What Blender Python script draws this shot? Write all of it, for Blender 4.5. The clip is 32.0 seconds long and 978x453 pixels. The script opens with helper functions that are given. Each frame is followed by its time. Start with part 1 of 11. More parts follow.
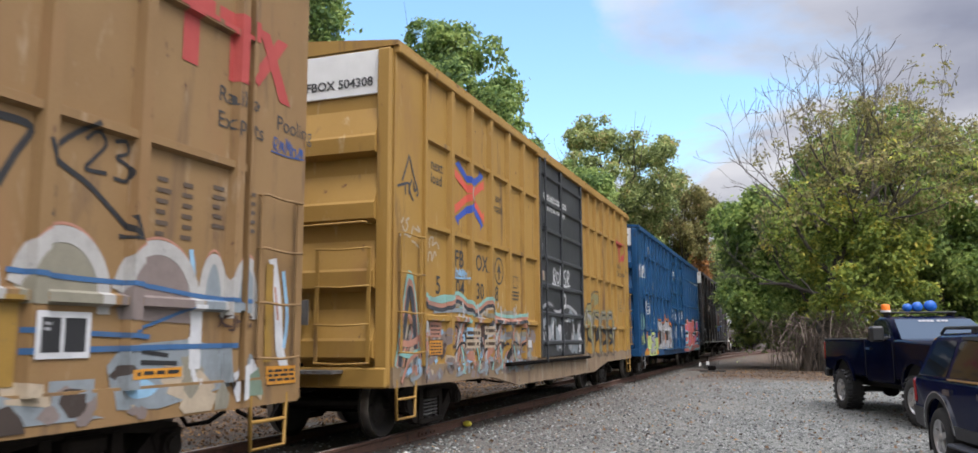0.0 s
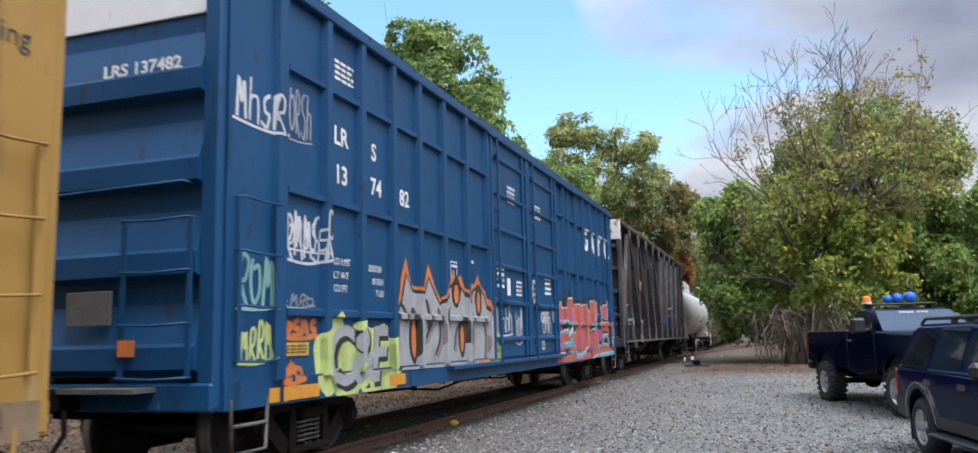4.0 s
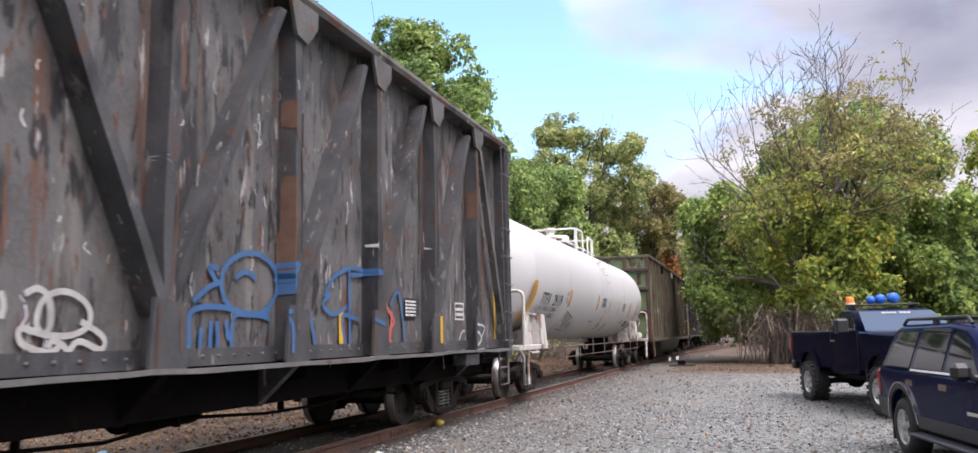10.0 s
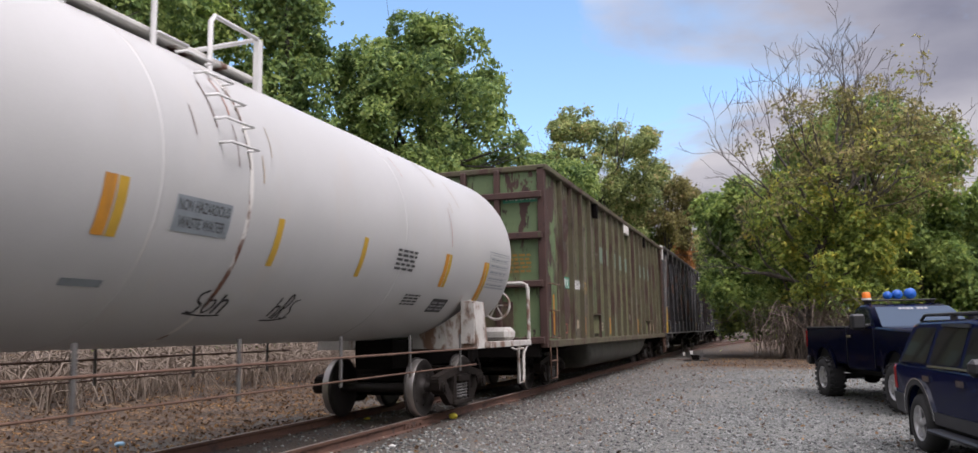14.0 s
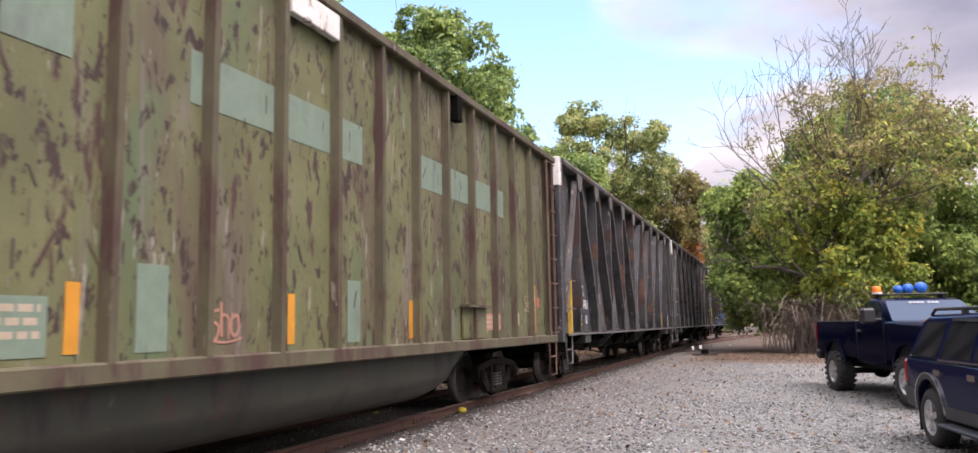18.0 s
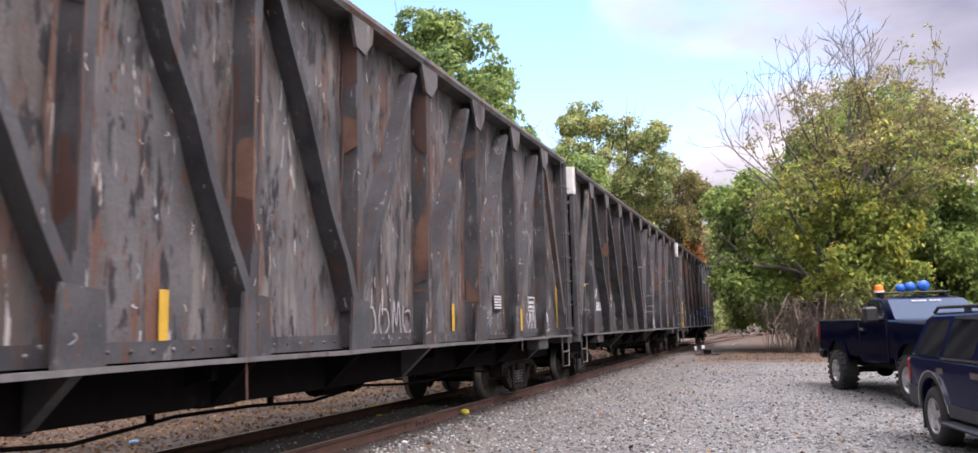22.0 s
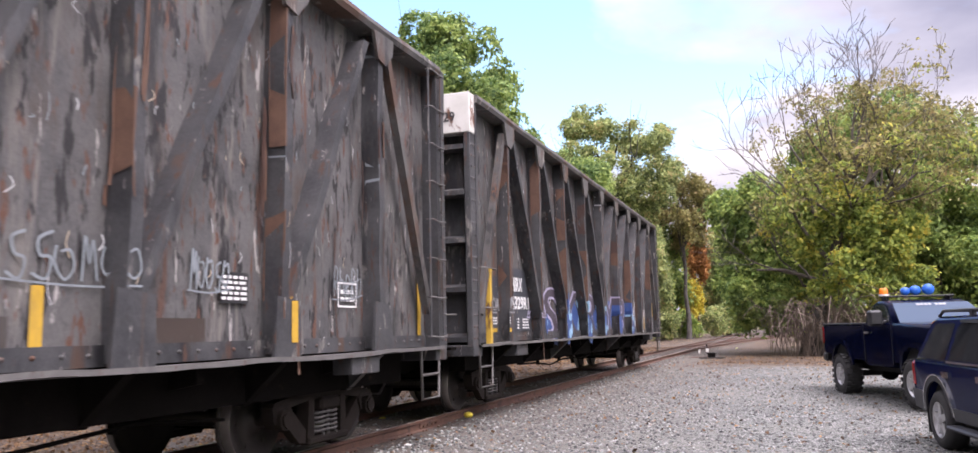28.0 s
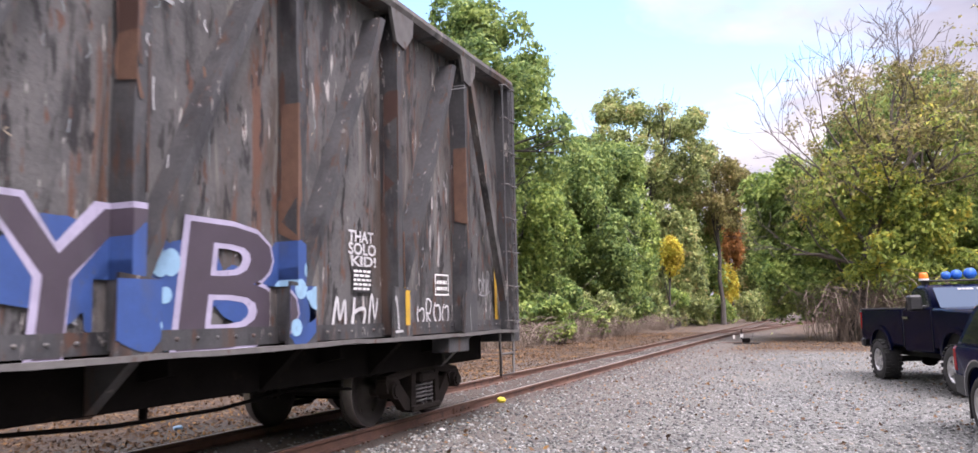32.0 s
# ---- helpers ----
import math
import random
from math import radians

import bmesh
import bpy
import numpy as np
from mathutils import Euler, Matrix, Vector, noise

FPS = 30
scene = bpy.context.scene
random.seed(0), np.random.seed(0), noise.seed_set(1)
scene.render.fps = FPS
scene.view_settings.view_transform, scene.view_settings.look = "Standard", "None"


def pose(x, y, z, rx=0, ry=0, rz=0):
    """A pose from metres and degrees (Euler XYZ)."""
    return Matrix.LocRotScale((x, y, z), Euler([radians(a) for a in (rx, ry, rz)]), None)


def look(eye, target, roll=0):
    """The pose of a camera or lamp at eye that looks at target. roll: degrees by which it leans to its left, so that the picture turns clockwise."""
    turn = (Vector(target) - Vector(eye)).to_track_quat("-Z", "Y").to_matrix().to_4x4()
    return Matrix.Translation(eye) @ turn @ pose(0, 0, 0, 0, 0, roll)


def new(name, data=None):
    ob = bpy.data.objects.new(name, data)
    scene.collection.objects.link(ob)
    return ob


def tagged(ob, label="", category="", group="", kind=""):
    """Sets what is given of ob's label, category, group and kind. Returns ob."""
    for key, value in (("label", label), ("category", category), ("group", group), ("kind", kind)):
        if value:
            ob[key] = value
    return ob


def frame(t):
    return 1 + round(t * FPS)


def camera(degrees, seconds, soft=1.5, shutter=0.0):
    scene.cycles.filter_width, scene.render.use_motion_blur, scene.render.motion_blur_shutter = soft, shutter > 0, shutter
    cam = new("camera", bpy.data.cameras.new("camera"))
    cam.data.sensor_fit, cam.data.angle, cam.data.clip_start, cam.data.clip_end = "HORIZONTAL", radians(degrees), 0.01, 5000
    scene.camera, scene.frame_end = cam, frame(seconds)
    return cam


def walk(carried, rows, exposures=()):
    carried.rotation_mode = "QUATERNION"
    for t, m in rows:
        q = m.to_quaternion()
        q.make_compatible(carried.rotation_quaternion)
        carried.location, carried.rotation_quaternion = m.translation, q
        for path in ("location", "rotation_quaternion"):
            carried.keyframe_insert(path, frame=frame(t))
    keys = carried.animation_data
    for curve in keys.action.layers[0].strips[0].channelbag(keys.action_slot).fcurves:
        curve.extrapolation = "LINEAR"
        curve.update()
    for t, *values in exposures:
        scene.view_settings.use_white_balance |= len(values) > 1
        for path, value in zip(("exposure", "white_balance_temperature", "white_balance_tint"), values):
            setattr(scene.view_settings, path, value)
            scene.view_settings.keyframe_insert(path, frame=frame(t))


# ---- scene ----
cam = camera(62.19, 32.0, shutter=0.2)
# the camera stands still and only turns in the hand: seconds, yaw, pitch, roll in degrees
EYE = (0.0, 0.0, 1.485)
TURNS = [
    (0.0, 20.05, 7.94, -0.33),
    (0.5, 20.07, 7.72, -0.43),
    (1.0, 19.77, 7.87, -0.17),
    (1.5, 20.43, 7.60, -0.75),
    (2.0, 20.47, 7.62, -1.24),
    (2.5, 20.31, 7.50, -0.89),
    (3.0, 19.61, 7.45, -0.95),
    (3.5, 19.48, 7.73, -1.01),
    (4.0, 18.88, 7.84, -1.39),
    (4.5, 18.77, 7.40, -1.31),
    (6.5, 18.21, 8.00, -1.48),
    (7.0, 18.04, 7.88, -1.35),
    (7.5, 17.79, 7.90, -1.38),
    (8.0, 17.26, 8.29, -1.25),
    (8.5, 17.53, 8.24, -1.30),
    (9.0, 17.53, 7.99, -1.50),
    (9.5, 18.02, 7.71, -1.36),
    (10.0, 17.92, 7.79, -1.27),
    (10.5, 17.76, 7.59, -1.07),
    (11.0, 17.44, 7.88, -1.16),
    (11.5, 17.46, 7.38, -0.97),
    (12.0, 17.87, 7.50, -1.13),
    (12.5, 18.49, 7.27, -0.85),
    (13.0, 18.64, 7.28, -1.00),
    (13.5, 18.82, 7.31, -0.98),
    (15.5, 19.08, 7.59, -1.06),
    (16.0, 19.10, 7.23, -0.76),
    (16.5, 19.52, 7.03, -0.82),
    (17.0, 19.55, 7.11, -1.15),
    (17.5, 19.68, 7.03, -1.06),
    (18.0, 19.53, 7.00, -1.03),
    (18.5, 19.89, 6.81, -0.91),
    (19.0, 19.73, 6.83, -0.83),
    (19.5, 19.57, 6.78, -1.29),
    (20.0, 19.93, 6.95, -1.07),
    (20.5, 20.14, 6.95, -0.96),
    (21.0, 20.13, 7.18, -1.07),
    (21.5, 20.14, 7.35, -1.06),
    (22.0, 19.63, 7.11, -1.46),
    (22.5, 19.41, 6.85, -1.62),
    (23.0, 19.67, 6.92, -1.31),
    (23.5, 19.16, 7.00, -1.32),
    (24.0, 19.47, 6.96, -1.48),
    (24.5, 19.55, 6.89, -1.38),
    (25.0, 19.01, 7.04, -1.14),
    (25.5, 19.54, 6.95, -1.25),
    (27.5, 20.19, 7.50, -1.34),
    (28.0, 19.89, 7.32, -1.37),
    (28.5, 20.26, 7.33, -1.64),
    (29.0, 20.30, 7.28, -1.38),
    (29.5, 20.49, 7.29, -1.39),
    (30.0, 20.56, 6.96, -1.42),
    (30.5, 21.07, 6.70, -1.09),
    (31.0, 21.10, 6.69, -1.08),
    (31.5, 21.71, 6.33, -1.39),
    (32.0, 22.18, 6.37, -1.44),
]
# the clip's camera opens up and warms as the dark cars pass
EXPOSURES = [
    (0.0, 0.04, 6250, 14), (2.0, 0.02, 6050, 13), (4.5, 0.07, 5950, 14), (6.5, 0.16, 6250, 18), (9.0, 0.40, 6400, 22), (11.0, 0.20, 6200, 20),
    (13.0, -0.26, 6350, 20), (16.0, -0.20, 6450, 22), (17.0, 0.36, 6650, 26), (20.0, 0.46, 6400, 26), (25.5, 0.58, 6400, 27), (32.0, 0.62, 6400, 27),
]
walk(cam, [(t, pose(*EYE, 90 + pitch, 0, yaw) @ pose(0, 0, 0, 0, 0, roll)) for t, yaw, pitch, roll in TURNS], EXPOSURES)

# how far the train has run at each time
RUN = [
    (0.0, -0.00), (0.5, 2.46), (1.0, 5.00), (1.5, 7.49), (2.0, 9.98), (2.5, 12.48), (3.0, 14.99), (3.5, 17.49),
    (4.0, 20.01), (4.5, 22.54), (6.5, 32.25), (7.0, 34.69), (7.5, 37.07), (8.0, 39.45), (8.5, 41.89), (9.0, 44.32),
    (9.5, 46.71), (10.0, 49.07), (10.5, 51.43), (11.0, 53.80), (11.5, 56.22), (12.0, 58.83), (12.5, 61.39), (13.0, 63.89),
    (13.5, 66.32), (15.5, 76.07), (16.0, 78.55), (16.5, 80.95), (17.0, 83.30), (17.5, 85.52), (18.0, 87.82), (18.5, 90.08),
    (19.0, 92.34), (19.5, 94.64), (20.0, 96.85), (20.5, 98.99), (21.0, 101.24), (21.5, 103.57), (22.0, 105.81), (22.5, 108.02),
    (23.0, 110.21), (23.5, 112.39), (24.0, 114.48), (24.5, 116.71), (25.0, 118.94), (25.5, 121.12), (27.5, 129.86), (28.0, 131.98),
    (28.5, 134.12), (29.0, 136.27), (29.5, 138.43), (30.0, 140.72), (30.5, 143.04), (31.0, 145.34), (31.5, 147.65), (32.0, 149.93),
]

# ---- light ----
world = bpy.data.worlds.new("sky")
scene.world = world
world.use_nodes = True
wt = world.node_tree
wt.nodes.clear()


def node(tree, kind, inputs=None, operation="", feature=""):
    n = tree.nodes.new(kind)
    if operation:
        n.operation = operation
    if feature:
        n.feature = feature
    for k, v in (inputs or {}).items():
        if isinstance(v, bpy.types.NodeSocket):
            tree.links.new(v, n.inputs[k])
        else:
            n.inputs[k].default_value = v
    return n


def ramp(tree, fac, stops):
    n = node(tree, "ShaderNodeValToRGB", {"Fac": fac})
    e = n.color_ramp.elements
    while len(e) < len(stops):
        e.new(0.5)
    for el, (p, c) in zip(e, stops):
        el.position = p
        el.color = (c, c, c, 1) if isinstance(c, (int, float)) else (*c, 1)
    return n.outputs["Color"]


def mixc(tree, fac, a, b, blend="MIX"):
    n = tree.nodes.new("ShaderNodeMix")
    n.data_type, n.blend_type = "RGBA", blend
    for s, v in ((n.inputs[0], fac), (n.inputs[6], a), (n.inputs[7], b)):
        if isinstance(v, bpy.types.NodeSocket):
            tree.links.new(v, s)
        elif isinstance(v, (int, float)):
            s.default_value = v if s.type == "VALUE" else (v, v, v, 1)
        else:
            s.default_value = (*v, 1)
    return n.outputs[2]


SUN_EL, SUN_AZ = 60.0, 120.0  # degrees; azimuth clockwise from the track's far direction
sky = node(wt, "ShaderNodeTexSky")
sky.sky_type, sky.sun_disc, sky.dust_density = "NISHITA", False, 1.5
sky.sun_elevation, sky.sun_rotation = radians(SUN_EL), radians(SUN_AZ)
co = node(wt, "ShaderNodeTexCoord")
sep = node(wt, "ShaderNodeSeparateXYZ", {0: co.outputs["Generated"]})
# clouds lie on a flat layer: the direction divided by its height
up = node(wt, "ShaderNodeMath", {0: sep.outputs["Z"], 1: 0.16}, operation="ADD")
up = node(wt, "ShaderNodeMath", {0: up.outputs[0], 1: 0.05}, operation="MAXIMUM")
px_ = node(wt, "ShaderNodeMath", {0: sep.outputs["X"], 1: up.outputs[0]}, operation="DIVIDE")
py_ = node(wt, "ShaderNodeMath", {0: sep.outputs["Y"], 1: up.outputs[0]}, operation="DIVIDE")
layer = node(wt, "ShaderNodeCombineXYZ", {0: px_.outputs[0], 1: py_.outputs[0], 2: 0.0})
big = node(wt, "ShaderNodeTexNoise", {"Vector": layer.outputs[0], "Scale": 1.05, "Detail": 9.0, "Roughness": 0.55, "Distortion": 0.35})
# a clear patch of blue over the train, closing in cloud to its right
gap = node(wt, "ShaderNodeVectorMath", {0: layer.outputs[0], 1: (-0.75, 2.05, 0.0)}, operation="DISTANCE")
gapf = node(wt, "ShaderNodeMapRange", {"Value": gap.outputs["Value"], 1: 0.15, 2: 1.15, 3: -0.26, 4: 0.17})
cover = node(wt, "ShaderNodeMath", {0: big.outputs["Fac"], 1: gapf.outputs[0]}, operation="ADD")
mask = ramp(wt, cover.outputs[0], [(0.42, 0.0), (0.56, 1.0)])
shade = node(wt, "ShaderNodeTexNoise", {"Vector": layer.outputs[0], "Scale": 1.7, "Detail": 6.0, "Roughness": 0.5})
# the cloud bank to the right of the blue is greyer underneath
bank = node(wt, "ShaderNodeVectorMath", {0: layer.outputs[0], 1: (0.55, 1.7, 0.0)}, operation="DISTANCE")
bankf = node(wt, "ShaderNodeMapRange", {"Value": bank.outputs["Value"], 1: 0.25, 2: 1.0, 3: 1.0, 4: 0.0})
tone = ramp(wt, shade.outputs["Fac"], [(0.36, (7.6, 7.8, 8.6)), (0.5, (10.2, 10.3, 10.6)), (0.62, (12.0, 12.0, 12.0))])
tone = mixc(wt, bankf.outputs[0], tone, mixc(wt, 1.0, tone, (0.47, 0.49, 0.56), "MULTIPLY"))
# the cloud veils the sun and glows round it
sd = (math.sin(radians(SUN_AZ)) * math.cos(radians(SUN_EL)), math.cos(radians(SUN_AZ)) * math.cos(radians(SUN_EL)), math.sin(radians(SUN_EL)))
toward = node(wt, "ShaderNodeVectorMath", {0: co.outputs["Generated"], 1: sd}, operation="DOT_PRODUCT")
glow = node(wt, "ShaderNodeMapRange", {"Value": toward.outputs["Value"], 1: 0.62, 2: 1.0, 3: 1.0, 4: 3.2})
tone = mixc(wt, 1.0, tone, glow.outputs[0], "MULTIPLY")
# a clouded sky is brighter overhead than near the horizon
high = node(wt, "ShaderNodeMapRange", {"Value": sep.outputs["Z"], 1: 0.0, 2: 1.0, 3: 0.56, 4: 1.95})
tone = mixc(wt, 1.0, tone, high.outputs[0], "MULTIPLY")
blue = mixc(wt, 1.0, sky.outputs[0], (3.5, 4.2, 4.1), "MULTIPLY")
col = mixc(wt, mask, blue, tone)
bg = node(wt, "ShaderNodeBackground", {"Color": col, "Strength": 0.078})
wo = node(wt, "ShaderNodeOutputWorld", {"Surface": bg.outputs[0]})

sun = new("sun", bpy.data.lights.new("sun", "SUN"))
sun.data.energy, sun.data.angle, sun.data.color = 2.6, radians(24), (1.0, 0.96, 0.90)
az, el = radians(SUN_AZ), radians(SUN_EL)
sun.matrix_world = look((0, 0, 30), (-math.sin(az) * math.cos(el) * 10, -math.cos(az) * math.cos(el) * 10, 30 - math.sin(el) * 10))
scene.view_settings.exposure = 0.0

# ---- materials ----
MATS = {}


def surface(name, c1, c2, scale=3.0, rough=0.6, metal=0.0, bump=0.15, fine=60.0, stains=(), streak=0.0, vary=0.0, coat=0.0, spec=0.5):
    """Two-scale paint, rust, wood or stone. stains: (colour, scale, threshold, softness, stretch in z) laid over in order."""
    m = bpy.data.materials.new(name)
    m.use_nodes = True
    t = m.node_tree
    b = t.nodes["Principled BSDF"]
    tc = node(t, "ShaderNodeTexCoord")
    oi = node(t, "ShaderNodeObjectInfo")
    off = node(t, "ShaderNodeVectorMath", {0: (37.0, 19.0, 53.0), 3: oi.outputs["Random"]}, operation="SCALE")
    v = node(t, "ShaderNodeVectorMath", {0: tc.outputs["Object"], 1: off.outputs[0]}, operation="ADD").outputs[0]
    n1 = node(t, "ShaderNodeTexNoise", {"Vector": v, "Scale": scale, "Detail": 6.0, "Roughness": 0.6})
    n2 = node(t, "ShaderNodeTexNoise", {"Vector": v, "Scale": fine, "Detail": 4.0, "Roughness": 0.7})
    f = node(t, "ShaderNodeMath", {0: n1.outputs["Fac"], 1: 0.7}, operation="MULTIPLY")
    f = node(t, "ShaderNodeMath", {0: n2.outputs["Fac"], 1: 0.3, 2: f.outputs[0]}, operation="MULTIPLY_ADD")
    f = ramp(t, f.outputs[0], [(0.36, 0.0), (0.64, 1.0)])
    col = mixc(t, f, c1, c2)
    rgh = None
    for i, (sc, ss, th, soft, stretch) in enumerate(stains):
        mp = node(t, "ShaderNodeMapping", {"Vector": v, "Location": (i * 7.3, i * 3.1, i * 1.7), "Scale": (1, 1, stretch)})
        ns = node(t, "ShaderNodeTexNoise", {"Vector": mp.outputs[0], "Scale": ss, "Detail": 7.0, "Roughness": 0.65, "Distortion": 0.3})
        mk = ramp(t, ns.outputs["Fac"], [(th, 0.0), (min(th + soft, 1.0), 1.0)])
        col = mixc(t, mk, col, sc)
    if vary:
        hs = node(t, "ShaderNodeMapRange", {"Value": oi.outputs["Random"], 3: 1 - vary, 4: 1 + vary})
        hv = node(t, "ShaderNodeHueSaturation", {"Value": hs.outputs[0], "Color": col})
        col = hv.outputs[0]
    t.links.new(col, b.inputs["Base Color"])
    rr = node(t, "ShaderNodeMapRange", {"Value": n1.outputs["Fac"], 3: max(rough - 0.12, 0.02), 4: min(rough + 0.15, 1.0)})
    t.links.new(rr.outputs[0], b.inputs["Roughness"])
    b.inputs["Metallic"].default_value = metal
    b.inputs["Coat Weight"].default_value = coat
    b.inputs["Coat Roughness"].default_value = 0.06
    b.inputs["Specular IOR Level"].default_value = spec
    if bump:
        bm_ = node(t, "ShaderNodeBump", {"Height": n2.outputs["Fac"], "Strength": bump, "Distance": 0.01})
        n3 = node(t, "ShaderNodeTexNoise", {"Vector": v, "Scale": 1.3, "Detail": 2.0})
        bm2 = node(t, "ShaderNodeBump", {"Height": n3.outputs["Fac"], "Strength": bump, "Distance": 0.06, "Normal": bm_.outputs[0]})
        t.links.new(bm2.outputs[0], b.inputs["Normal"])
    MATS[name] = m
    return m


def plain(name, c, rough=0.5, metal=0.0, alpha=1.0, trans=0.0, emit=0.0, ior=1.45):
    m = bpy.data.materials.new(name)
    m.use_nodes = True
    b = m.node_tree.nodes["Principled BSDF"]
    b.inputs["Base Color"].default_value = (*c, 1)
    b.inputs["Roughness"].default_value = rough
    b.inputs["Metallic"].default_value = metal
    b.inputs["Transmission Weight"].default_value = trans
    b.inputs["IOR"].default_value = ior
    if emit:
        b.inputs["Emission Color"].default_value = (*c, 1)
        b.inputs["Emission Strength"].default_value = emit
    MATS[name] = m
    return m


M_YELLOW = surface("boxcar_yellow_paint", (0.265, 0.150, 0.032), (0.310, 0.182, 0.046), 1.2, 0.55, bump=0.09, spec=0.3,
                   stains=[((0.225, 0.118, 0.040), 1.4, 0.55, 0.25, 0.25), ((0.40, 0.30, 0.17), 4.0, 0.62, 0.15, 0.3), ((0.13, 0.075, 0.035), 3.0, 0.58, 0.12, 0.14), ((0.10, 0.045, 0.026), 9.0, 0.66, 0.06, 0.4)])
M_YELLOW_OLD = surface("boxcar_tan_paint", (0.192, 0.113, 0.047), (0.228, 0.140, 0.062), 1.0, 0.6, bump=0.09, spec=0.3,
                       stains=[((0.225, 0.124, 0.055), 1.4, 0.52, 0.25, 0.25), ((0.34, 0.262, 0.18), 4.0, 0.61, 0.18, 0.3), ((0.125, 0.078, 0.045), 2.6, 0.56, 0.12, 0.16), ((0.085, 0.045, 0.030), 8.0, 0.64, 0.06, 0.4)])
M_BLUE = surface("boxcar_blue_paint", (0.0070, 0.0440, 0.1130), (0.0110, 0.0590, 0.1450), 1.1, 0.42, bump=0.08, spec=0.25,
                 stains=[((0.0150, 0.0640, 0.1290), 2.0, 0.56, 0.2, 0.3), ((0.0050, 0.0230, 0.0500), 3.0, 0.58, 0.15, 0.25), ((0.022, 0.030, 0.042), 7.0, 0.60, 0.06, 0.3), ((0.10, 0.12, 0.14), 16.0, 0.68, 0.03, 0.3)])
M_SILL = surface("worn_tan_sill_paint", (0.165, 0.110, 0.062), (0.225, 0.160, 0.098), 1.4, 0.65, bump=0.12,
                 stains=[((0.12, 0.075, 0.05), 2.0, 0.52, 0.12, 0.4), ((0.26, 0.23, 0.19), 3.0, 0.56, 0.12, 0.3), ((0.05, 0.03, 0.022), 6.0, 0.6, 0.06, 0.5)])
M_BLACKDOOR = surface("black_door_paint", (0.0176, 0.0192, 0.0224), (0.0320, 0.0344, 0.0384), 2.0, 0.5, bump=0.05,
                      stains=[((0.0800, 0.0800, 0.0800), 6.0, 0.68, 0.1, 0.4)])
M_HOPPER = surface("weathered_black_steel", (0.048, 0.048, 0.049), (0.112, 0.108, 0.105), 1.6, 0.65, bump=0.6, fine=26.0,
                   stains=[((0.060, 0.046, 0.038), 1.3, 0.53, 0.12, 0.26), ((0.020, 0.020, 0.021), 1.9, 0.56, 0.07, 0.22), ((0.135, 0.124, 0.114), 2.6, 0.56, 0.06, 0.12), ((0.098, 0.046, 0.029), 3.6, 0.58, 0.06, 0.10),
                           ((0.014, 0.013, 0.014), 9.0, 0.55, 0.05, 0.25), ((0.090, 0.040, 0.025), 13.0, 0.585, 0.05, 0.25), ((0.32, 0.30, 0.285), 9.0, 0.625, 0.03, 0.16)])
# darker copy of the sheet steel; shade on braces and ends is in its colour
M_HOPPER_BAR = surface("weathered_shaded_steel", (0.022, 0.023, 0.026), (0.060, 0.060, 0.062), 2.4, 0.6, bump=0.4, fine=26.0,
                       stains=[((0.060, 0.036, 0.026), 2.6, 0.59, 0.07, 0.12), ((0.15, 0.14, 0.13), 5.0, 0.61, 0.05, 0.3), ((0.010, 0.010, 0.012), 1.6, 0.55, 0.1, 0.3), ((0.060, 0.030, 0.020), 9.0, 0.58, 0.06, 0.2), ((0.30, 0.28, 0.26), 12.0, 0.65, 0.03, 0.2)])
M_SCOUR = surface("scoured_steel_flange", (0.048, 0.046, 0.045), (0.112, 0.106, 0.100), 2.2, 0.6, bump=0.4, fine=26.0,
                  stains=[((0.075, 0.042, 0.028), 1.6, 0.52, 0.09, 0.3), ((0.020, 0.020, 0.021), 2.4, 0.55, 0.07, 0.25), ((0.22, 0.20, 0.18), 5.0, 0.60, 0.05, 0.2), ((0.105, 0.046, 0.025), 8.0, 0.60, 0.05, 0.3)])
M_GREEN = surface("weathered_green_paint", (0.074, 0.077, 0.030), (0.118, 0.118, 0.050), 1.3, 0.65, bump=0.25, vary=0.16,
                  stains=[((0.082, 0.060, 0.038), 0.9, 0.52, 0.12, 0.30), ((0.072, 0.100, 0.044), 1.1, 0.54, 0.10, 0.3), ((0.125, 0.108, 0.085), 2.4, 0.57, 0.09, 0.14), ((0.046, 0.021, 0.015), 2.6, 0.575, 0.04, 0.3),
                          ((0.030, 0.016, 0.012), 5.5, 0.585, 0.025, 0.5), ((0.026, 0.014, 0.011), 11.0, 0.585, 0.03, 0.5), ((0.20, 0.185, 0.15), 10.0, 0.62, 0.03, 0.16)])
M_GREEN_END = surface("mottled_green_and_rust", (0.078, 0.120, 0.056), (0.122, 0.172, 0.076), 1.6, 0.65, bump=0.18,
                      stains=[((0.040, 0.030, 0.020), 0.8, 0.56, 0.10, 0.6), ((0.095, 0.092, 0.038), 1.9, 0.58, 0.1, 0.4), ((0.046, 0.019, 0.014), 2.6, 0.57, 0.03, 0.4), ((0.028, 0.014, 0.010), 7.0, 0.60, 0.04, 0.35)])
M_MAROON = surface("dull_maroon_rust", (0.040, 0.018, 0.014), (0.062, 0.030, 0.023), 2.2, 0.7, bump=0.2,
                   stains=[((0.055, 0.060, 0.028), 2.4, 0.60, 0.06, 0.4), ((0.022, 0.012, 0.010), 5.0, 0.58, 0.08, 0.5)])
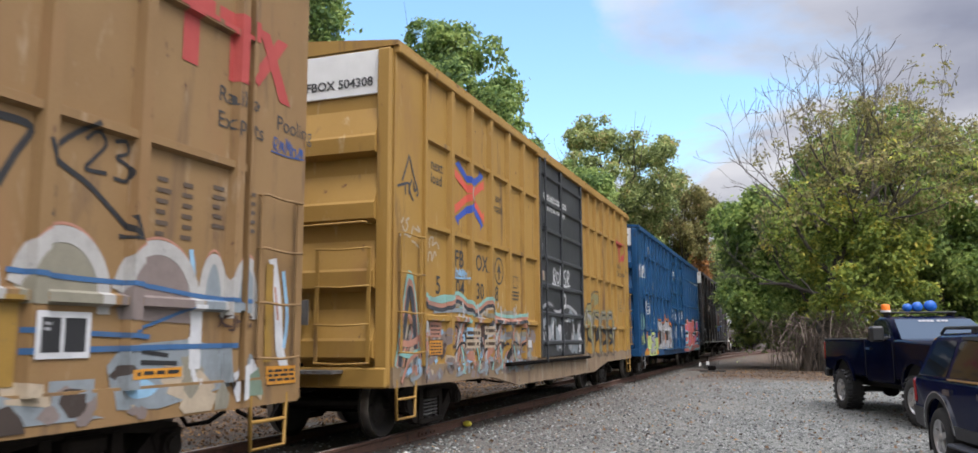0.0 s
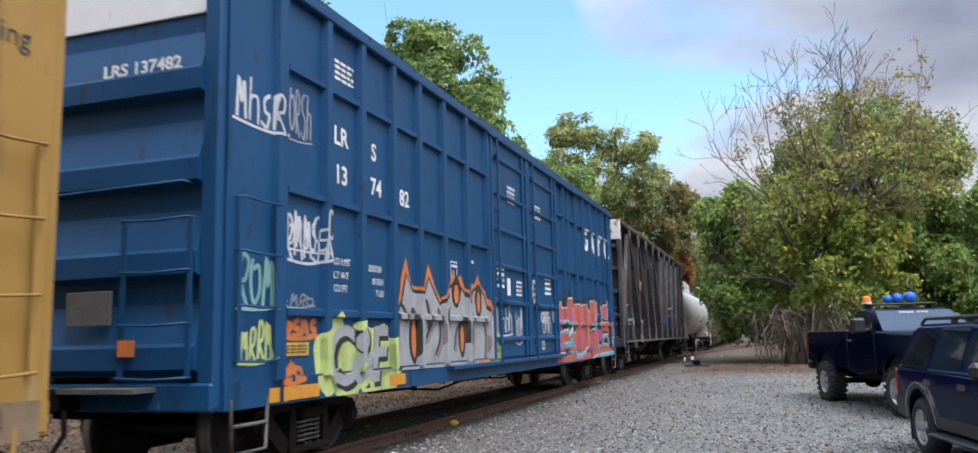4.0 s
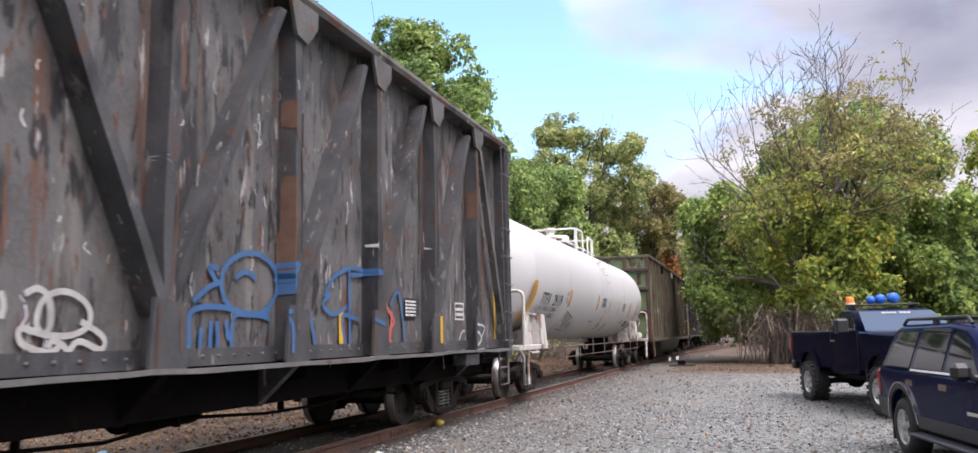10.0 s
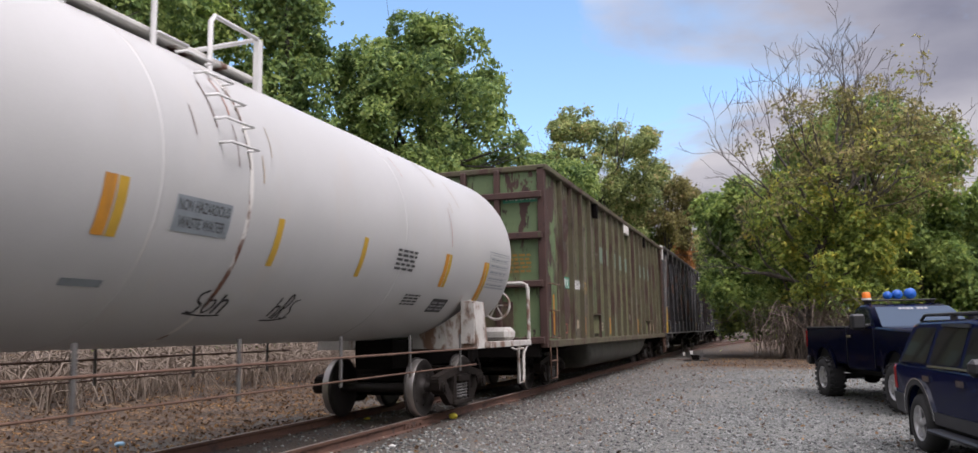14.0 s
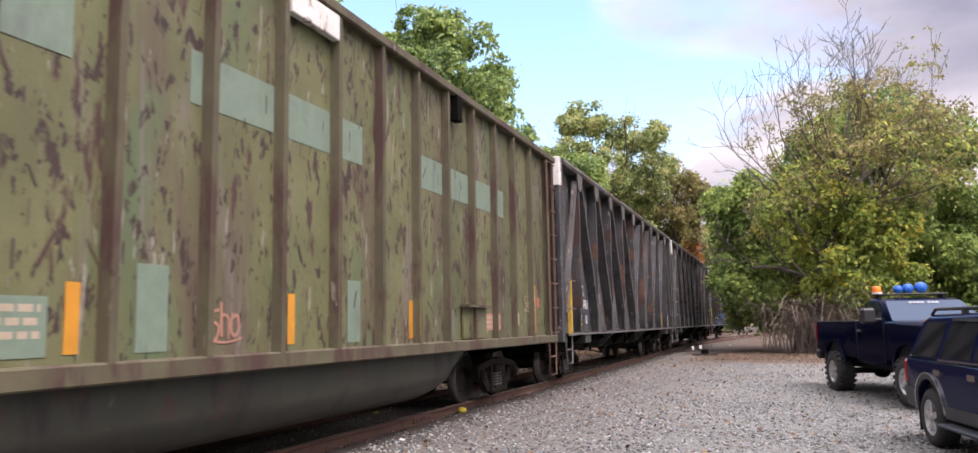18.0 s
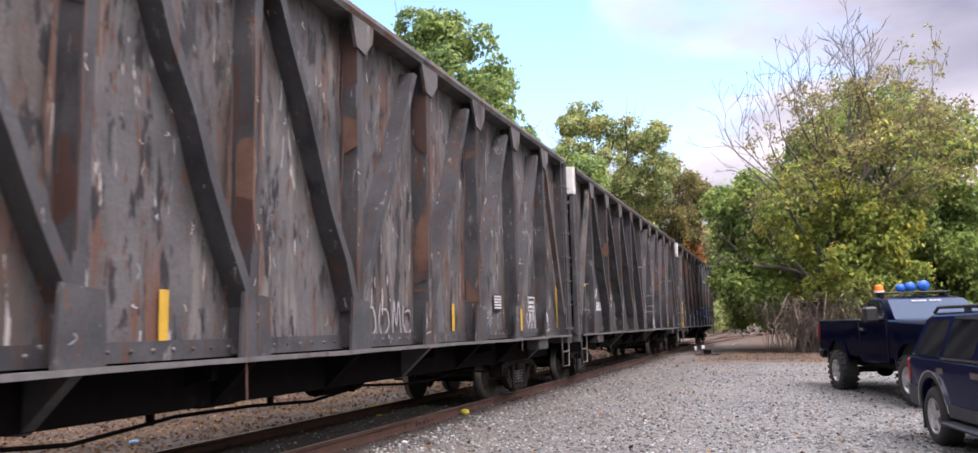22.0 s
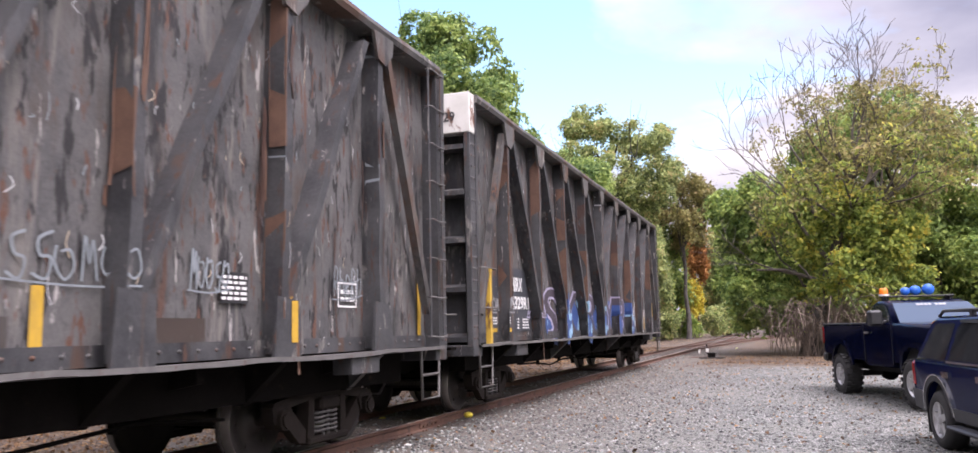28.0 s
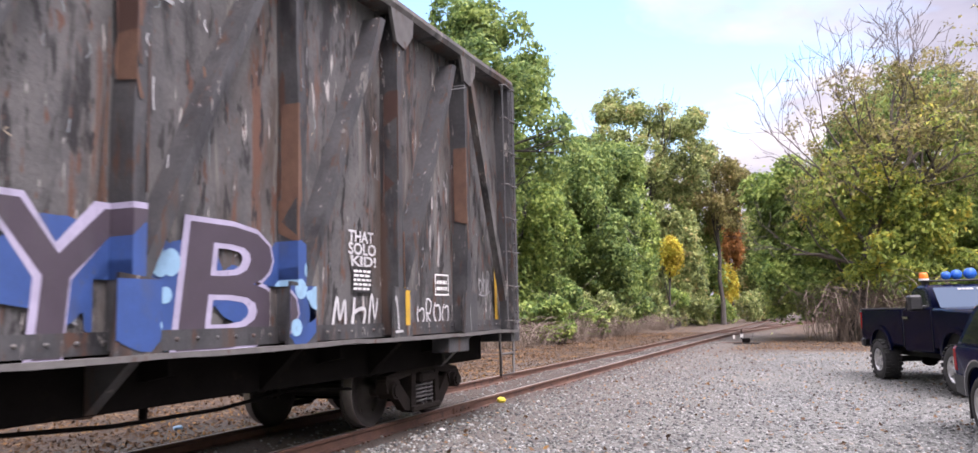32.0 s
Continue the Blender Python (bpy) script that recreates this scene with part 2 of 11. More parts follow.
M_BELLY = surface("grimy_green_belly", (0.020, 0.021, 0.015), (0.036, 0.037, 0.025), 1.8, 0.6, bump=0.15,
                  stains=[((0.012, 0.011, 0.009), 2.0, 0.52, 0.1, 0.4), ((0.07, 0.075, 0.055), 6.0, 0.66, 0.05, 0.3), ((0.04, 0.02, 0.014), 3.0, 0.6, 0.06, 0.5)])
M_GREEN_BAR = surface("rusty_green_post", (0.056, 0.047, 0.026), (0.090, 0.079, 0.041), 2.5, 0.7, bump=0.2,
                      stains=[((0.050, 0.024, 0.017), 2.2, 0.50, 0.1, 0.3), ((0.080, 0.082, 0.040), 3.0, 0.60, 0.06, 0.2), ((0.17, 0.15, 0.12), 7.0, 0.66, 0.04, 0.2)])
M_TANK = surface("white_tank_paint", (0.385, 0.382, 0.372), (0.43, 0.427, 0.418), 0.8, 0.42, bump=0.03,
                 stains=[((0.42, 0.395, 0.365), 1.5, 0.56, 0.25, 0.3), ((0.46, 0.37, 0.28), 3.0, 0.72, 0.12, 0.2)])


def scorch(m, spots):
    """Burnt rust with soft edges: (middle, half-lengths along three leaning axes, tilt about x in degrees, strength)."""
    t = m.node_tree
    b = t.nodes["Principled BSDF"]
    v = node(t, "ShaderNodeTexCoord").outputs["Object"]
    ns = node(t, "ShaderNodeTexNoise", {"Vector": v, "Scale": 3.5, "Detail": 6.0, "Roughness": 0.6})
    col = b.inputs["Base Color"].links[0].from_socket
    for c, (lx, ly, lz), tilt, force in spots:
        mp = node(t, "ShaderNodeMapping", {"Vector": v, "Location": c, "Rotation": (radians(tilt), 0, 0), "Scale": (lx, ly, lz)})
        mp.vector_type = "TEXTURE"
        ln = node(t, "ShaderNodeVectorMath", {0: mp.outputs[0]}, operation="LENGTH")
        d = node(t, "ShaderNodeMath", {0: ns.outputs["Fac"], 1: 0.9, 2: ln.outputs["Value"]}, operation="MULTIPLY_ADD")
        pale = node(t, "ShaderNodeMapRange", {"Value": d.outputs[0], 1: 1.65, 2: 0.85, 3: 0.0, 4: 0.75 * force})
        deep = node(t, "ShaderNodeMapRange", {"Value": d.outputs[0], 1: 1.2, 2: 0.7, 3: 0.0, 4: 0.95 * force})
        col = mixc(t, pale.outputs[0], col, (0.20, 0.115, 0.075))
        col = mixc(t, deep.outputs[0], col, (0.022, 0.014, 0.011))
    t.links.new(col, b.inputs["Base Color"])


scorch(M_TANK, [((0.50, 0.90, 1.80), (0.30, 0.6, 0.95), 8, 1.0), ((0.45, 1.5, 1.30), (1.0, 1.2, 0.42), 0, 1.0), ((0.2, 4.4, 1.16), (0.5, 2.0, 0.10), 0, 0.8),
                ((0.5, 17.9, 1.5), (0.7, 0.9, 0.4), 0, 0.6)])
M_FITTING = surface("dirty_white_fittings", (0.33, 0.315, 0.285), (0.46, 0.44, 0.41), 5.0, 0.6, bump=0.1, stains=[((0.15, 0.085, 0.055), 3.0, 0.53, 0.08, 0.4), ((0.07, 0.045, 0.035), 6.0, 0.62, 0.06, 0.6)])
P_EDGE = surface("worn_yellow_edge_paint", (0.42, 0.26, 0.03), (0.55, 0.36, 0.05), 6.0, 0.6, bump=0.1, stains=[((0.10, 0.045, 0.025), 5.0, 0.55, 0.08, 0.5)])
M_WHITE = surface("aged_white_paint", (0.5780, 0.5695, 0.5525), (0.6460, 0.6375, 0.6205), 4.0, 0.5, bump=0.05, stains=[((0.2975, 0.1870, 0.1190), 5.0, 0.66, 0.12, 0.4)])
M_WHITE_RUST = surface("peeling_white_paint", (0.5270, 0.5100, 0.4675), (0.6120, 0.5950, 0.5610), 4.0, 0.6, bump=0.1, stains=[((0.1275, 0.0510, 0.0255), 3.0, 0.55, 0.06, 0.5)])
# grimy gear and bogie steel, blackened so their colour holds the undercar shade
M_UNDER = surface("grimy_gear_shade_black", (0.0042, 0.0036, 0.0033), (0.0084, 0.0072, 0.0066), 4.0, 0.9, bump=0.3, spec=0.04, stains=[((0.0210, 0.0144, 0.0108), 5.0, 0.62, 0.1, 1.0)])
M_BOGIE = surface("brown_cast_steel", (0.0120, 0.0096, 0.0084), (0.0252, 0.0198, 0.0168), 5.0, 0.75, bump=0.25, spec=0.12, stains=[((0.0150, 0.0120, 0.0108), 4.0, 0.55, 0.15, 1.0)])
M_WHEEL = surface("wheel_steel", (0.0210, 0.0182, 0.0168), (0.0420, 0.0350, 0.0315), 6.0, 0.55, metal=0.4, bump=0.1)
M_TREAD = surface("bright_wheel_rim", (0.30, 0.28, 0.27), (0.4, 0.38, 0.36), 8.0, 0.35, metal=0.8, bump=0.05)
M_RUSTBAR = surface("rusted_iron", (0.0765, 0.0382, 0.0255), (0.1275, 0.0701, 0.0446), 7.0, 0.75, bump=0.2)
M_RAIL = surface("rusty_rail", (0.0750, 0.0375, 0.0263), (0.1275, 0.0638, 0.0413), 6.0, 0.75, bump=0.2, stains=[((0.0450, 0.0263, 0.0225), 3.0, 0.55, 0.1, 1.0)])
M_RAILTOP = surface("worn_railhead", (0.24, 0.19, 0.165), (0.33, 0.28, 0.25), 5.0, 0.45, metal=0.6, bump=0.05)
M_TIE = surface("old_tie_wood", (0.0300, 0.0252, 0.0216), (0.0600, 0.0510, 0.0432), 3.0, 0.85, bump=0.4, vary=0.3)
M_GALV = surface("dull_bar_steel", (0.0864, 0.0810, 0.0783), (0.1350, 0.1296, 0.1242), 9.0, 0.55, metal=0.3, bump=0.05, stains=[((0.0756, 0.0378, 0.0243), 6.0, 0.58, 0.1, 0.5)])
M_RAG = surface("torn_tan_sheeting", (0.20, 0.155, 0.12), (0.34, 0.28, 0.22), 8.0, 0.8, bump=0.3, stains=[((0.09, 0.06, 0.045), 6.0, 0.55, 0.08, 0.6)])
M_REFY = plain("yellow_reflector", (0.72, 0.42, 0.03), 0.45)
M_LETW = surface("stencil_white", (0.5610, 0.5610, 0.5440), (0.6800, 0.6800, 0.6630), 30.0, 0.6, bump=0.0)
M_LETK = surface("stencil_black", (0.02, 0.02, 0.022), (0.045, 0.045, 0.045), 30.0, 0.6, bump=0.0)
M_LETR = surface("stencil_red", (0.30, 0.035, 0.03), (0.36, 0.055, 0.045), 6.0, 0.6, bump=0.0)
P_PLACARD = plain("placard_grey", (0.10, 0.14, 0.18), 0.5)
M_BLUELOGO = plain("logo_blue", (0.03, 0.07, 0.32), 0.55)
M_REDLOGO = plain("logo_red", (0.50, 0.08, 0.05), 0.55)

# ---- mesh helpers ----


class Geo:
    """A growing mesh: vertices, faces and a material index for each face."""

    def __init__(self):
        self.v, self.f, self.m, self.smooth = [], [], [], []

    def add(self, verts, faces, mi=0, smooth=False):
        n = len(self.v)
        self.v += [tuple(p) for p in verts]
        self.f += [tuple(i + n for i in f) for f in faces]
        self.m += [mi] * len(faces)
        self.smooth += [smooth] * len(faces)
        return self

    def box(self, x0, x1, y0, y1, z0, z1, mi=0, c=0.0, mat=None):
        """A box, its edges chamfered by c; mat turns and moves it."""
        (x0, x1), (y0, y1), (z0, z1) = sorted((x0, x1)), sorted((y0, y1)), sorted((z0, z1))
        if c <= 0:
            vs = [(x, y, z) for x in (x0, x1) for y in (y0, y1) for z in (z0, z1)]
            fs = [(0, 1, 3, 2), (4, 6, 7, 5), (0, 4, 5, 1), (2, 3, 7, 6), (0, 2, 6, 4), (1, 5, 7, 3)]
        else:
            c = min(c, 0.45 * min(x1 - x0, y1 - y0, z1 - z0))
            vs, ids = [], {}
            for i, x in enumerate((x0, x1)):
                for j, y in enumerate((y0, y1)):
                    for k, z in enumerate((z0, z1)):
                        sx, sy, sz = (c, -c)[i], (c, -c)[j], (c, -c)[k]
                        for a, p in enumerate(((x, y + sy, z + sz), (x + sx, y, z + sz), (x + sx, y + sy, z))):
                            ids[i, j, k, a] = len(vs)
                            vs.append(p)
            fs = []
            for s in (0, 1):
                q = [(0, 0), (0, 1), (1, 1), (1, 0)]
                q = q[::-1] if s else q
                fs.append(tuple(ids[s, a, b, 0] for a, b in q))
                fs.append(tuple(ids[a, s, b, 1] for a, b in q[::-1]))
                fs.append(tuple(ids[a, b, s, 2] for a, b in q))
            for a in (0, 1):
                for b in (0, 1):
                    fs.append((ids[0, a, b, 1], ids[1, a, b, 1], ids[1, a, b, 2], ids[0, a, b, 2]))
                    fs.append((ids[a, 0, b, 0], ids[a, 1, b, 0], ids[a, 1, b, 2], ids[a, 0, b, 2]))
                    fs.append((ids[a, b, 0, 0], ids[a, b, 1, 0], ids[a, b, 1, 1], ids[a, b, 0, 1]))
            for i in (0, 1):
                for j in (0, 1):
                    for k in (0, 1):
                        fs.append((ids[i, j, k, 0], ids[i, j, k, 1], ids[i, j, k, 2]))
        if mat is not None:
            vs = [tuple(mat @ Vector(p)) for p in vs]
        return self.add(vs, fs, mi)

    def beam(self, p0, p1, w, h, mi=0, upv=(0, 0, 1)):
        """A straight bar from p0 to p1, w across and h along upv."""
        p0, p1 = Vector(p0), Vector(p1)
        d = (p1 - p0).normalized()
        s = d.cross(Vector(upv)).normalized() * (w / 2)
        u = s.cross(d).normalized() * (h / 2)
        vs = [p + a * s + b * u for p in (p0, p1) for a, b in ((-1, -1), (1, -1), (1, 1), (-1, 1))]
        return self.add(vs, [(3, 2, 1, 0), (4, 5, 6, 7), (0, 1, 5, 4), (1, 2, 6, 5), (2, 3, 7, 6), (3, 0, 4, 7)], mi)

    def cyl(self, p0, p1, r0, r1=None, seg=12, mi=0, caps=True, smooth=True):
        p0, p1 = Vector(p0), Vector(p1)
        r1 = r0 if r1 is None else r1
        d = (p1 - p0).normalized()
        a = d.orthogonal().normalized()
        b = d.cross(a)
        vs = [p + r * (math.cos(2 * math.pi * i / seg) * a + math.sin(2 * math.pi * i / seg) * b) for p, r in ((p0, r0), (p1, r1)) for i in range(seg)]
        self.add(vs, [(i, (i + 1) % seg, seg + (i + 1) % seg, seg + i) for i in range(seg)], mi, smooth)
        if caps:
            self.add(vs, [tuple(range(seg))[::-1], tuple(range(seg, 2 * seg))], mi)
        return self

    def tube(self, pts, r, seg=6, mi=0, radii=None):
        """A round bar along a bent line."""
        pts = [Vector(p) for p in pts]
        n = len(pts)
        vs = []
        a = None
        for i, p in enumerate(pts):
            d = (pts[min(i + 1, n - 1)] - pts[max(i - 1, 0)]).normalized()
            a = d.orthogonal().normalized() if a is None else (a - d * a.dot(d)).normalized()
            b = d.cross(a)
            rr = radii[i] if radii else r
            vs += [p + rr * (math.cos(2 * math.pi * k / seg) * a + math.sin(2 * math.pi * k / seg) * b) for k in range(seg)]
        fs = [(i * seg + k, i * seg + (k + 1) % seg, (i + 1) * seg + (k + 1) % seg, (i + 1) * seg + k) for i in range(n - 1) for k in range(seg)]
        self.add(vs, fs, mi, True)
        self.add(vs[:seg], [tuple(range(seg))[::-1]], mi)
        return self.add(vs[-seg:], [tuple(range(seg))], mi)

    def prism(self, poly, axis, a, b, mi=0, mat=None):
        """A flat outline drawn out from a to b along the axis; the outline's two numbers are the other two axes in order."""
        n = len(poly)

        def at(p, h):
            q = list(p)
            q.insert("xyz".index(axis), h)
            return q
        vs = [at(p, a) for p in poly] + [at(p, b) for p in poly]
        if mat is not None:
            vs = [tuple(mat @ Vector(p)) for p in vs]
        return self.add(vs, [tuple(range(n))[::-1], tuple(range(n, 2 * n))] + [(i, (i + 1) % n, n + (i + 1) % n, n + i) for i in range(n)], mi)

    def lathe(self, prof, o, axis, seg=20, mi=0, smooth=True):
        """Rings of (radius, distance along the axis) from the point o."""
        o, d = Vector(o), Vector(axis).normalized()
        a = d.orthogonal().normalized()
        b = d.cross(a)
        vs = [o + d * hh + r * (math.cos(2 * math.pi * k / seg) * a + math.sin(2 * math.pi * k / seg) * b) for r, hh in prof for k in range(seg)]
        fs = [(i * seg + k, i * seg + (k + 1) % seg, (i + 1) * seg + (k + 1) % seg, (i + 1) * seg + k) for i in range(len(prof) - 1) for k in range(seg)]
        return self.add(vs, fs, mi, smooth)

    def mesh(self, name, mats):
        me = bpy.data.meshes.new(name)
        me.from_pydata(self.v, [], self.f)
        for m in (mats if isinstance(mats, (list, tuple)) else [mats]):
            me.materials.append(m)
        me.polygons.foreach_set("material_index", self.m)
        me.polygons.foreach_set("use_smooth", self.smooth)
        bm = bmesh.new()
        bm.from_mesh(me)
        bmesh.ops.recalc_face_normals(bm, faces=bm.faces)
        bm.to_mesh(me)
        bm.free()
        return me


def part(name, g, mats, parent, label="", at=None):
    """One mesh under a thing or a part. g: a Geo or a ready mesh; at: its pose in the parent's space."""
    me = g if isinstance(g, bpy.types.Mesh) else g.mesh(name, mats)
    ob = new(name, me)
    ob.parent = parent
    if at is not None:
        ob.matrix_local = at
    return tagged(ob, label)


def thing(name, label, category, at=None, group="", kind=""):
    ob = new(name)
    ob.empty_display_size = 0.2
    if at is not None:
        ob.matrix_world = at
    return tagged(ob, label, category, group, kind)


def solid(name, g, mats, label, category, at=None, group="", kind=""):
    """A thing of one mesh."""
    me = g if isinstance(g, bpy.types.Mesh) else g.mesh(name, mats)
    ob = new(name, me)
    if at is not None:
        ob.matrix_world = at
    return tagged(ob, label, category, group, kind)


def text_mesh(s, size, thick=0.004, grow=0.0, shear=0.0, stretch=1.0, space=1.0):
    """Letters lying in the x-y plane from x = 0 to the right, on the line y = 0."""
    cu = bpy.data.curves.new("letters", "FONT")
    cu.body, cu.size, cu.extrude, cu.offset, cu.shear, cu.space_character = s, size, thick, grow, shear, space
    cu.resolution_u = 3
    ob = bpy.data.objects.new("letters", cu)
    scene.collection.objects.link(ob)
    me = bpy.data.meshes.new_from_object(ob)
    bpy.data.objects.remove(ob)
    bpy.data.curves.remove(cu)
    if stretch != 1.0:
        me.transform(Matrix.Diagonal((stretch, 1, 1, 1)))
    return me

# ---- ground ----
RAIL = 0.22          # height of the rail heads over the gravel
TRACK_X = -5.85      # middle of the track
GAUGE = 1.507


def ground_material():
    m = bpy.data.materials.new("gravel_and_litter")
    m.use_nodes = True
    t = m.node_tree
    b = t.nodes["Principled BSDF"]
    v = node(t, "ShaderNodeTexCoord").outputs["Object"]
    sp = node(t, "ShaderNodeSeparateXYZ", {0: v})
    edge = node(t, "ShaderNodeTexNoise", {"Vector": v, "Scale": 0.5, "Detail": 6.0})
    # crushed grey stone
    vo = node(t, "ShaderNodeTexVoronoi", {"Vector": v, "Scale": 26.0, "Randomness": 1.0})
    vo2 = node(t, "ShaderNodeTexVoronoi", {"Vector": v, "Scale": 26.0, "Randomness": 1.0}, feature="DISTANCE_TO_EDGE")
    stone = ramp(t, node(t, "ShaderNodeSeparateColor", {0: vo.outputs["Color"]}).outputs[0], [(0.0, (0.048, 0.051, 0.049)), (0.5, (0.153, 0.160, 0.152)), (1.0, (0.322, 0.332, 0.312))])
    dirt = mixc(t, ramp(t, vo2.outputs["Distance"], [(0.02, 0.0), (0.16, 1.0)]), (0.06, 0.058, 0.056), stone)
    big = node(t, "ShaderNodeTexNoise", {"Vector": v, "Scale": 0.35, "Detail": 5.0})
    gravel = mixc(t, ramp(t, big.outputs["Fac"], [(0.42, 0.0), (0.66, 0.55)]), dirt, (0.175, 0.174, 0.155))
    # leaf litter over brown soil
    lv = node(t, "ShaderNodeTexVoronoi", {"Vector": v, "Scale": 14.0})
    leaf = ramp(t, node(t, "ShaderNodeSeparateColor", {0: lv.outputs["Color"]}).outputs[0], [(0.0, (0.03, 0.02, 0.014)), (0.45, (0.085, 0.054, 0.034)), (0.75, (0.15, 0.10, 0.062)), (1.0, (0.30, 0.19, 0.09))])
    ln = node(t, "ShaderNodeTexNoise", {"Vector": v, "Scale": 1.2, "Detail": 6.0})
    litter = mixc(t, ramp(t, ln.outputs["Fac"], [(0.4, 0.0), (0.6, 1.0)]), leaf, (0.052, 0.038, 0.029))
    # how far from the track's gravel: the far side and the foot of the trees are litter
    ex = node(t, "ShaderNodeMath", {0: edge.outputs["Fac"], 1: 3.0, 2: sp.outputs["X"]}, operation="MULTIPLY_ADD")
    left = node(t, "ShaderNodeMapRange", {"Value": ex.outputs[0], 1: -7.6, 2: -6.2, 3: 1.0, 4: 0.0})
    ey = node(t, "ShaderNodeMath", {0: edge.outputs["Fac"], 1: 9.0, 2: sp.outputs["Y"]}, operation="MULTIPLY_ADD")
    far = node(t, "ShaderNodeMapRange", {"Value": ey.outputs[0], 1: 32.5, 2: 37.5, 3: 0.0, 4: 1.0})
    rx = node(t, "ShaderNodeMapRange", {"Value": ex.outputs[0], 1: -3.0, 2: -0.8, 3: 0.0, 4: 1.0})
    fr = node(t, "ShaderNodeMath", {0: far.outputs[0], 1: rx.outputs[0]}, operation="MULTIPLY")
    fy = node(t, "ShaderNodeMapRange", {"Value": ey.outputs[0], 1: 52.0, 2: 62.0, 3: 0.0, 4: 0.75})
    w = node(t, "ShaderNodeMath", {0: left.outputs[0], 1: fr.outputs[0]}, operation="MAXIMUM")
    w = node(t, "ShaderNodeMath", {0: w.outputs[0], 1: fy.outputs[0]}, operation="MAXIMUM")
    c = mixc(t, w.outputs[0], gravel, litter)
    # the shade under the train, put into the ground's colour between the rails
    ox = node(t, "ShaderNodeMath", {0: sp.outputs["X"], 1: 5.85}, operation="ADD")
    ox = node(t, "ShaderNodeMath", {0: ox.outputs[0]}, operation="ABSOLUTE")
    ox = node(t, "ShaderNodeMath", {0: edge.outputs["Fac"], 1: 0.8, 2: ox.outputs[0]}, operation="MULTIPLY_ADD")
    under_shade = node(t, "ShaderNodeMapRange", {"Value": ox.outputs[0], 1: 1.2, 2: 2.1, 3: 0.92, 4: 0.0})
    c = mixc(t, under_shade.outputs[0], c, (0.022, 0.018, 0.015))
    # gravel browned towards the track: the train's blocking of the sky, as colour
    side_shade = node(t, "ShaderNodeMapRange", {"Value": ox.outputs[0], 1: 1.9, 2: 5.6, 3: 0.58, 4: 0.0})
    c = mixc(t, side_shade.outputs[0], c, (0.085, 0.062, 0.047))
    t.links.new(c, b.inputs["Base Color"])
    b.inputs["Roughness"].default_value = 0.9
    hb = node(t, "ShaderNodeMath", {0: vo2.outputs["Distance"], 1: 1.0}, operation="MULTIPLY")
    bp = node(t, "ShaderNodeBump", {"Height": hb.outputs[0], "Strength": 0.8, "Distance": 0.05})
    t.links.new(bp.outputs[0], b.inputs["Normal"])
    return m


M_GROUND = ground_material()


def rise(x, y):
    """Height of the ground: nearly flat, with a bank beyond the track."""
    z = 0.05 * noise.noise(Vector((x * 0.25, y * 0.25, 0))) + 0.012 * noise.noise(Vector((x * 1.7, y * 1.7, 3)))
    d = -x - 12.5 - 1.0 * noise.noise(Vector((y * 0.12, 7, 0)))
    if d > 0:
        z += min(d * 0.16, 2.2) * (1 if y < 60 else max(0.3, 1 - (y - 60) / 60))
    # shallow ballast shoulder
    e = abs(x - TRACK_X)
    z += 0.07 * max(0.0, 1 - max(0.0, e - 1.3) / 0.8) * (1 if y < 300 else 0)
    # the lot falls a little towards the vehicles
    z -= 0.15 * min(max((x + 3.0) / 4.0, 0.0), 1.0) * min(max((24.0 - y) / 11.0, 0.0), 1.0)
    if x > 1.5 and y > 40:
        z += min((x - 1.5) * 0.04, 0.6) * min((y - 40) / 10, 1)
    return z


def build_ground():
    xs = np.unique(np.concatenate([np.linspace(-11, 6, 110), np.linspace(-40, -11, 60), np.linspace(6, 30, 50), np.array([-2500, -800, -300, -120, -70, 50, 100, 300, 800, 2500])]))
    ys = np.unique(np.concatenate([np.linspace(2, 30, 150), np.linspace(30, 130, 120), np.array([-2500, -800, -300, -120, -60, -30, -15, -8, -4, 0, 150, 200, 300, 500, 900, 2500])]))
    vs = [(float(x), float(y), rise(float(x), float(y)) if -80 < x < 60 and -40 < y < 200 else 0.0) for y in ys for x in xs]
    n = len(xs)
    g = Geo()
    g.add(vs, [(j * n + i, j * n + i + 1, (j + 1) * n + i + 1, (j + 1) * n + i) for j in range(len(ys) - 1) for i in range(n - 1)], 0, True)
    solid("ground", g, M_GROUND, "grey crushed-stone lot with brown leaf litter at its edges", "ground", kind="structure")


build_ground()


# ---- track ----
def rail_profile():
    """Half outline of a rail, (across, height) from its foot."""
    right = [(0.066, 0.0), (0.066, 0.012), (0.012, 0.03), (0.009, 0.10), (0.034, 0.118), (0.036, 0.146), (0.026, 0.152)]
    return right + [(-x, z) for x, z in reversed(right)]


